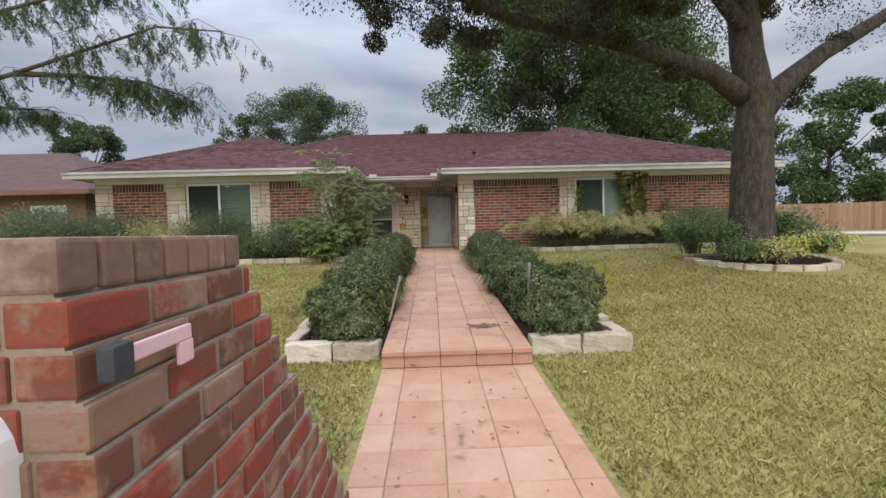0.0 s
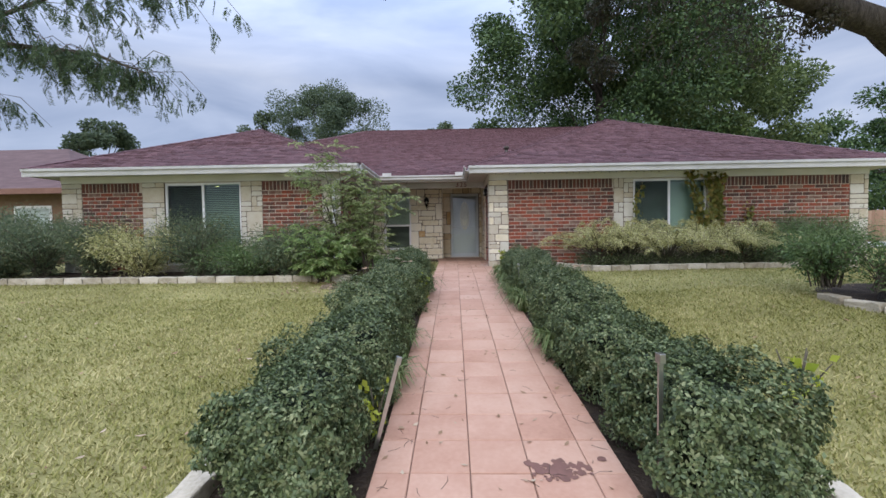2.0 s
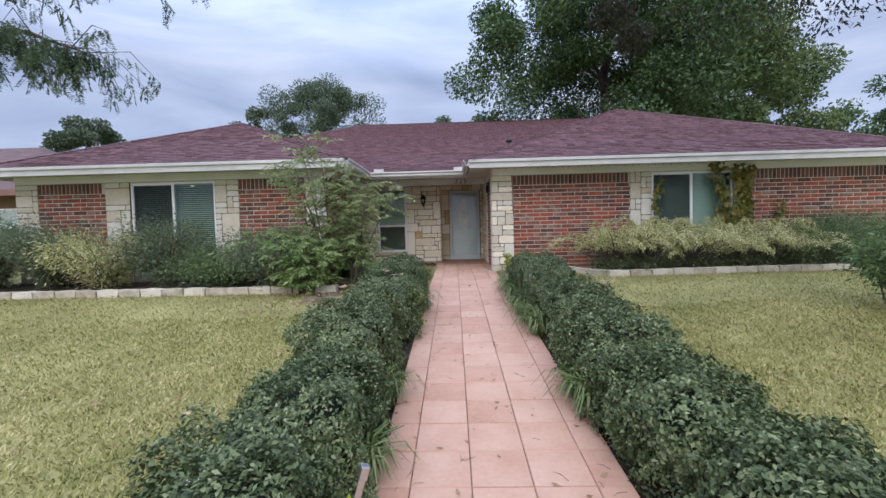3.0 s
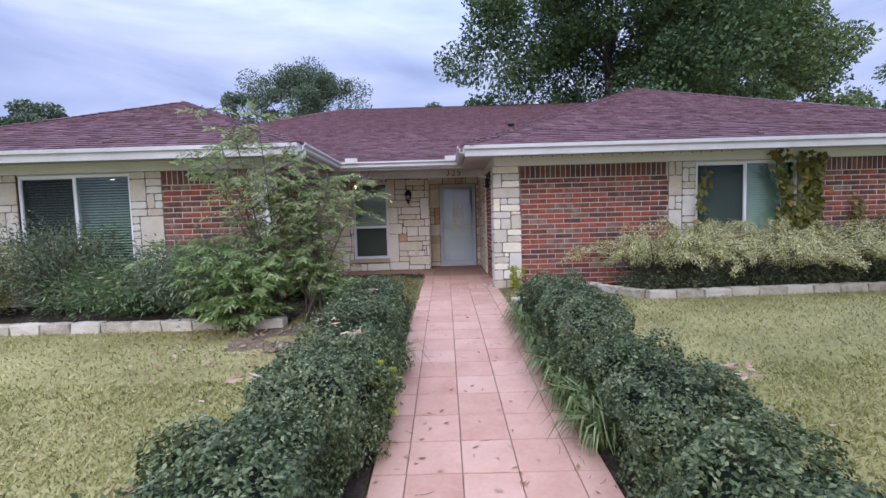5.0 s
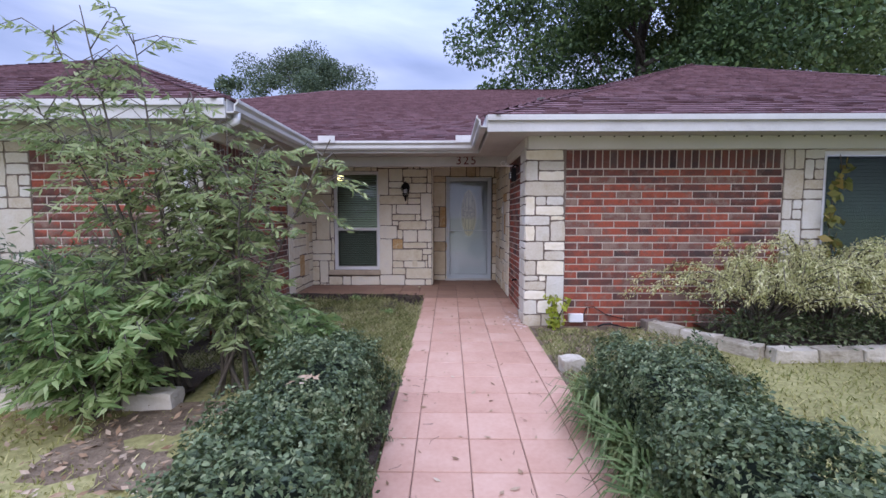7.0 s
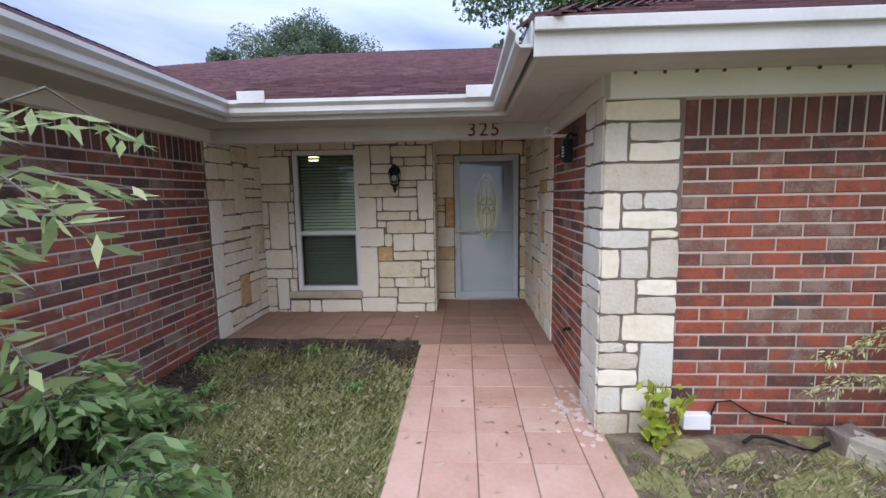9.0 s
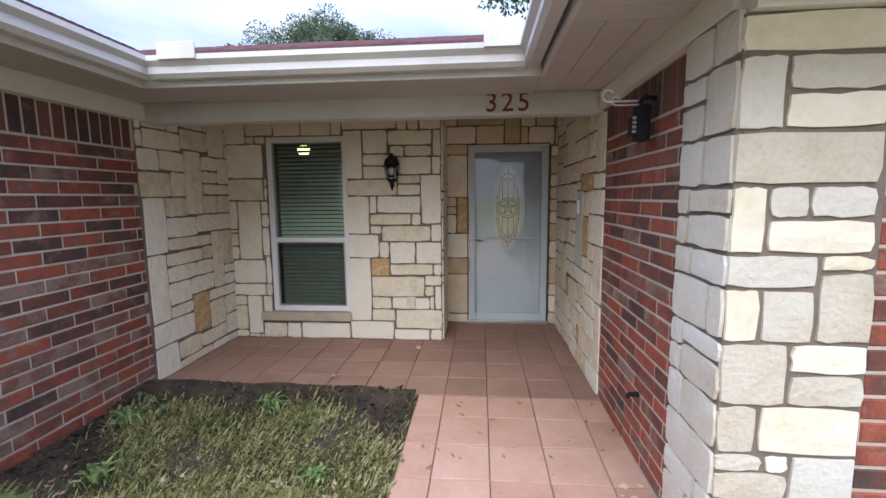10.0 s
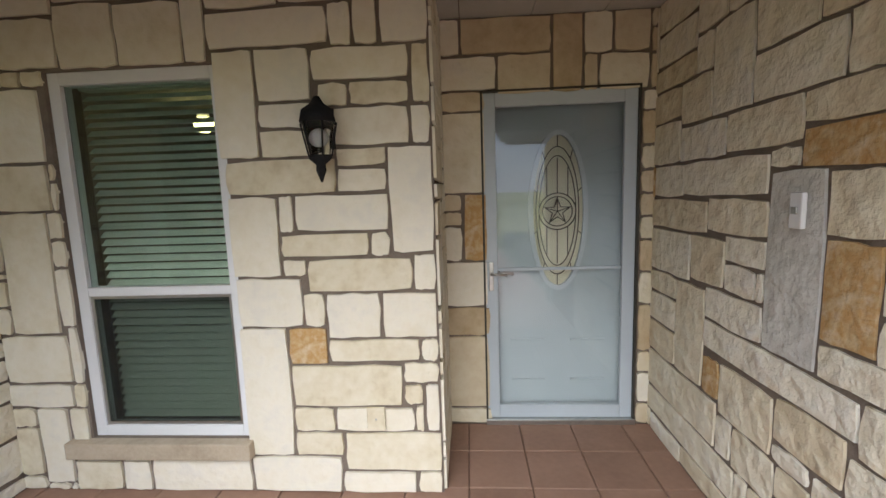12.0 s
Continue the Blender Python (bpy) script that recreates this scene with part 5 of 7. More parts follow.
def vine():
    """A climbing vine on the stone and glass of the wide window."""
    g = np.random.default_rng(77)
    t = thing("climbing_vine", "yellowing climbing vine over the window edge", "vine", (6.0, RW_Y - 0.05, 0.0))
    bm = bmesh.new()
    cs = []
    for x0, x1, top in ((-0.1, 0.05, 2.15), (0.15, 0.25, 2.1), (0.3, 0.1, 1.8), (-0.6, -0.3, 1.75), (-1.75, -1.68, 2.0), (-0.05, -0.45, 2.25), (0.05, 0.2, 2.1), (0.75, 0.95, 1.35)):
        zs = np.linspace(0.0, top, 12)
        xs = x0 + (x1 - x0) * zs / top + 0.05 * np.sin(zs * 6 + x0 * 9)
        pts = np.stack([xs, -0.02 - 0.02 * np.sin(zs * 5), zs], 1)
        tube(bm, pts, 0.006, 5)
        k = 170 if top > 1.8 and x0 > -1 else 60
        u = g.uniform(4, 11, k)
        i = np.minimum(u.astype(int), 10)
        fr = (u - i)[:, None]
        cs.append(pts[i] * (1 - fr) + pts[i + 1] * fr + g.normal(0, 1, (k, 3)) * np.array([0.07, 0.02, 0.05]) + np.array([0, -0.04, 0]))
    part("stemwork", bm, M_BARK2, t)["kind"] = "stuff"
    f = quads("foliage", leaf_shapes(g, np.concatenate(cs), 0.125, axis=np.array([0, -0.3, -0.8]), spread=0.5, slim=0.65), 4, M_VINE, t)
    f["kind"] = "stuff"


vine()


# ---- trees ----
def limb(bm, pts, r0, r1, seg=10):
    p = [Vector(q) for q in pts]
    fine = []
    for i in range(len(p) - 1):
        for k in range(3):
            fine.append(p[i].lerp(p[i + 1], k / 3) + Vector((0.02, 0.02, 0.02)) * noise.noise(p[i] * 2 + Vector((k, 0, 0))))
    fine.append(p[-1])
    n = len(fine)
    tube(bm, fine, [r0 + (r1 - r0) * i / (n - 1) for i in range(n)], seg)


def clumps(g, centres, radii, count, squash=0.75):
    """Points gathered in clumps with a loose outline."""
    k = g.integers(0, len(centres), count)
    d = unit(g.normal(size=(count, 3))) * (g.uniform(0.15, 1.0, (count, 1)) ** 0.55)
    return centres[k] + d * radii[k][:, None] * np.array([1, 1, squash]), d


def crown_tree(name, base, height, spread, trunk_r, seed, leaves, size, material, label, low=0.3, nclump=60, wide=1.0, group="trees round the house"):
    """A far tree: trunk, limbs and a crown of leaf clumps with gaps."""
    g = np.random.default_rng(seed)
    t = thing(name, label, "tree", base, group)
    bm = bmesh.new()
    limb(bm, [(0, 0, -0.2), (0.1, 0, height * 0.25), (0.0, 0.2, height * 0.5), (0.1, 0, height * 0.72)], trunk_r, trunk_r * 0.12)
    cen, rad = [], []
    for i in range(nclump):
        a = g.uniform(0, 2 * np.pi)
        u = g.uniform(0, 1)
        zz = height * (low + (0.96 - low) * u)
        env = spread * (math.sin(math.pi * min(1.0, 0.12 + 0.85 * u)) ** 0.6) * wide
        rr = env * math.sqrt(g.uniform(0.03, 1.0))
        cen.append((math.cos(a) * rr, math.sin(a) * rr, zz + g.normal(0, height * 0.03)))
        rad.append(max(0.75, spread * g.uniform(0.13, 0.27)))
        if i < 14:
            limb(bm, [(0.05, 0, height * 0.25 + zz * 0.3), (math.cos(a) * rr * 0.5, math.sin(a) * rr * 0.5, zz * 0.75), cen[-1]], trunk_r * 0.22, 0.015, 6)
    part("trunk", bm, M_BARK, t, "dark rough trunk and limbs")
    pts, d = clumps(g, np.array(cen), np.array(rad), leaves)
    f = quads("crown", leaf_shapes(g, pts, size, axis=d * 0.8 + np.array([0, 0, -0.2]), spread=0.6, slim=0.55), 4, material, t)
    f["kind"] = "stuff"
    return t


crown_tree("backyard_tree", (8.2, 27.0, -0.1), 17.5, 7.8, 0.45, 501, 150000, 0.195, M_OAK, "tall dense dark green tree behind the house", low=0.2, nclump=150)
crown_tree("backyard_tree", (14.3, 28.5, -0.1), 13.8, 5.8, 0.4, 502, 95000, 0.195, M_OAK2, "broad dark green tree behind the roof", low=0.2, nclump=130)
crown_tree("backyard_tree", (-14.3, 50.0, -0.1), 17.4, 7.2, 0.45, 503, 60000, 0.22, M_FAR, "rounded grey-green tree beyond the roof ridge", low=0.35, nclump=90)
crown_tree("backyard_tree", (-23.5, 30.0, -0.1), 8.9, 2.6, 0.25, 504, 14000, 0.2, M_FAR, "small dark tree beyond the neighbouring roof", low=0.4, nclump=26)
crown_tree("backyard_tree", (-1.0, 42.0, -0.1), 10.8, 3.2, 0.25, 505, 8000, 0.26, M_FAR, "distant tree top above the ridge", low=0.5, nclump=30)
crown_tree("backyard_tree", (-17.5, 42.0, -0.1), 12.2, 2.6, 0.25, 506, 6000, 0.26, M_FAR, "distant tree top behind the roof", low=0.5, nclump=24)
crown_tree("roadside_tree", (36.0, 38.0, 0.0), 12.6, 6.5, 0.35, 507, 20000, 0.34, M_OAK, "broad green tree beyond the wooden fence", low=0.12, nclump=70)
crown_tree("roadside_tree", (47.0, 37.0, 0.0), 13.5, 7.0, 0.35, 508, 20000, 0.34, M_FAR, "broad green tree beyond the wooden fence", low=0.12, nclump=70)
crown_tree("roadside_tree", (29.0, 45.0, 0.0), 10.0, 5.5, 0.35, 509, 18000, 0.34, M_OAK, "green tree beyond the wooden fence", low=0.12, nclump=50)


def front_oak():
    """The big oak on the lawn, with a long limb reaching across."""
    g = np.random.default_rng(61)
    t = thing("front_oak", "large oak with a thick grey trunk and low spreading limbs", "tree", (5.68, 7.5, -0.05))
    bm = bmesh.new()
    limb(bm, [(0, 0, -0.15), (0, 0, 0.15), (0.0, 0, 0.9), (0.02, 0, 2.0), (0.08, 0, 2.8), (-0.05, 0.05, 3.6), (-0.15, 0.1, 5.0), (0.1, 0.2, 7.5)], 0.405, 0.2, 18)
    for v in bm.verts:
        if v.co.z < 0.5:
            k = 1 + 0.35 * (0.5 - v.co.z) ** 1.5 * (1 + 0.5 * math.sin(5 * math.atan2(v.co.y, v.co.x)))
            v.co.x *= k
            v.co.y *= k
        w = 0.035 * noise.noise(Vector((v.co.x * 5, v.co.y * 5, v.co.z * 1.2)))
        v.co.x *= 1 + w * 2
        v.co.y *= 1 + w * 2
    part("trunk", bm, M_BARK, t, "thick grey fissured trunk")
    ends = []
    for pts, r0, r1 in (([(-0.15, 0, 2.85), (-0.8, -0.1, 3.25), (-2.6, -0.5, 3.62), (-4.5, -1.0, 3.8), (-6.2, -1.5, 4.3)], 0.2, 0.05),
                        ([(0.2, 0, 2.6), (0.55, 0, 3.05), (1.3, 0, 3.6), (2.4, 0.1, 4.2), (4.4, 0.3, 5.4)], 0.22, 0.08),
                        ([(-0.1, 0, 4.0), (-1.4, -0.6, 4.8), (-3.2, -1.2, 5.2)], 0.14, 0.04),
                        ([(0.0, 0.1, 4.3), (0.9, -0.8, 5.2), (1.8, -1.6, 5.9)], 0.14, 0.04),
                        ([(0.0, 0.1, 4.8), (0.6, 1.2, 5.8), (1.6, 2.0, 6.6)], 0.13, 0.04)):
        b = bmesh.new()
        limb(b, pts, r0, r1, 12)
        part("limb", b, M_BARK, t)
        ends.append(pts)
    cen, rad = [], []
    for i in range(95):
        p = ends[i % len(ends)]
        k = g.integers(1, len(p))
        c = np.array(p[k]) + np.array([g.normal(0, 0.9), g.normal(0, 0.55), abs(g.normal(0.25, 0.5))])
        if c[0] < -1.5:
            c[1] = min(c[1], 0.4)
        if c[0] > -1.6 and c[2] < 4.7:
            c[2] += 1.3
        cen.append(c)
        rad.append(g.uniform(0.5, 0.95))
    for i in range(44):
        cen.append(np.array([g.uniform(-6.6, -1.8), g.uniform(-2.4, 0.0), g.uniform(4.0, 4.9)]))
        rad.append(g.uniform(0.45, 0.85))
    bm = bmesh.new()
    for i in range(60):
        c = cen[g.integers(0, len(cen))]
        e = c + np.array([g.normal(0, 0.4), g.normal(0, 0.4), -g.uniform(0.2, 0.7)])
        tube(bm, [tuple(c), tuple((c + e) / 2 + np.array([0.05, 0.05, 0.08])), tuple(e)], [0.02, 0.012, 0.004], 5)
        cen.append(e)
        rad.append(0.22)
    part("twig_growth", bm, M_BARK, t)["kind"] = "stuff"
    pts, d = clumps(g, np.array(cen), np.array(rad), 135000, 0.8)
    f = quads("crown", leaf_shapes(g, pts, 0.062, axis=d * 0.4 + np.array([0, 0, -0.6]), spread=0.6, slim=0.4), 4, M_PURPLE, t, "small dull purplish green leaves")
    f["kind"] = "stuff"


front_oak()


def locust():
    """The feathery tree that hangs over the lawn."""
    g = np.random.default_rng(62)
    t = thing("locust_tree", "feathery-leaved tree with drooping sprays over the lawn", "tree", (-12.3, 8.0, -0.15))
    bm = bmesh.new()
    limb(bm, [(0, 0, -0.2), (0.1, 0, 1.5), (0.5, 0.1, 2.6), (0.6, 0.2, 4.5), (0.8, 0.2, 6.5)], 0.2, 0.05, 12)
    part("trunk", bm, M_BARK2, t, "slender brown trunk")
    br = ([(0.5, 0.1, 2.6), (2.6, 0.3, 3.4), (4.2, 0.5, 3.95), (5.6, 0.6, 4.45), (7.0, 0.4, 4.75), (8.3, 0.3, 4.6)],
          [(0.55, 0.1, 3.4), (2.4, 0.0, 4.4), (4.4, 0.2, 5.0), (6.2, 0.1, 5.4), (7.6, 0.0, 5.4)],
          [(0.5, 0.1, 2.9), (1.8, 0.6, 3.3), (3.1, 0.9, 3.45), (4.4, 1.0, 3.4)],
          [(0.6, 0.2, 4.2), (2.2, 0.6, 5.4), (4.4, 0.8, 6.0), (6.4, 0.7, 6.2)],
          [(4.2, 0.5, 3.95), (5.2, 0.8, 4.0), (6.4, 1.0, 3.9), (7.2, 1.0, 3.6)])
    cs, ax = [], []
    tw = bmesh.new()
    for p in br:
        b = bmesh.new()
        limb(b, p, 0.06, 0.012, 7)
        part("branch", b, M_BARK2, t)
        q = np.array(p)
        for i in range(58):
            u = g.uniform(0.9, len(p) - 1.001)
            k = int(u)
            c = q[k] + (q[k + 1] - q[k]) * (u - k)
            out = np.array([g.normal(0.25, 0.45), g.normal(0, 0.5), -g.uniform(0.05, 0.35)])
            e = c + out + np.array([0, 0, -g.uniform(0.05, 0.3)])
            m = c + out * 0.6 + np.array([0, 0, 0.1])
            tube(tw, [tuple(c), tuple(m), tuple(e)], [0.008, 0.006, 0.002], 4, caps=False)
            for q2 in range(10):
                v = g.uniform(0.2, 1.0)
                s0 = (1 - v) ** 2 * c + 2 * (1 - v) * v * m + v ** 2 * e
                hang = np.array([g.normal(0.15, 0.35), g.normal(0, 0.35), -0.9])
                hang = hang / np.linalg.norm(hang) * g.uniform(0.16, 0.32)
                sd = np.cross(hang, g.normal(size=3))
                sd = sd / np.linalg.norm(sd)
                u2 = np.repeat(np.linspace(0.1, 1, 11), 2)[:, None]
                sg = np.tile([1.0, -1.0], 11)[:, None]
                cs.append(s0 + hang * u2 + sd * sg * 0.03 * (1.1 - 0.5 * u2))
                ax.append(sd * sg + hang / np.linalg.norm(hang) * 0.7 + 0 * u2)
    part("twig_growth", tw, M_BARK2, t)["kind"] = "stuff"
    f = quads("crown", leaf_shapes(g, np.concatenate(cs), 0.062, axis=np.concatenate(ax), spread=0.12, slim=0.26), 4, M_MESQ, t, "fine feathery grey-green leaflets")
    f["kind"] = "stuff"


locust()


# ---- garden edging ----
def block(name, x, y, z, l, w, h, yaw, material, seed, label, group, cat="stone block"):
    r = random.Random(seed)
    bm = bmesh.new()
    box(bm, -l / 2, l / 2, -w / 2, w / 2, 0, h, bev=0.014)
    bmesh.ops.subdivide_edges(bm, edges=[e for e in bm.edges if e.calc_length() > 0.08], cuts=4, use_grid_fill=True)
    for v in bm.verts:
        q = v.co * 9 + Vector((seed * 0.37, 0, 0))
        v.co += Vector((noise.noise(q), noise.noise(q + Vector((9, 0, 0))), noise.noise(q + Vector((0, 9, 0))))) * 0.016
        v.co += Vector((r.uniform(-1, 1), r.uniform(-1, 1), r.uniform(-1, 1))) * 0.0025
    ob = part(name, bm, material)
    ob.matrix_basis = pose(x, y, z, r.uniform(-1, 1), r.uniform(-1, 1), yaw + r.uniform(-1.5, 1.5))
    return tagged(ob, label, cat, group)


def edging(p, q, w, h, length, material, label, group, sink=0.04):
    p, q = Vector(p), Vector(q)
    d = q - p
    n = max(1, round(d.length / length))
    yaw = math.degrees(math.atan2(d.y, d.x))
    for i in range(n):
        c = p + d * ((i + 0.5) / n)
        z = float(lawn_z(c.x, c.y)) - sink
        block("edging_stone", c.x, c.y, z, d.length / n - 0.016, w, h + sink, yaw, material, int(c.x * 100 + c.y * 7), label, group)


PL = "rough white limestone block of the planter edge"
edging((-1.52, 3.93), (-0.62, 3.93), 0.17, 0.17, 0.4, M_EDGE, PL, "planter edge stones")
edging((0.8, 3.93), (1.78, 3.93), 0.17, 0.17, 0.4, M_EDGE, PL, "planter edge stones")
edging((-1.5, 4.06), (-1.54, 5.4), 0.14, 0.15, 0.45, M_EDGE, PL, "planter edge stones")
edging((1.74, 4.06), (1.76, 5.4), 0.14, 0.13, 0.45, M_EDGE, PL, "planter edge stones")
BE = "pale limestone edging block along the flower bed"
edging((-9.6, 10.62), (-2.2, 10.62), 0.15, 0.12, 0.4, M_EDGE, BE, "bed edge stones")
edging((2.18, 12.56), (2.83, 11.62), 0.16, 0.12, 0.4, M_EDGE, BE, "bed edge stones")
edging((2.86, 11.58), (8.6, 11.7), 0.16, 0.12, 0.42, M_EDGE, BE, "bed edge stones")
for i in range(11):
    a0, a1 = math.radians(170 + 19 * i), math.radians(170 + 19 * (i + 1))
    edging((5.95 + 1.2 * math.cos(a0), 7.75 + 1.1 * math.sin(a0)), (5.95 + 1.2 * math.cos(a1), 7.75 + 1.1 * math.sin(a1)), 0.16, 0.09, 0.6, M_EDGE, "weathered limestone block round the oak bed", "oak bed stones")


def entry_rise(x, y):
    """Bare soil shows along the porch slab and the brick wall."""
    return max(0.1 * (y - 13.35), 0.09 * (-2.3 - x), -0.05) + 0.014


def bed(name, x0, x1, y0, y1, rise, label, material=M_SOIL):
    bm = bmesh.new()
    nx, ny = max(2, int((x1 - x0) / 0.2)), max(2, int((y1 - y0) / 0.15))
    g = [[bm.verts.new((x0 + (x1 - x0) * i / nx, y0 + (y1 - y0) * j / ny, float(lawn_z(x0 + (x1 - x0) * i / nx, y0 + (y1 - y0) * j / ny)) + (rise or entry_rise(x0 + (x1 - x0) * i / nx, y0 + (y1 - y0) * j / ny)) + 0.05 * noise.noise(Vector((i * 0.7, j * 0.7, x0))))) for i in range(nx + 1)] for j in range(ny + 1)]
    for j in range(ny):
        for i in range(nx):
            bm.faces.new((g[j][i], g[j][i + 1], g[j + 1][i + 1], g[j + 1][i])).smooth = True
    return setting(name, bm, material, label, "soil")


bed("soil_left_bed", -9.6, -2.2, 10.68, 12.04, 0.05, "dark soil of the flower bed under shrubs")
bed("soil_right_bed", 2.75, 8.6, 11.66, 12.71, 0.05, "dark soil of the flower bed under shrubs")
bed("soil_entry_bed", -2.75, -0.6, 12.3, 14.27, 0.0, "bare dark soil along the porch slab")
bed("soil_hedge_left", -1.58, -0.6, 4.0, 10.9, 0.06, "dark soil under the hedge")
bed("soil_hedge_right", 0.78, 1.74, 4.0, 10.9, 0.06, "dark soil under the hedge")
bed("soil_shrub", -2.6, -1.6, 9.7, 10.66, 0.004, "brown mulch at the foot of the tall shrub", M_MULCH)
bed("soil_pier", 0.78, 2.3, 11.0, 12.71, 0.004, "bare soil beside the brick wall", M_MULCH)


def round_bed():
    bm = bmesh.new()
    rings = [[bm.verts.new((5.95 + r * math.cos(a), 7.75 + r * math.sin(a), float(lawn_z(5.95 + r * math.cos(a), 7.75 + r * math.sin(a))) + 0.06 - 0.035 * r + 0.02 * noise.noise(Vector((r * 5, a * 3, 0))))) for a in (2 * math.pi * k / 28 for k in range(28))] for r in (0.2, 0.5, 0.8, 1.12)]
    for p, q in zip(rings, rings[1:]):
        for k in range(28):
            bm.faces.new((p[k], p[(k + 1) % 28], q[(k + 1) % 28], q[k])).smooth = True
    bm.faces.new(rings[0])
    setting("soil_oak_bed", bm, M_SOIL, "dark mulch round the oak", "soil")


round_bed()


def stake(x, y, z, h, yaw, tilt):
    bm = bmesh.new()
    box(bm, -0.013, 0.013, -0.006, 0.006, -0.1, h, bev=0.002)
    box(bm, -0.016, 0.016, -0.02, 0.02, h - 0.05, h, bev=0.004)
    ob = part("garden_stake", bm, M_STEEL)
    ob.matrix_basis = pose(x, y, z, 0, tilt, yaw)
    return tagged(ob, "grey metal garden stake standing in the hedge", "stake", "garden stakes")


block("edging_stone", 0.9, 11.3, float(lawn_z(0.9, 11.3)) - 0.03, 0.2, 0.14, 0.17, 8, M_EDGE, 73, "small pale limestone block at the end of the hedge", "planter edge stones")
stake(-0.6, 4.64, -0.42, 0.47, 20, 16)
stake(0.87, 4.2, -0.5, 0.68, 10, 0)
stake(0.84, 8.55, -0.22, 0.54, 0, -2)


# ---- mailbox pillar ----
def pillar():
    t = thing("mailbox_pillar", "stepped red brick mailbox pillar with mixed worn bricks", "pillar", (-0.7, 0.52, -0.858))
    x0, course = 0.0, 0.085
    rows = 16
    for r in range(rows):
        top = rows - 1 - r
        y1 = 0.65 + 0.048 * top
        xo = 0.012 * top
        z = r * course
        part("mortar_course", boxes((-0.62, xo - 0.008, 0.008, y1 - 0.008, z, z + course)), M_MORTAR_P, t) if r % 2 == 0 else part("mortar_course", boxes((-0.62, xo - 0.008, 0.0081, y1 - 0.008, z, z + course)), M_MORTAR_P, t)
        if r == rows - 1:
            n = 7
            for i in range(n):
                a, b = y1 * i / n, y1 * (i + 1) / n
                bm = bmesh.new()
                box(bm, -0.2, xo + 0.004, a + 0.004, b - 0.004, z + 0.006, z + course + 0.012, bev=0.009)
                part("brick", bm, M_PILLAR_T, t)
            for i in range(6):
                bm = bmesh.new()
                box(bm, -0.62 + 0.07 * i, -0.62 + 0.07 * i + 0.062, -0.002, 0.2, z + 0.006, z + course + 0.012, bev=0.009)
                part("brick", bm, M_PILLAR_T, t)
            continue
        y = -0.11 * (r % 2)
        while y < y1 - 0.02:
            a, b = max(0, y), min(y + 0.21, y1)
            if b - a > 0.03:
                bm = bmesh.new()
                box(bm, xo - 0.1, xo + random.uniform(-0.004, 0.004), a + 0.005, b - 0.005, z + 0.005, z + course - 0.005, bev=0.008)
                part("brick", bm, M_PILLAR, t)
            y += 0.22
        x = -0.1 + xo
        while x > -0.62:
            bm = bmesh.new()
            box(bm, max(x - 0.2, -0.62), x - 0.006 + (0.0 if x < -0.2 else 0.0), 0.0, 0.1, z + 0.006, z + course - 0.006, bev=0.005)
            part("brick", bm, M_PILLAR, t)
            x -= 0.22
    f = thing("mailbox_flag", "pale pink mailbox flag on a dark bracket", "mailbox flag", (-0.655, 0.585, 0.305))
    part("bracket", boxes((0.0, 0.03, -0.05, 0.0, -0.03, 0.03), bev=0.005), mat("flag_bracket", [(0.03, 0.035, 0.045), (0.06, 0.065, 0.075)], rough=0.6, scale=20, fine=90, bump=0.2), f)
    part("arm", boxes((0.012, 0.022, 0.0, 0.19, -0.012, 0.02), (0.012, 0.022, 0.145, 0.195, -0.06, -0.0121), bev=0.004), mat("flag_pink", [(0.72, 0.45, 0.52), (0.78, 0.55, 0.6)], rough=0.5, scale=10, fine=60, bump=0.05), f)
    m = thing("mailbox", "white curved-top mailbox set in the brick pillar", "mailbox", (-0.87, 0.53, 0.0))
    bm = bmesh.new()
    n = 10
    ring = [(-0.1, 0.0), (0.1, 0.0), (0.1, 0.17)] + [(0.1 * math.cos(math.pi * i / n), 0.17 + 0.1 * math.sin(math.pi * i / n)) for i in range(1, n)] + [(-0.1, 0.17)]
    a = [bm.verts.new((x, -0.14, z)) for x, z in ring]
    b = [bm.verts.new((x, 0.2, z)) for x, z in ring]
    for k in range(len(ring)):
        bm.faces.new((a[k], a[(k + 1) % len(ring)], b[(k + 1) % len(ring)], b[k]))
    bm.faces.new(a)
    bm.faces.new(b)
    part("body", bm, M_WHITE, m)
    part("door_pull", boxes((-0.015, 0.015, -0.165, -0.14, 0.19, 0.21), bev=0.003), M_STEEL, m)


pillar()


# ---- front door ----
def ellipse(cx, cz, a, b, n=40):
    return [(cx + a * math.cos(2 * math.pi * k / n), cz + b * math.sin(2 * math.pi * k / n)) for k in range(n)]


def ring_part(name, y, d, outer, inner, material, parent, label=""):
    bm = bmesh.new()
    n = len(outer)
    vs = [[bm.verts.new((x, yy, z)) for x, z in ring] for ring in (outer, inner) for yy in (y, y + d)]
    o0, o1, i0, i1 = vs
    for k in range(n):
        j = (k + 1) % n
        bm.faces.new((o0[k], o0[j], i0[j], i0[k]))
        bm.faces.new((o1[k], o1[j], i1[j], i1[k]))
        bm.faces.new((o0[k], o0[j], o1[j], o1[k]))
        bm.faces.new((i0[k], i0[j], i1[j], i1[k]))
    return part(name, bm, material, parent, label)


# mostly opaque cream: light from indoors is put into the glass colour
M_OVAL = glass("oval_glass_lit_cream", (0.82, 0.79, 0.62), 0.3)
M_OVAL.node_tree.nodes["Principled BSDF"].inputs["Transmission Weight"].default_value = 0.2


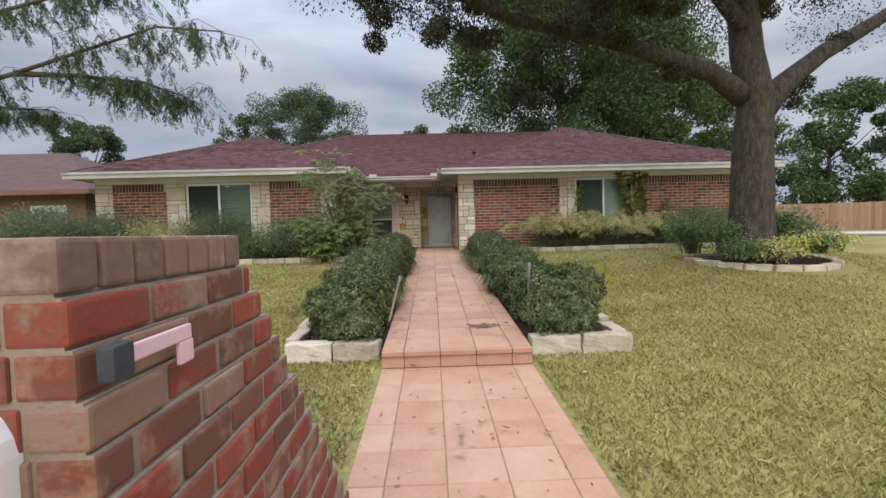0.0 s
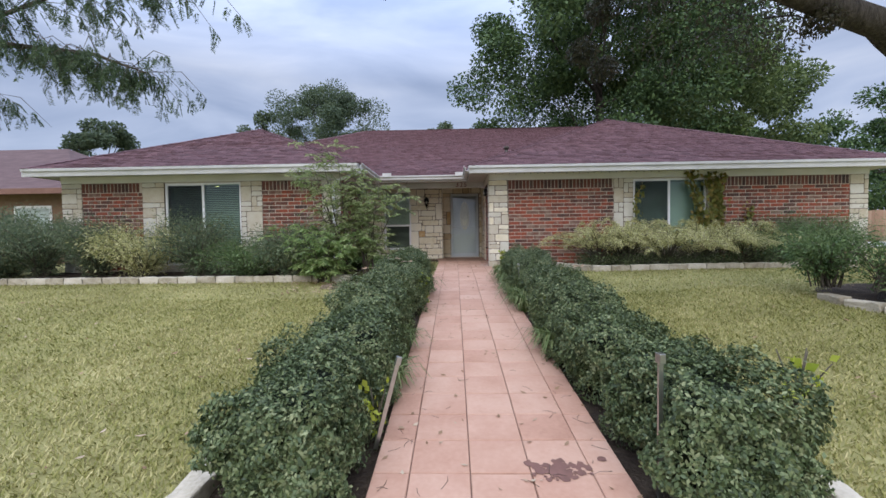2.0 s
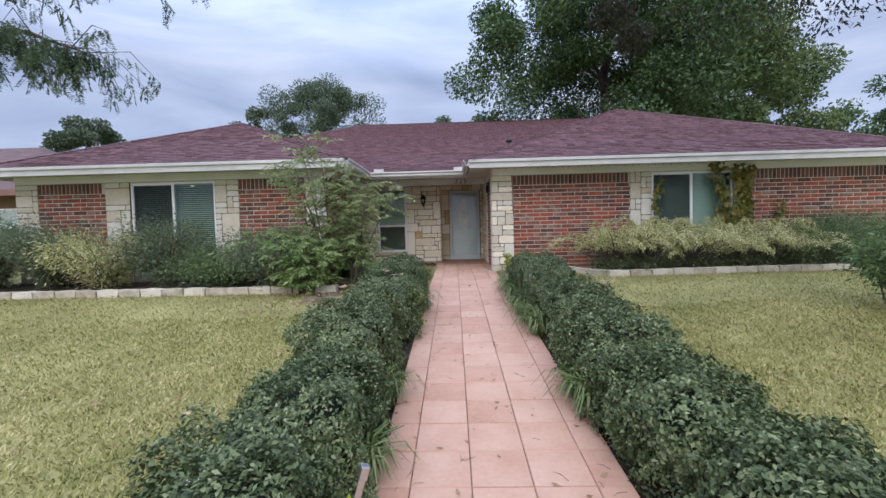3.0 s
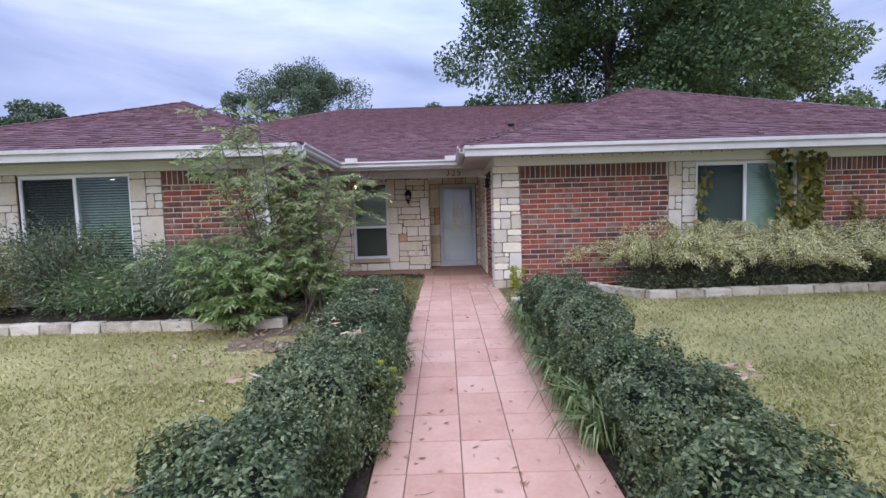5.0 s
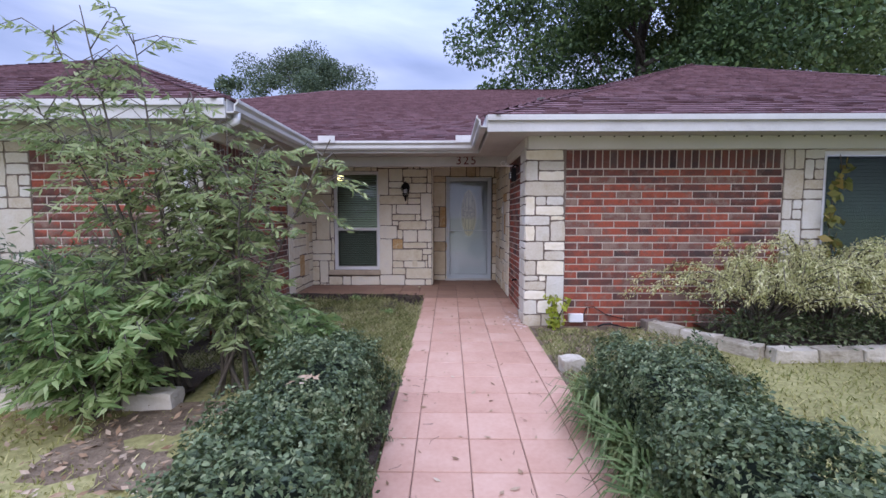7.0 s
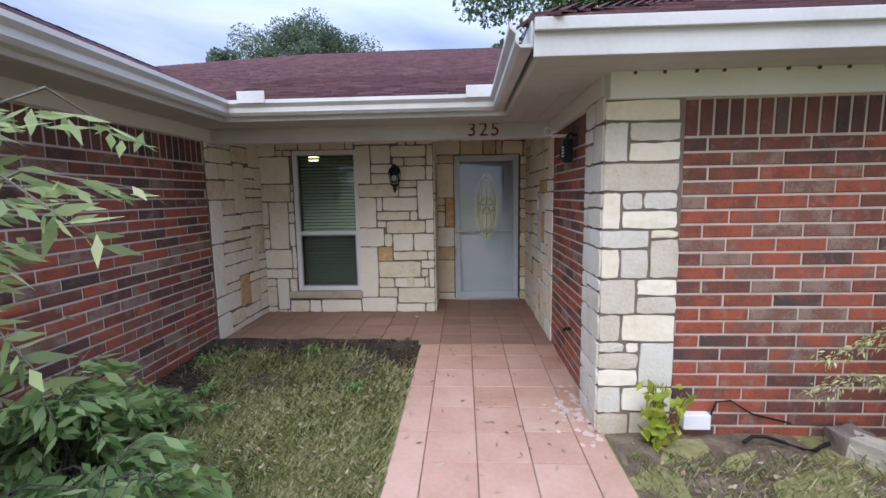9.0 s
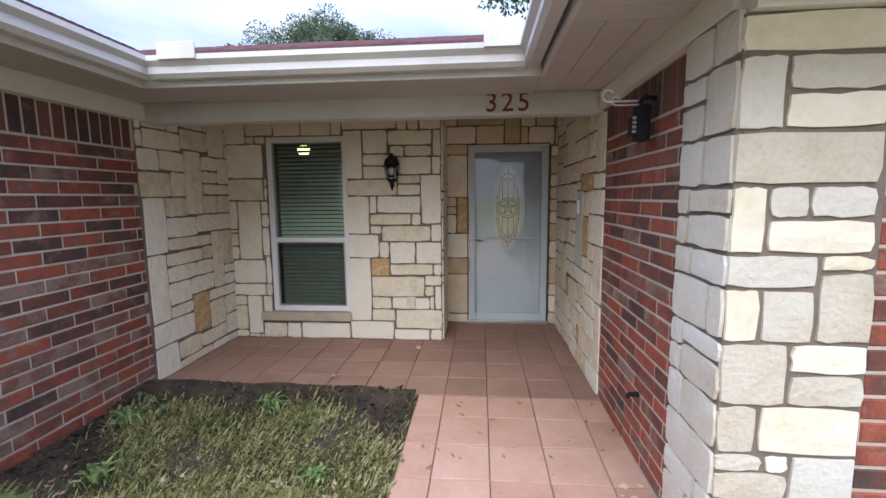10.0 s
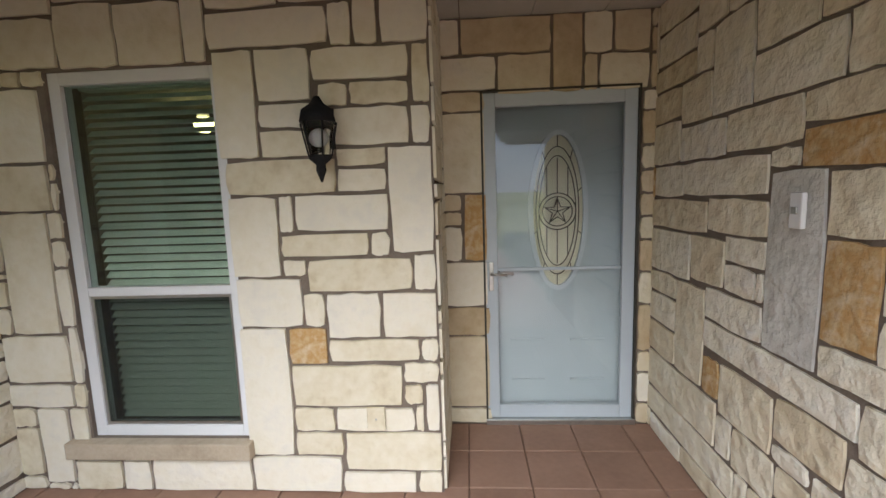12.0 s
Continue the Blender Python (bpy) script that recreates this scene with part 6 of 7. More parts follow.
def front_door():
    x0, x1, z0, z1 = EDOOR
    y = DOOR_Y
    d = tagged(new("door_1"), "pale blue-white entry door with an oval leaded glass behind a storm door", "door", kind="structure")
    part("jamb", boxes((x0, x0 + 0.012, y - 0.02, y + 0.16, z0, z1), (x1 - 0.012, x1, y - 0.02, y + 0.16, z0, z1), (x0 + 0.012, x1 - 0.012, y - 0.02, y + 0.16, z1 - 0.012, z1), bev=0.002), M_CAME, d, "dark painted jamb edge")
    a, b, c, e = x0 + 0.013, x1 - 0.013, z0 + 0.035, z1 - 0.013
    w = 0.075
    part("storm_frame", boxes((a, a + w, y + 0.0, y + 0.035, c, e), (b - w, b, y + 0.0, y + 0.035, c, e), (a + w, b - w, y + 0.0, y + 0.035, e - w * 1.1, e), (a + w, b - w, y + 0.0, y + 0.035, c, c + 0.085), bev=0.005), M_DOOR, d, "pale storm door frame")
    part("storm_rail", boxes((a + w, b - w, y + 0.012, y + 0.03, 1.0, 1.018), bev=0.002), M_DOOR, d)
    p = part("storm_pane", boxes((a + w, b - w, y + 0.018, y + 0.022, c + 0.085, e - w * 1.1)), M_CLEAR, d)
    p.visible_shadow = False
    part("threshold", boxes((x0, x1, y - 0.03, y + 0.2, -0.02, 0.034), bev=0.004), M_STEEL, d)
    hd = part("storm_handle", boxes((a + 0.02, a + 0.05, y - 0.012, y - 0.0005, 0.88, 1.06), bev=0.004), M_STEEL, d, "brushed metal handle plate")
    bm = bmesh.new()
    tube(bm, [(a + 0.035, y - 0.012, 0.99), (a + 0.035, y - 0.05, 0.99), (a + 0.06, y - 0.055, 0.992), (a + 0.13, y - 0.05, 0.985)], 0.008, 8)
    part("lever", bm, M_STEEL, hd)
    ys = y + 0.09
    cx, cz = 0.205, 1.36
    slab = ring_slab(x0 + 0.02, x1 - 0.02, 0.035, z1 - 0.02, cx, cz, 0.155, 0.47, ys)
    part("door_slab", slab, M_SLAB, d, "pale painted steel door slab")
    ring_part("oval_frame", ys - 0.018, 0.018, ellipse(cx, cz, 0.185, 0.5), ellipse(cx, cz, 0.155, 0.47), M_DOOR, d)
    for px in (-0.19, 0.19):
        for zz, hh in ((0.52, 0.0), (0.25, 0.0)):
            part("panel_edge", boxes((cx + px - 0.11, cx + px + 0.11, ys - 0.012, ys + 0.001, zz, zz + 0.014), bev=0.004), M_SLAB, d)
    bm = bmesh.new()
    rim = [bm.verts.new((x, ys + 0.02, z)) for x, z in ellipse(cx, cz, 0.16, 0.475)]
    bm.faces.new(rim)
    og = part("oval_glass", bm, M_OVAL, d, "textured bevelled oval glass, cream as if lit from indoors")
    for s in (0.86, 0.74):
        ring_part("came", ys + 0.008, 0.008, ellipse(cx, cz, 0.158 * s, 0.47 * s), ellipse(cx, cz, 0.158 * s - 0.005, 0.47 * s - 0.005), M_CAME, d)
    ring_part("came", ys + 0.006, 0.008, ellipse(cx, cz, 0.118, 0.118), ellipse(cx, cz, 0.112, 0.112), M_CAME, d)
    ring_part("came", ys + 0.006, 0.008, ellipse(cx, cz, 0.095, 0.095), ellipse(cx, cz, 0.09, 0.09), M_CAME, d)
    star = []
    for k in range(10):
        r = 0.09 if k % 2 == 0 else 0.036
        star.append((cx + r * math.sin(math.pi * k / 5), cz + r * math.cos(math.pi * k / 5)))
    ring_part("star", ys + 0.002, 0.01, star, [(cx + (x - cx) * 0.86, cz + (z - cz) * 0.86) for x, z in star], M_CAME, d, "five-pointed leaded star")
    bm = bmesh.new()
    for k in range(0, 10, 2):
        tube(bm, [(cx, ys + 0.006, cz), (star[k][0], ys + 0.006, star[k][1])], 0.0025, 5)
    for dx in (-0.065, 0.0, 0.065):
        hz = 0.33 * math.sqrt(max(0.0, 1 - (dx / 0.117) ** 2))
        for s in (-1, 1):
            z0s = math.sqrt(max(0.0, 0.118 ** 2 - dx * dx))
            tube(bm, [(cx + dx, ys + 0.012, cz + s * z0s), (cx + dx, ys + 0.012, cz + s * hz)], 0.0028, 5)
    for k in range(10):
        an = 2 * math.pi * (k + 0.5) / 10
        tube(bm, [(cx + 0.136 * math.cos(an), ys + 0.012, cz + 0.404 * math.sin(an)), (cx + 0.158 * math.cos(an), ys + 0.012, cz + 0.47 * math.sin(an))], 0.0028, 5)
    part("came_lines", bm, M_CAME, d)["kind"] = "stuff"
    kb = bmesh.new()
    tube(kb, [(x0 + 0.1, ys, 0.98), (x0 + 0.1, ys - 0.05, 0.98), (x0 + 0.13, ys - 0.055, 0.985), (x0 + 0.19, ys - 0.05, 0.975)], 0.009, 8)
    part("door_lever", kb, M_STEEL, d)


def ring_slab(x0, x1, z0, z1, cx, cz, a, b, y):
    """A door slab with an oval hole through it."""
    bm = bmesh.new()
    n = 40
    el = ellipse(cx, cz, a, b, n)
    out = []
    for k in range(n):
        dx, dz = math.cos(2 * math.pi * k / n), math.sin(2 * math.pi * k / n)
        s = min((x1 - cx) / dx if dx > 1e-6 else (x0 - cx) / dx if dx < -1e-6 else 1e9, (z1 - cz) / dz if dz > 1e-6 else (z0 - cz) / dz if dz < -1e-6 else 1e9)
        out.append((cx + dx * s, cz + dz * s))
    for yy in (y, y + 0.04):
        o = [bm.verts.new((x, yy, z)) for x, z in out]
        i = [bm.verts.new((x, yy, z)) for x, z in el]
        for k in range(n):
            j = (k + 1) % n
            bm.faces.new((o[k], o[j], i[j], i[k]))
        for xx, zz in ((x0, z0), (x1, z0), (x1, z1), (x0, z1)):
            c = bm.verts.new((xx, yy, zz))
            near = sorted(range(n), key=lambda k: (out[k][0] - xx) ** 2 + (out[k][1] - zz) ** 2)
            k = near[0]
            side = [q for q in near[1:4] if (q - k) % n in (1, n - 1) and abs(out[q][0] - out[k][0]) > 1e-5 and abs(out[q][1] - out[k][1]) > 1e-5]
            if side:
                bm.faces.new((o[k], c, o[side[0]]))
    return bm


front_door()


# ---- house fittings ----
def house_numbers():
    for i, ch in enumerate("325"):
        cu = bpy.data.curves.new("number", "FONT")
        cu.body = ch
        cu.size = 0.19
        cu.extrude = 0.006
        cu.align_x = "CENTER"
        tmp = new("number_source", cu)
        dg = bpy.context.evaluated_depsgraph_get()
        me = bpy.data.meshes.new_from_object(tmp.evaluated_get(dg))
        bpy.data.objects.remove(tmp)
        me.materials.clear()
        me.materials.append(M_NUM)
        ob = new("house_number", me)
        ob.matrix_basis = pose(-0.04 + 0.115 * i, 14.412, 2.105, 90, 0, 0)
        tagged(ob, "dark red house number %s on the white beam" % ch, "house number", "house numbers")


house_numbers()


def wall_lantern(x, y, z):
    t = thing("wall_lantern", "black carriage wall lantern with clear glass on the stone", "wall lamp", (x, y, z))
    part("back_plate", boxes((-0.035, 0.035, -0.012, 0.0, 0.12, 0.3), bev=0.004), M_BLACK, t)
    bm = bmesh.new()
    tube(bm, [(0, -0.01, 0.26), (0, -0.06, 0.31), (0, -0.11, 0.29), (0, -0.11, 0.26)], 0.009, 8)
    part("arm", bm, M_BLACK, t)
    bm = bmesh.new()
    tube(bm, [(0, -0.11, 0.33), (0, -0.11, 0.3), (0, -0.11, 0.27), (0, -0.11, 0.22)], [0.012, 0.03, 0.07, 0.082], 6)
    part("cap", bm, M_BLACK, t)
    bm = bmesh.new()
    tube(bm, [(0, -0.11, 0.22), (0, -0.11, 0.08)], [0.072, 0.045], 6, caps=False)
    part("glass", bm, M_CLEAR, t)
    for k in range(6):
        bm = bmesh.new()
        a = 2 * math.pi * k / 6
        tube(bm, [(0.075 * math.cos(a), -0.11 + 0.075 * math.sin(a), 0.22), (0.048 * math.cos(a), -0.11 + 0.048 * math.sin(a), 0.08)], 0.004, 5)
        part("cage_bar", bm, M_BLACK, t)
    bm = bmesh.new()
    tube(bm, [(0, -0.11, 0.085), (0, -0.11, 0.07), (0, -0.11, 0.045), (0, -0.11, 0.02), (0, -0.11, -0.03)], [0.05, 0.048, 0.02, 0.022, 0.004], 8)
    part("finial", bm, M_BLACK, t)
    bm = bmesh.new()
    bmesh.ops.create_uvsphere(bm, u_segments=12, v_segments=8, radius=0.028)
    for v in bm.verts:
        v.co = Vector((v.co.x, v.co.y - 0.11, v.co.z * 1.4 + 0.16))
    part("bulb", bm, M_WHITE, t)
    return t


wall_lantern(-0.985, WIN_Y - 0.02, 1.59).scale = (1.05, 1.05, 1.0)


def wall_camera():
    t = thing("security_camera", "black security camera hung on the brick wall", "camera", (RW_X - 0.006, 13.48, 1.85))
    part("housing", boxes((-0.1, -0.03, -0.04, 0.04, -0.09, 0.09), bev=0.018), M_BLACK, t)
    part("head", boxes((-0.125, -0.1, -0.035, 0.03, -0.06, 0.03), bev=0.008), M_BLACK, t)
    for k in range(4):
        part("fin", boxes((-0.122, -0.103, -0.04, -0.0355, -0.05 + 0.022 * k, -0.036 + 0.022 * k), bev=0.001), M_STEEL, t)
    bm = bmesh.new()
    tube(bm, [(0, 0, 0.12), (-0.05, 0, 0.13), (-0.08, 0, 0.1)], 0.012, 8)
    part("bracket", bm, M_BLACK, t)
    h = thing("wall_hook", "white curled plant hook on the brick beside the beam", "hook", (RW_X, 13.62, 1.99))
    for name, y, reach, rad in (("rod", 0.0, 0.2, 0.03), ("rod", 0.1, 0.13, 0.022)):
        bm = bmesh.new()
        arc = [(-reach + rad * math.sin(q), y, rad - rad * math.cos(q)) for q in [-0.3 * k for k in range(15)]]
        tube(bm, [(0.0, y, 0.0), (-reach * 0.5, y, 0.0)] + arc, 0.0055, 8)
        part(name, bm, M_WHITE, h)


def beam_clips():
    """Small dark clips left along the top of the beam."""
    me = mesh_of("clip", boxes((-0.007, 0.007, -0.006, 0.0, -0.012, 0.004), bev=0.001), M_CAME)
    t = thing("clip_row", "row of small dark clips along the porch beam", "clips", (0, 14.411, 2.305))
    for k in range(12):
        ob = new("clip", me)
        ob.parent = t
        ob.matrix_basis = pose(-1.75 + 0.2 * k + random.uniform(-0.05, 0.05), 0, 0, 0, random.uniform(-15, 15), 0)


beam_clips()


def frieze_clips():
    me = mesh_of("clip", boxes((-0.008, 0.008, -0.012, 0.0, -0.012, 0.004), bev=0.001), M_CAME)
    t = thing("clip_row", "row of small dark clips along the cream frieze board", "clips", (0, RW_Y - 0.046, SOF - 0.02))
    for k in range(24):
        ob = new("clip", me)
        ob.parent = t
        ob.matrix_basis = pose(0.9 + 0.17 * k + random.uniform(-0.03, 0.03), 0, 0, 0, random.uniform(-20, 20), 0)


frieze_clips()
wall_camera()


def pier_clutter():
    """A black hose and stones at the foot of the brick wall."""
    h = thing("garden_hose", "black garden hose lying along the brick wall", "hose", (1.55, RW_Y - 0.12, 0.0))
    bm = bmesh.new()
    pts = [(0.02 + 0.075 * k, 0.05 * math.sin(k * 1.1) - 0.04 - 0.004 * k, float(lawn_z(1.6 + 0.075 * k, 12.55)) + 0.045 + 0.02 * math.sin(k * 0.8)) for k in range(13)]
    tube(bm, pts, 0.011, 8)
    part("hose", bm, M_BLACK, h)
    block("garden_rock", 2.2, RW_Y - 0.14, float(lawn_z(2.2, 12.55)) - 0.03, 0.22, 0.13, 0.15, 12, M_MORTAR_D, 71, "rough dark grey rock leaning at the brick wall", "", "rock")


pier_clutter()


def small_fittings():
    b = thing("doorbell", "small white doorbell button on the grey stone", "doorbell", (RW_X - 0.024, 15.03, 1.4))
    part("plate", boxes((-0.018, 0, -0.028, 0.028, -0.06, 0.06), bev=0.005), M_WHITE, b)
    part("button", boxes((-0.024, -0.018, -0.012, 0.012, -0.012, 0.012), bev=0.002), M_STEEL, b)
    o = thing("outlet_cover", "cream weatherproof outlet cover low on the stone wall", "outlet", (-0.83, WIN_Y - 0.024, 0.41))
    part("cover", boxes((-0.045, 0.045, -0.012, 0.0, -0.06, 0.06), bev=0.004), M_STONE, o)
    part("screw", boxes((-0.004, 0.004, -0.015, -0.012, -0.004, 0.004)), M_STEEL, o)
    h = thing("hose_tap", "small dark tap pipe in the brick wall", "tap", (RW_X - 0.006, 13.53, 0.4))
    bm = bmesh.new()
    tube(bm, [(0, 0, 0), (-0.05, 0, 0), (-0.06, 0, -0.02)], [0.016, 0.014, 0.012], 8)
    part("pipe", bm, M_BLACK, h)
    u = thing("cable_box", "white plastic cable box low on the brick wall", "box", (1.34, RW_Y - 0.006, 0.06))
    part("body", boxes((-0.085, 0.085, -0.06, 0.0, -0.05, 0.05), bev=0.008), M_WHITE, u)
    bm = bmesh.new()
    tube(bm, [(0.085, -0.03, 0.0), (0.13, -0.02, 0.12), (0.22, -0.02, 0.13), (0.36, -0.02, 0.04), (0.6, -0.02, -0.02)], 0.006, 6)
    part("cable", bm, M_BLACK, u)
    v = thing("roof_vent_pipe", "dark vent pipe standing on the shingles", "vent pipe", (1.53, 15.8, EAVE + (15.8 - MY0) * MSL - 0.03))
    bm = bmesh.new()
    tube(bm, [(0, 0, 0), (0, 0, 0.42)], 0.05, 12)
    part("pipe", bm, M_CAME, v)
    bm = bmesh.new()
    tube(bm, [(0, 0, 0.38), (0, 0, 0.46)], [0.085, 0.08], 12)
    part("cap", bm, M_CAME, v)
    s = setting("window_sill", boxes((-2.45, -1.47, WIN_Y - 0.06, WIN_Y + 0.02, 0.2, 0.288), bev=0.008), M_SILL, "grey-tan stone window sill", "sill")
    for nm, x, y, z in (("porch room", -2.65, 17.3, 2.2), ("front room", -6.35, 13.3, 2.2)):
        c = thing("ceiling_lamp", "lit ceiling lamp seen through the blind of the " + nm, "ceiling lamp", (x, y, z), "room lamps")
        bm = bmesh.new()
        tube(bm, [(0, 0, -0.1), (0, 0, -0.06), (0, 0, 0.0)], [0.04, 0.075, 0.085], 16)
        part("shade", bm, glow("lamp_glow", (1.0, 0.8, 0.35), 3.5), c)
        bm = bmesh.new()
        tube(bm, [(0, 0, 0.0), (0, 0, 0.08)], 0.05, 12)
        part("mount", bm, M_WHITE, c)


small_fittings()


# ---- neighbours, fence, street ----
def neighbour():
    t = thing("neighbour_house", "low brick house with a faded maroon hip roof", "house", (0, 0, 0))
    part("wall", boxes((-30, -12.9, 16.2, 24, -0.2, 2.3)), M_YBRICK, t, "blond brick wall")
    bm = bmesh.new()
    x0, x1, y0, y1, e = -30.6, -12.3, 15.6, 24.6, 2.4
    co = [(x0, y0, e), (x1, y0, e), (x1, y1, e), (x0, y1, e), (x0 + 4.2, (y0 + y1) / 2, e + 2.2), (x1 - 4.2, (y0 + y1) / 2, e + 2.2)]
    up = [bm.verts.new(c) for c in co]
    for q in ((0, 1, 5, 4), (1, 2, 5), (2, 3, 4, 5), (3, 0, 4), (0, 1, 2, 3)):
        bm.faces.new([up[i] for i in q])
    part("roof", bm, M_SHINGLE_FADED, t, "faded maroon shingle roof")
    part("fascia", boxes((x0, x1 + 0.02, y0 - 0.03, y0, e - 0.16, e + 0.02), (x1, x1 + 0.03, y0, y1, e - 0.16, e + 0.02), bev=0.004), M_BROWNTRIM, t, "brown painted fascia")
    w = part("window", boxes((-14.9, -13.6, 16.17, 16.22, 0.7, 1.9), bev=0.004), M_WHITE, t)
    part("pane", boxes((-14.82, -13.68, 16.16, 16.175, 0.78, 1.82)), M_GLASS, w)


M_SHINGLE_FADED = mat("shingle_faded", [(0.07, 0.042, 0.042), (0.1, 0.062, 0.06), (0.135, 0.088, 0.085)], rough=0.95, scale=2, fine=60, bump=0.4, stretch=(1, 1, 4))
M_BROWNTRIM = mat("brown_trim", [(0.14, 0.07, 0.05), (0.22, 0.12, 0.09)], rough=0.7, scale=4, fine=40, bump=0.1)
neighbour()


def fence():
    t = thing("wooden_fence", "weathered brown cedar privacy fence across the street", "fence", (0, 0, 0))
    p, q = Vector((23.5, 29.0, 0)), Vector((40.0, 25.0, 0))
    d = q - p
    n = 84
    me = mesh_of("board", boxes((-d.length / n / 2 + 0.003, d.length / n / 2 - 0.003, -0.01, 0.01, 0, 1.85), bev=0.003), M_FENCE)
    yaw = math.degrees(math.atan2(d.y, d.x))
    for i in range(n):
        c = p + d * ((i + 0.5) / n)
        ob = new("board", me)
        ob.parent = t
        ob.matrix_basis = pose(c.x, c.y, -0.02 + random.uniform(-0.02, 0.02), 0, 0, yaw)
    for z in (0.35, 1.5):
        bm = bmesh.new()
        box(bm, 0, d.length, 0.012, 0.05, z, z + 0.09)
        ob = part("rail", bm, M_FENCE, t)
        ob.matrix_basis = pose(p.x, p.y, 0, 0, 0, yaw)


fence()


def strip(name, x0, x1, y0, y1, lift, material, label, cat):
    bm = bmesh.new()
    ys = np.linspace(y0, y1, 40)
    rows = [[bm.verts.new((x, y, float(lawn_z(x, y)) + lift)) for x in (x0, x1)] for y in ys]
    for a, b in zip(rows, rows[1:]):
        bm.faces.new((a[0], a[1], b[1], b[0]))
    return setting(name, bm, material, label, cat)


strip("road", 17.0, 24.5, -40, 90, 0.012, M_CONCRETE, "pale concrete side street beside the lawn", "road")
setting("kerb", boxes((16.8, 17.0, -30, 90, -0.3, 0.06), bev=0.02), M_CONCRETE, "concrete kerb along the side street", "kerb")


# ---- litter ----
def scatter_leaves(name, n, xr, yr, zf, size, material, seed, label, count_as="leaf litter"):
    g = np.random.default_rng(seed)
    x, y = g.uniform(*xr, n), g.uniform(*yr, n)
    z = np.array([zf(a, b) for a, b in zip(x, y)])
    c = np.stack([x, y, z + 0.006], 1)
    ax = np.stack([g.normal(size=n), g.normal(size=n), g.normal(0, 0.15, n)], 1)
    a = unit(ax)
    b = unit(np.cross(a, np.array([0, 0, 1.0]) + g.normal(0, 0.25, (n, 3))))
    L = size * g.uniform(0.5, 1.4, (n, 1))
    v = np.stack([c - a * L / 2, c + b * L * 0.22, c + a * L / 2 + np.array([0, 0, 0.006]), c - b * L * 0.22], 1)
    return tagged(quads(name, v, 4, material), label, count_as, kind="stuff")


scatter_leaves("leaf_litter", 330, (-0.6, 0.78), (3.7, 14.2), lambda x, y: walk_z(y), 0.045, M_DRY, 401, "small dry leaves scattered on the tiled walk")
scatter_leaves("leaf_litter", 160, (-0.6, 0.78), (0.0, 3.6), lambda x, y: walk_z(y) - 0.153, 0.035, M_DRY, 402, "small dry leaves scattered on the lower walk")
scatter_leaves("leaf_litter", 500, (-2.7, -0.6), (11.2, 14.2), lambda x, y: float(lawn_z(x, y)) + 0.03, 0.05, M_DRY, 403, "dry brown leaves on the soil by the porch")
def soil_crumbs():
    """Clods and bits of bark over the bare soil by the porch."""
    g = np.random.default_rng(12)
    n = 2600
    x, y = g.uniform(-2.74, -0.62, n), 14.26 - np.abs(g.normal(0, 0.55, n))
    k = g.random(n) < 0.35
    x[k], y[k] = -2.74 + np.abs(g.normal(0, 0.25, k.sum())), g.uniform(12.2, 14.2, k.sum())
    zz = np.array([float(lawn_z(p, q)) + max(0.0, entry_rise(p, q)) for p, q in zip(x, y)])
    c = np.stack([x, y, zz + 0.004], 1)
    s = g.uniform(0.006, 0.022, (n, 1, 1))
    tri = g.normal(size=(n, 4, 3)) * np.array([1, 1, 0.5])
    v = (c[:, None, :] + tri * s)
    f = v[:, [0, 1, 2, 0, 1, 3, 0, 2, 3, 1, 2, 3]].reshape(n * 4, 3, 3)
    tagged(quads("soil_crumbs", f, 3, M_SOIL), "dark crumbs of soil and bark by the porch", "soil", kind="stuff")


soil_crumbs()
scatter_leaves("leaf_litter", 260, (0.8, 2.4), (11.0, 12.6), lambda x, y: float(lawn_z(x, y)) + 0.03, 0.05, M_DRY, 405, "dry brown leaves on the soil by the pier")
scatter_leaves("leaf_litter", 380, (-3.3, -1.6), (9.2, 10.6), lambda x, y: float(lawn_z(x, y)) + 0.035, 0.055, M_DRY, 406, "dry brown leaves under the tall shrub")
scatter_leaves("leaf_litter", 700, (-9, 9), (2, 10.5), lambda x, y: float(lawn_z(x, y)) + 0.03, 0.06, M_DRY, 404, "dry leaves scattered on the lawn")


for i, (x, y, z) in enumerate(((-1.0, 8.3, 0.36), (-1.05, 8.45, 0.37), (-0.8, 8.1, 0.33), (1.3, 7.25, 0.3), (1.38, 7.35, 0.3), (-1.2, 7.4, 0.3), (-0.9, 9.6, 0.4))):
    scatter_leaves("dry_leaf", 8, (x - 0.08, x + 0.08), (y - 0.08, y + 0.08), lambda a, b, z=z: z + 0.06, 0.07, M_DRY, 420 + i, "curled pale brown leaves caught on the hedge top")


def stain(name, x, y, rx, ry, n, size, material, seed, label):
    """Irregular thin flecks on the tiles."""
    g = np.random.default_rng(seed)
    k = 9
    v = np.zeros((n, k, 3))
    for i in range(n):
        cx, cy = x + g.normal(0, rx), y + g.normal(0, ry)
        cx = min(max(cx, -0.55), 0.72)
        s = size * g.uniform(0.3, 1.3)
        for j in range(k):
            a = 2 * math.pi * j / k
            r = s * g.uniform(0.55, 1.15)
            px, py = cx + r * math.cos(a), cy + r * math.sin(a)
            v[i, j] = (px, py, walk_z(py) + 0.0028 + 0.00002 * i)
    return tagged(quads(name, v, k, material), label, "stain", kind="stuff")


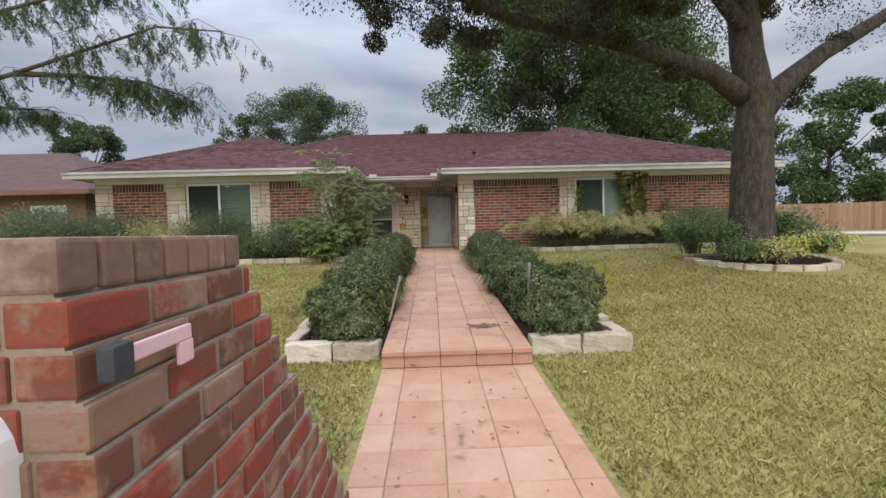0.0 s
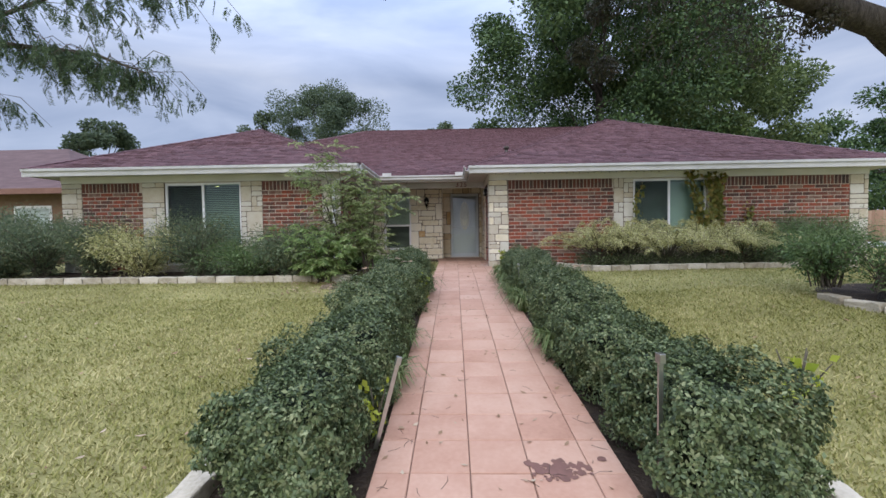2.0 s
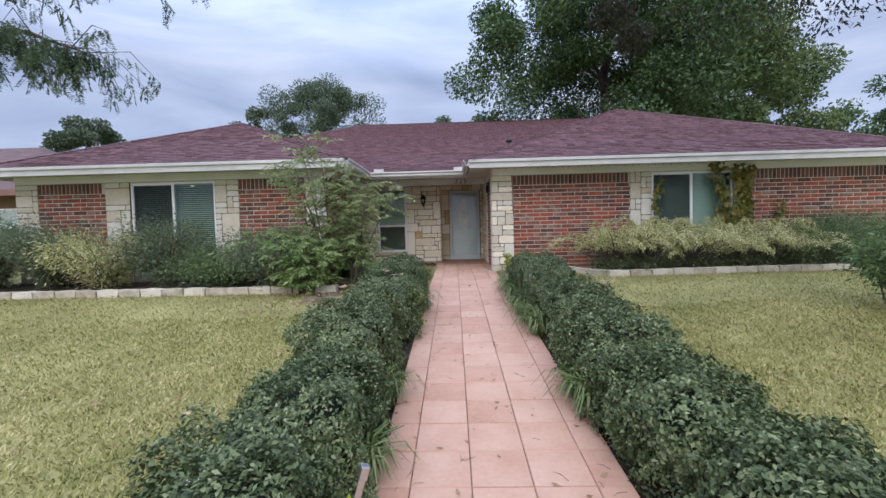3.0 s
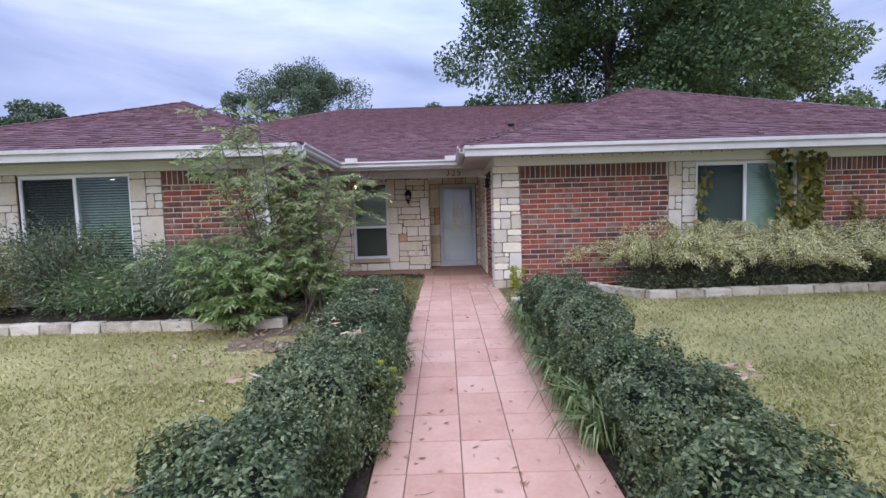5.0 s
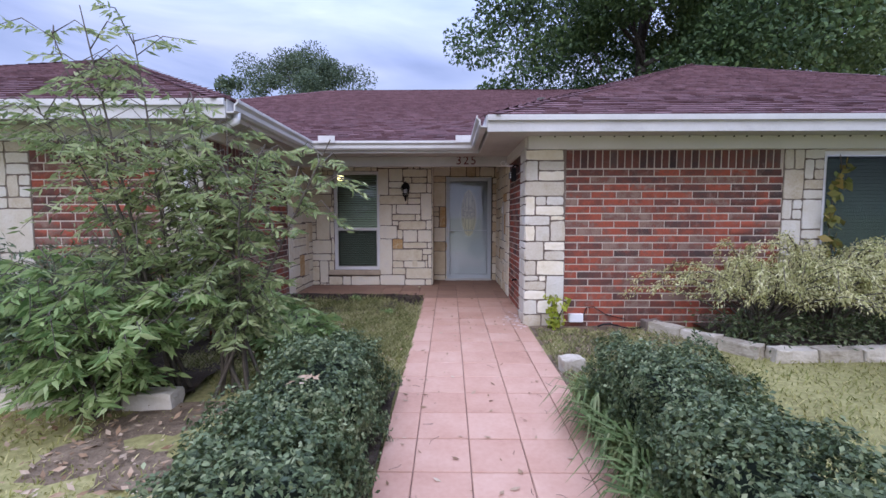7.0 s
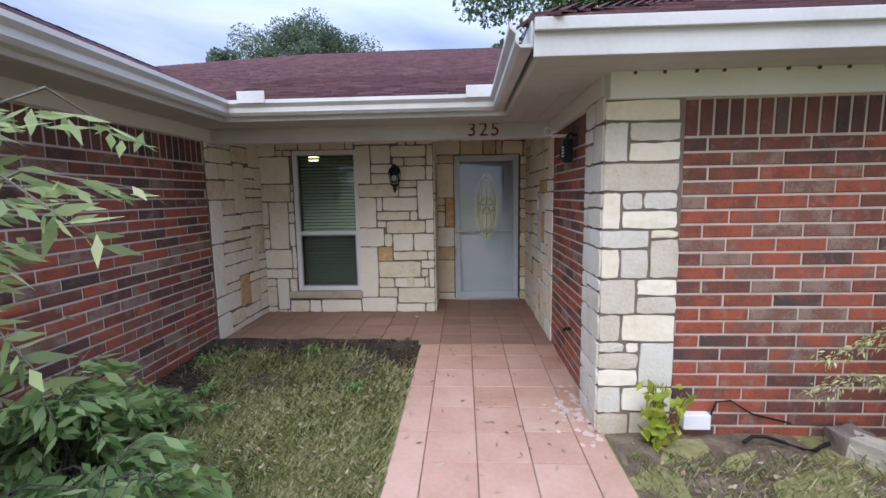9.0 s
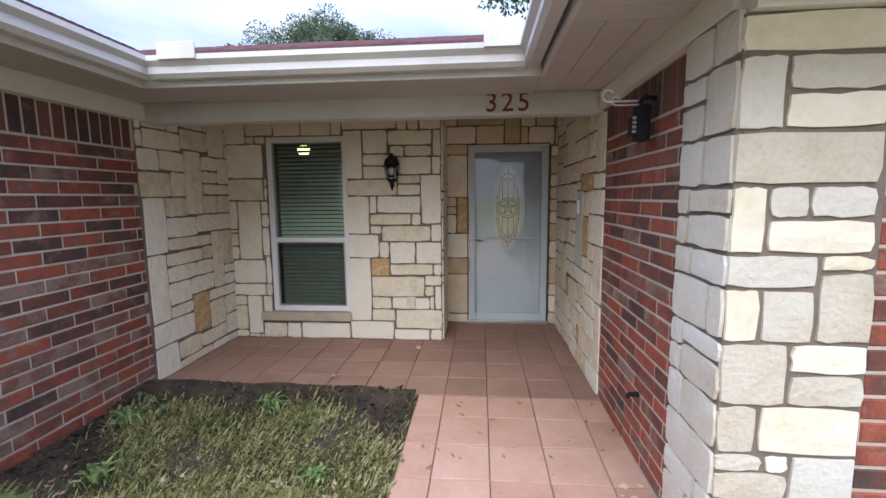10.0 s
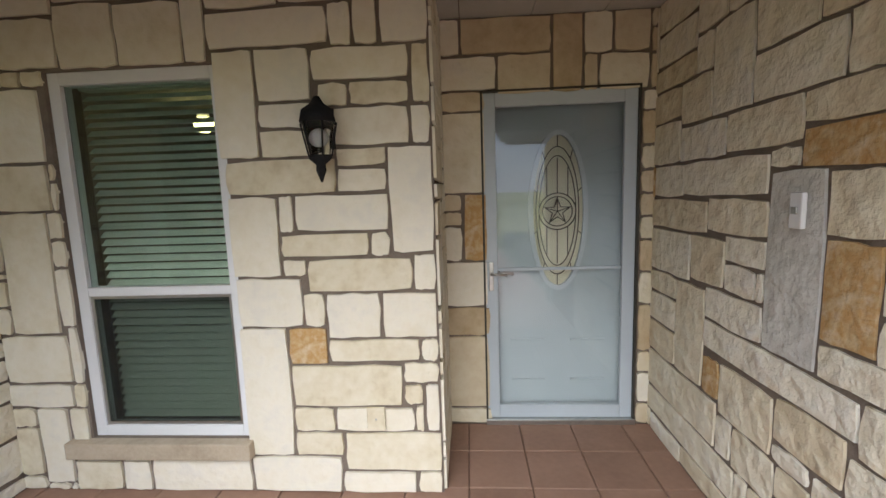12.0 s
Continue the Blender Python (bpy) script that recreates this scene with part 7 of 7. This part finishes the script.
def porch_litter():
    """A pale pebble and a few curled leaves on the porch tiles."""
    bm = bmesh.new()
    bmesh.ops.create_icosphere(bm, subdivisions=2, radius=0.022)
    for v in bm.verts:
        v.co = Vector((v.co.x * 1.3, v.co.y, v.co.z * 0.6)) * (1 + 0.2 * noise.noise(v.co * 40)) + Vector((0, 0, 0.011))
    ob = part("pebble", bm, M_STONE_W)
    ob.location = (-0.73, 15.27, 0.001)
    tagged(ob, "small white pebble lying on the porch tiles", "pebble")
    scatter_leaves("dry_leaf", 7, (-1.40, -1.28), (14.46, 14.56), lambda x, y: 0.004, 0.07, M_DRY, 431, "curled brown leaves at the porch edge")


porch_litter()
stain("paint_stain", 0.62, 12.9, 0.08, 0.26, 60, 0.024, mat("stain_white", [(0.5, 0.36, 0.3), (0.62, 0.5, 0.44)], rough=0.9, scale=20, fine=90, bump=0.1), 31, "white paint flecks on the tiles by the pier")
stain("damp_stain", 0.41, 4.35, 0.08, 0.05, 70, 0.026, mat("stain_dark", [(0.13, 0.07, 0.055), (0.2, 0.1, 0.08)], rough=0.8, scale=20, fine=90, bump=0.1), 32, "dark damp mark on a walkway tile")


def twig_litter():
    g = random.Random(9)
    bm = bmesh.new()
    for i in range(95):
        x, y = g.uniform(-0.55, 0.75), g.uniform(3.8, 11.5)
        if g.random() < 0.6:
            x = g.choice((g.uniform(-0.58, -0.3), g.uniform(0.4, 0.75)))
        a, l = g.uniform(0, 6.28), g.uniform(0.02, 0.07)
        z = walk_z(y) + 0.004
        tube(bm, [(x, y, z), (x + l * math.cos(a), y + l * math.sin(a), walk_z(y + l * math.sin(a)) + 0.006), (x + l * 1.6 * math.cos(a + 0.2), y + l * 1.6 * math.sin(a + 0.2), walk_z(y + l * 1.6 * math.sin(a + 0.2)) + 0.004)], [0.0016, 0.0013, 0.0008], 4)
    ob = part("twig_litter", bm, M_BARK2)
    tagged(ob, "thin dark twigs lying on the tiled walk", "twigs", kind="stuff")


twig_litter()

# ---- pieces of walls and floors ----
lay_walk()
X = 0.322
yy = 14.285
while yy < 16.19:
    y1 = min(yy + X, 16.2)
    xx = -0.063 - 9 * X
    while xx < RW_X:
        a, b = max(xx, LW_X), min(xx + X, RW_X)
        if b - a > 0.03 and (yy < WIN_Y or b > STUB_X):
            lay_tile(a, b, yy, y1, 0.0, 0.0, porch, M_TILE_SHADE)
        xx += X
    yy = y1
brick_field(wall_rf, face(1.2, RW_Y, 0), 2.55, -0.08, WALL_TOP, pick=lambda u: u < 2.0)
brick_field(wall_rf, face(6.3, RW_Y, 0), 3.05, -0.08, WALL_TOP)
brick_field(wall_rs, face(RW_X, 14.31, -90), 1.21, 0.0, WALL_TOP + 0.03, pick=lambda u: True, k=0.92)
brick_field(wall_lf, face(-8.9, LW_Y, 0), 1.45, -0.08, WALL_TOP)
brick_field(wall_lf, face(-4.6, LW_Y, 0), 1.4, -0.08, WALL_TOP)
brick_field(wall_ls, face(LW_X, LW_Y, 90), 2.28, -0.1, WALL_TOP + 0.03, pick=lambda u: u > 0.3)
ashlar(wall_rf, face(3.75, RW_Y, 0), 0.0, 0.47, -0.05, WALL_TOP, M_STONE_W, 4, cell=0.115)
ashlar(wall_rf, face(5.98, RW_Y, 0), 0.0, 0.32, -0.05, WALL_TOP, M_STONE_W, 5, cell=0.115)
ashlar(wall_rf, face(9.35, RW_Y, 0), 0.0, 0.44, -0.05, WALL_TOP, M_STONE_W, 6, tall=0.1, cell=0.115)
ashlar(wall_lf, face(-9.39, LW_Y, 0), 0.0, 0.49, -0.05, WALL_TOP, M_STONE_W, 7, tall=0.1, cell=0.115)
ashlar(wall_lf, face(-7.45, LW_Y, 0), 0.0, 0.53, -0.05, WALL_TOP, M_STONE_W, 8, cell=0.115)
ashlar(wall_lf, face(-5.11, LW_Y, 0), 0.0, 0.51, -0.05, WALL_TOP, M_STONE_W, 9, cell=0.115)
ashlar(wall_lf, face(-3.2, LW_Y, 0), 0.0, 0.44, -0.05, WALL_TOP, M_STONE_W, 10, tall=0.1, cell=0.115)


def pier_return():
    """Stones that carry the courses of the pier round its corner."""
    r = random.Random(21)
    for z0, z1 in ((194, 210), (170, 194), (152, 170), (129, 152), (117, 129), (98, 117), (75, 98), (57, 75), (39, 57), (27, 39), (9, 27), (-10, 9)):
        cuts = [0.0, r.uniform(0.1, 0.28), 0.385] if r.random() < 0.7 else [0.0, 0.385]
        for a, b in zip(cuts, cuts[1:]):
            if z1 - z0 > 18 and r.random() < 0.4:
                zm = (z0 + z1) / 2 + r.uniform(-3, 3)
                lay_stone(wall_rs, face(0.731, 13.1, -90), a, b, z0 / 100, zm / 100, M_STONE_W)
                lay_stone(wall_rs, face(0.731, 13.1, -90), a, b, zm / 100, z1 / 100, M_STONE_W)
            else:
                lay_stone(wall_rs, face(0.731, 13.1, -90), a, b, z0 / 100, z1 / 100, M_STONE_W)


pier_return()


def stone_list(parent, m, rows, odd, material, second=M_STONE):
    """Stones from rows of (u0, u1, z0, z1) in centimetres."""
    for i, (a, b, c, d) in enumerate(rows):
        mm = M_STONE_O if i in odd.get("o", ()) else M_STONE_G if i in odd.get("g", ()) else second if (i * 7) % 5 < 2 else material
        lay_stone(parent, m, a / 100, b / 100, c / 100, d / 100, mm)


PORCH_STONES_A = ((145, 171, 193, 217), (125, 145, 168, 217), (171, 216, 201, 216), (173, 188, 190, 201), (188, 216, 190, 201), (216, 225, 190, 216), (145, 173, 181, 193), (145, 172, 168, 181), (180, 215, 172, 190), (215, 225, 172, 190), (127, 180, 151, 168), (180, 204, 163, 172), (180, 204, 151, 163), (204, 225, 122, 172), (126, 151, 112, 151), (151, 159, 133, 151), (159, 204, 133, 151), (151, 194, 121, 133), (194, 204, 121, 133), (151, 163, 112, 121), (163, 214, 104, 121), (214, 225, 104, 122))
PORCH_STONES_B = ((127, 160, 87, 112), (160, 171, 87, 104), (171, 198, 81, 104), (198, 225, 81, 104), (151, 171, 68, 87), (126, 151, 20, 87), (171, 216, 69, 81), (216, 225, 69, 81), (151, 207, 46, 68), (207, 225, 58, 69), (207, 217, 47, 58), (217, 225, 33, 58), (151, 172, 33, 46), (172, 212, 33, 46), (212, 217, 33, 47), (151, 176, 20, 33), (176, 225, 12, 33), (127, 174, 0, 20), (174, 212, 0, 12), (212, 225, 0, 12), (31, 57, 0, 17), (57, 73, 0, 17))
PORCH_STONES_C = ((73, 127, 0, 18), (0, 40, 170, 205), (0, 39, 147, 170), (9, 35, 85, 147), (1, 37, 59, 85), (0, 36, 46, 59), (14, 31, 4, 46), (0, 14, 8, 35), (0, 14, 35, 46), (0, 14, 0, 8), (52, 81, 212, 241), (81, 113, 212, 240), (113, 124, 212, 250), (124, 180, 217, 234), (180, 191, 216, 235), (191, 203, 216, 239), (203, 225, 216, 247), (22, 52, 213, 236), (0, 52, 236, 250), (52, 96, 241, 250), (96, 113, 240, 250), (124, 158, 234, 250))
PORCH_STONES_D = ((158, 191, 235, 250), (0, 22, 205, 236), (0, 9, 117, 147), (14, 27, 0, 4), (27, 31, 0, 4), (32, 42, 19, 46), (36, 43, 46, 59), (37, 43, 59, 89), (0, 9, 85, 99), (35, 43, 89, 119), (0, 9, 99, 113), (0, 9, 113, 117), (35, 43, 119, 133), (35, 43, 133, 147), (39, 43, 147, 161), (39, 43, 161, 170), (172, 180, 168, 181), (173, 180, 181, 190), (22, 32, 205, 213), (32, 43, 205, 213), (191, 203, 239, 250))
PORCH_STONES_ODD = {'o': [26]}
DOOR_STONES_A = ((0, 13, 229, 250), (13, 66, 229, 250), (66, 84, 206, 250), (84, 101, 227, 250), (101, 122, 227, 250), (0, 34, 209, 229), (34, 66, 206, 229), (84, 93, 206, 227), (93, 122, 206, 227), (0, 27, 197, 209), (0, 27, 149, 197), (0, 12, 138, 149), (0, 12, 129, 138), (0, 12, 107, 129), (12, 27, 107, 149), (0, 27, 78, 107), (0, 28, 59, 78), (0, 27, 11, 59), (0, 28, 0, 11), (118, 127, 0, 14), (118, 127, 14, 34), (118, 127, 34, 48))
DOOR_STONES_B = ((118, 127, 48, 78), (118, 127, 78, 98), (118, 127, 98, 118), (118, 127, 118, 132), (118, 127, 132, 146), (118, 127, 146, 160), (118, 127, 160, 174), (118, 127, 174, 194), (118, 127, 194, 206), (122, 127, 206, 226), (122, 127, 226, 240), (122, 127, 240, 250))
DOOR_STONES_ODD = {'o': [14]}
SIDE_STONES_A = ((0, 3, 214, 250), (3, 45, 232, 250), (3, 45, 214, 232), (45, 69, 219, 238), (45, 60, 201, 219), (60, 88, 179, 219), (88, 119, 198, 235), (88, 130, 179, 198), (0, 45, 201, 214), (0, 32, 184, 201), (32, 60, 179, 201), (0, 32, 161, 184), (32, 72, 161, 179), (72, 115, 162, 179), (119, 144, 198, 220), (100, 115, 154, 162), (0, 3, 143, 161), (3, 37, 143, 161), (37, 100, 144, 161), (0, 60, 126, 143), (60, 101, 128, 144), (101, 127, 87, 154))
SIDE_STONES_B = ((0, 46, 101, 126), (46, 75, 103, 126), (75, 101, 116, 128), (75, 96, 103, 116), (96, 101, 103, 116), (0, 33, 70, 88), (0, 33, 88, 101), (33, 61, 51, 101), (61, 101, 87, 103), (61, 144, 73, 87), (0, 33, 51, 70), (0, 74, 28, 51), (61, 75, 51, 70), (75, 110, 47, 71), (74, 86, 28, 47), (110, 141, 55, 73), (110, 128, 47, 55), (86, 112, 28, 47), (112, 129, 34, 47), (0, 89, 12, 28), (5, 43, 0, 11), (43, 88, 1, 12))
SIDE_STONES_C = ((0, 5, 0, 12), (88, 98, 0, 12), (89, 98, 12, 28), (98, 114, 20, 28), (69, 88, 219, 233), (119, 132, 220, 234), (132, 144, 220, 240), (69, 78, 233, 250), (78, 88, 233, 250), (119, 132, 234, 250), (88, 103, 235, 249), (103, 118, 235, 250), (45, 55, 238, 250), (55, 69, 238, 250), (132, 144, 240, 250), (98, 113, 0, 20), (165, 189, 166, 208), (161, 189, 154, 166), (147, 189, 135, 154), (147, 189, 112, 135), (165, 189, 69, 112), (172, 189, 18, 69))
SIDE_STONES_D = ((144, 165, 198, 220), (144, 165, 220, 250), (165, 179, 208, 250), (130, 146, 179, 198), (146, 165, 179, 198), (115, 165, 167, 179), (115, 161, 153, 167), (127, 147, 132, 153), (127, 147, 99, 132), (147, 165, 98, 112), (127, 152, 87, 99), (152, 165, 87, 98), (144, 165, 69, 87), (141, 172, 54, 69), (129, 172, 36, 54), (126, 172, 18, 36), (114, 126, 18, 34), (113, 152, 0, 18), (152, 189, 0, 18))
SIDE_STONES_ODD = {'o': [72, 74, 82, 16, 34], 'g': [21]}
ENTRY_STONES_A = ((7, 50, 190, 206), (0, 23, 172, 190), (23, 53, 173, 190), (0, 35, 151, 172), (35, 53, 151, 173), (53, 77, 135, 193), (50, 89, 193, 212), (89, 116, 190, 233), (77, 102, 176, 190), (77, 102, 164, 176), (102, 121, 164, 190), (78, 121, 153, 164), (77, 98, 135, 153), (98, 121, 135, 153), (26, 53, 134, 151), (2, 26, 104, 151), (26, 66, 116, 134), (66, 121, 118, 135), (26, 85, 105, 116), (23, 70, 92, 104), (70, 85, 92, 105), (23, 60, 78, 92))
ENTRY_STONES_B = ((60, 85, 78, 92), (85, 103, 61, 118), (103, 121, 82, 118), (103, 121, 73, 82), (103, 121, 61, 73), (23, 51, 58, 78), (51, 85, 62, 78), (76, 121, 50, 61), (2, 23, 47, 104), (23, 52, 47, 58), (52, 76, 25, 62), (76, 101, 23, 50), (101, 121, 30, 50), (2, 52, 27, 47), (101, 121, 9, 30), (60, 101, 9, 23), (2, 29, 0, 27), (29, 60, 8, 25), (29, 76, 0, 8), (76, 121, 0, 8), (0, 7, 190, 204), (116, 121, 190, 204))
ENTRY_STONES_C = ((0, 7, 204, 234), (116, 121, 204, 218), (7, 34, 206, 236), (34, 49, 206, 220), (49, 66, 212, 240), (66, 84, 212, 240), (84, 89, 212, 226), (116, 121, 218, 232), (34, 49, 220, 234), (84, 89, 226, 240), (116, 121, 232, 240), (89, 102, 233, 240), (102, 116, 233, 240), (0, 7, 234, 240), (34, 49, 234, 240), (7, 21, 236, 240), (21, 34, 236, 240))
ENTRY_STONES_ODD = {'o': [32]}
PIER_STONES_A = ((0, 45, 194, 207), (0, 15, 170, 194), (15, 46, 182, 194), (15, 46, 170, 182), (0, 46, 152, 170), (0, 12, 129, 152), (12, 25, 141, 152), (25, 46, 141, 152), (12, 46, 129, 141), (0, 30, 117, 129), (30, 47, 123, 129), (30, 48, 98, 123), (12, 30, 98, 117), (0, 12, 98, 117), (0, 23, 75, 98), (23, 48, 87, 98), (23, 48, 75, 87), (0, 14, 57, 75), (14, 48, 57, 75), (0, 17, 50, 57), (17, 26, 50, 57), (26, 48, 27, 57))
PIER_STONES_B = ((0, 26, 39, 50), (0, 26, 27, 39), (0, 16, 9, 27), (16, 48, 10, 27), (0, 21, -10, 9), (21, 48, -10, 10))
PIER_STONES_ODD = {}

stone_list(wall_pw, face(LW_X, WIN_Y, 0), PORCH_STONES_A + PORCH_STONES_B + PORCH_STONES_C + PORCH_STONES_D, PORCH_STONES_ODD, M_STONE)
stone_list(wall_dr, face(STUB_X, DOOR_Y, 0), DOOR_STONES_A + DOOR_STONES_B, DOOR_STONES_ODD, M_STONE_T)
stone_list(wall_rs, face(RW_X, DOOR_Y, -90), SIDE_STONES_A + SIDE_STONES_B + SIDE_STONES_C + SIDE_STONES_D, SIDE_STONES_ODD, M_STONE_R, M_STONE_R)
stone_list(wall_ls, face(LW_X, 14.33, 90), ENTRY_STONES_A + ENTRY_STONES_B + ENTRY_STONES_C, ENTRY_STONES_ODD, M_STONE_R, M_STONE_R)
stone_list(wall_rf, face(0.72, RW_Y, 0), PIER_STONES_A + PIER_STONES_B, PIER_STONES_ODD, M_STONE_W)
ashlar(wall_st, face(STUB_X, WIN_Y, 90), 0.0, 0.66, 0.0, 2.5, M_STONE, 18)
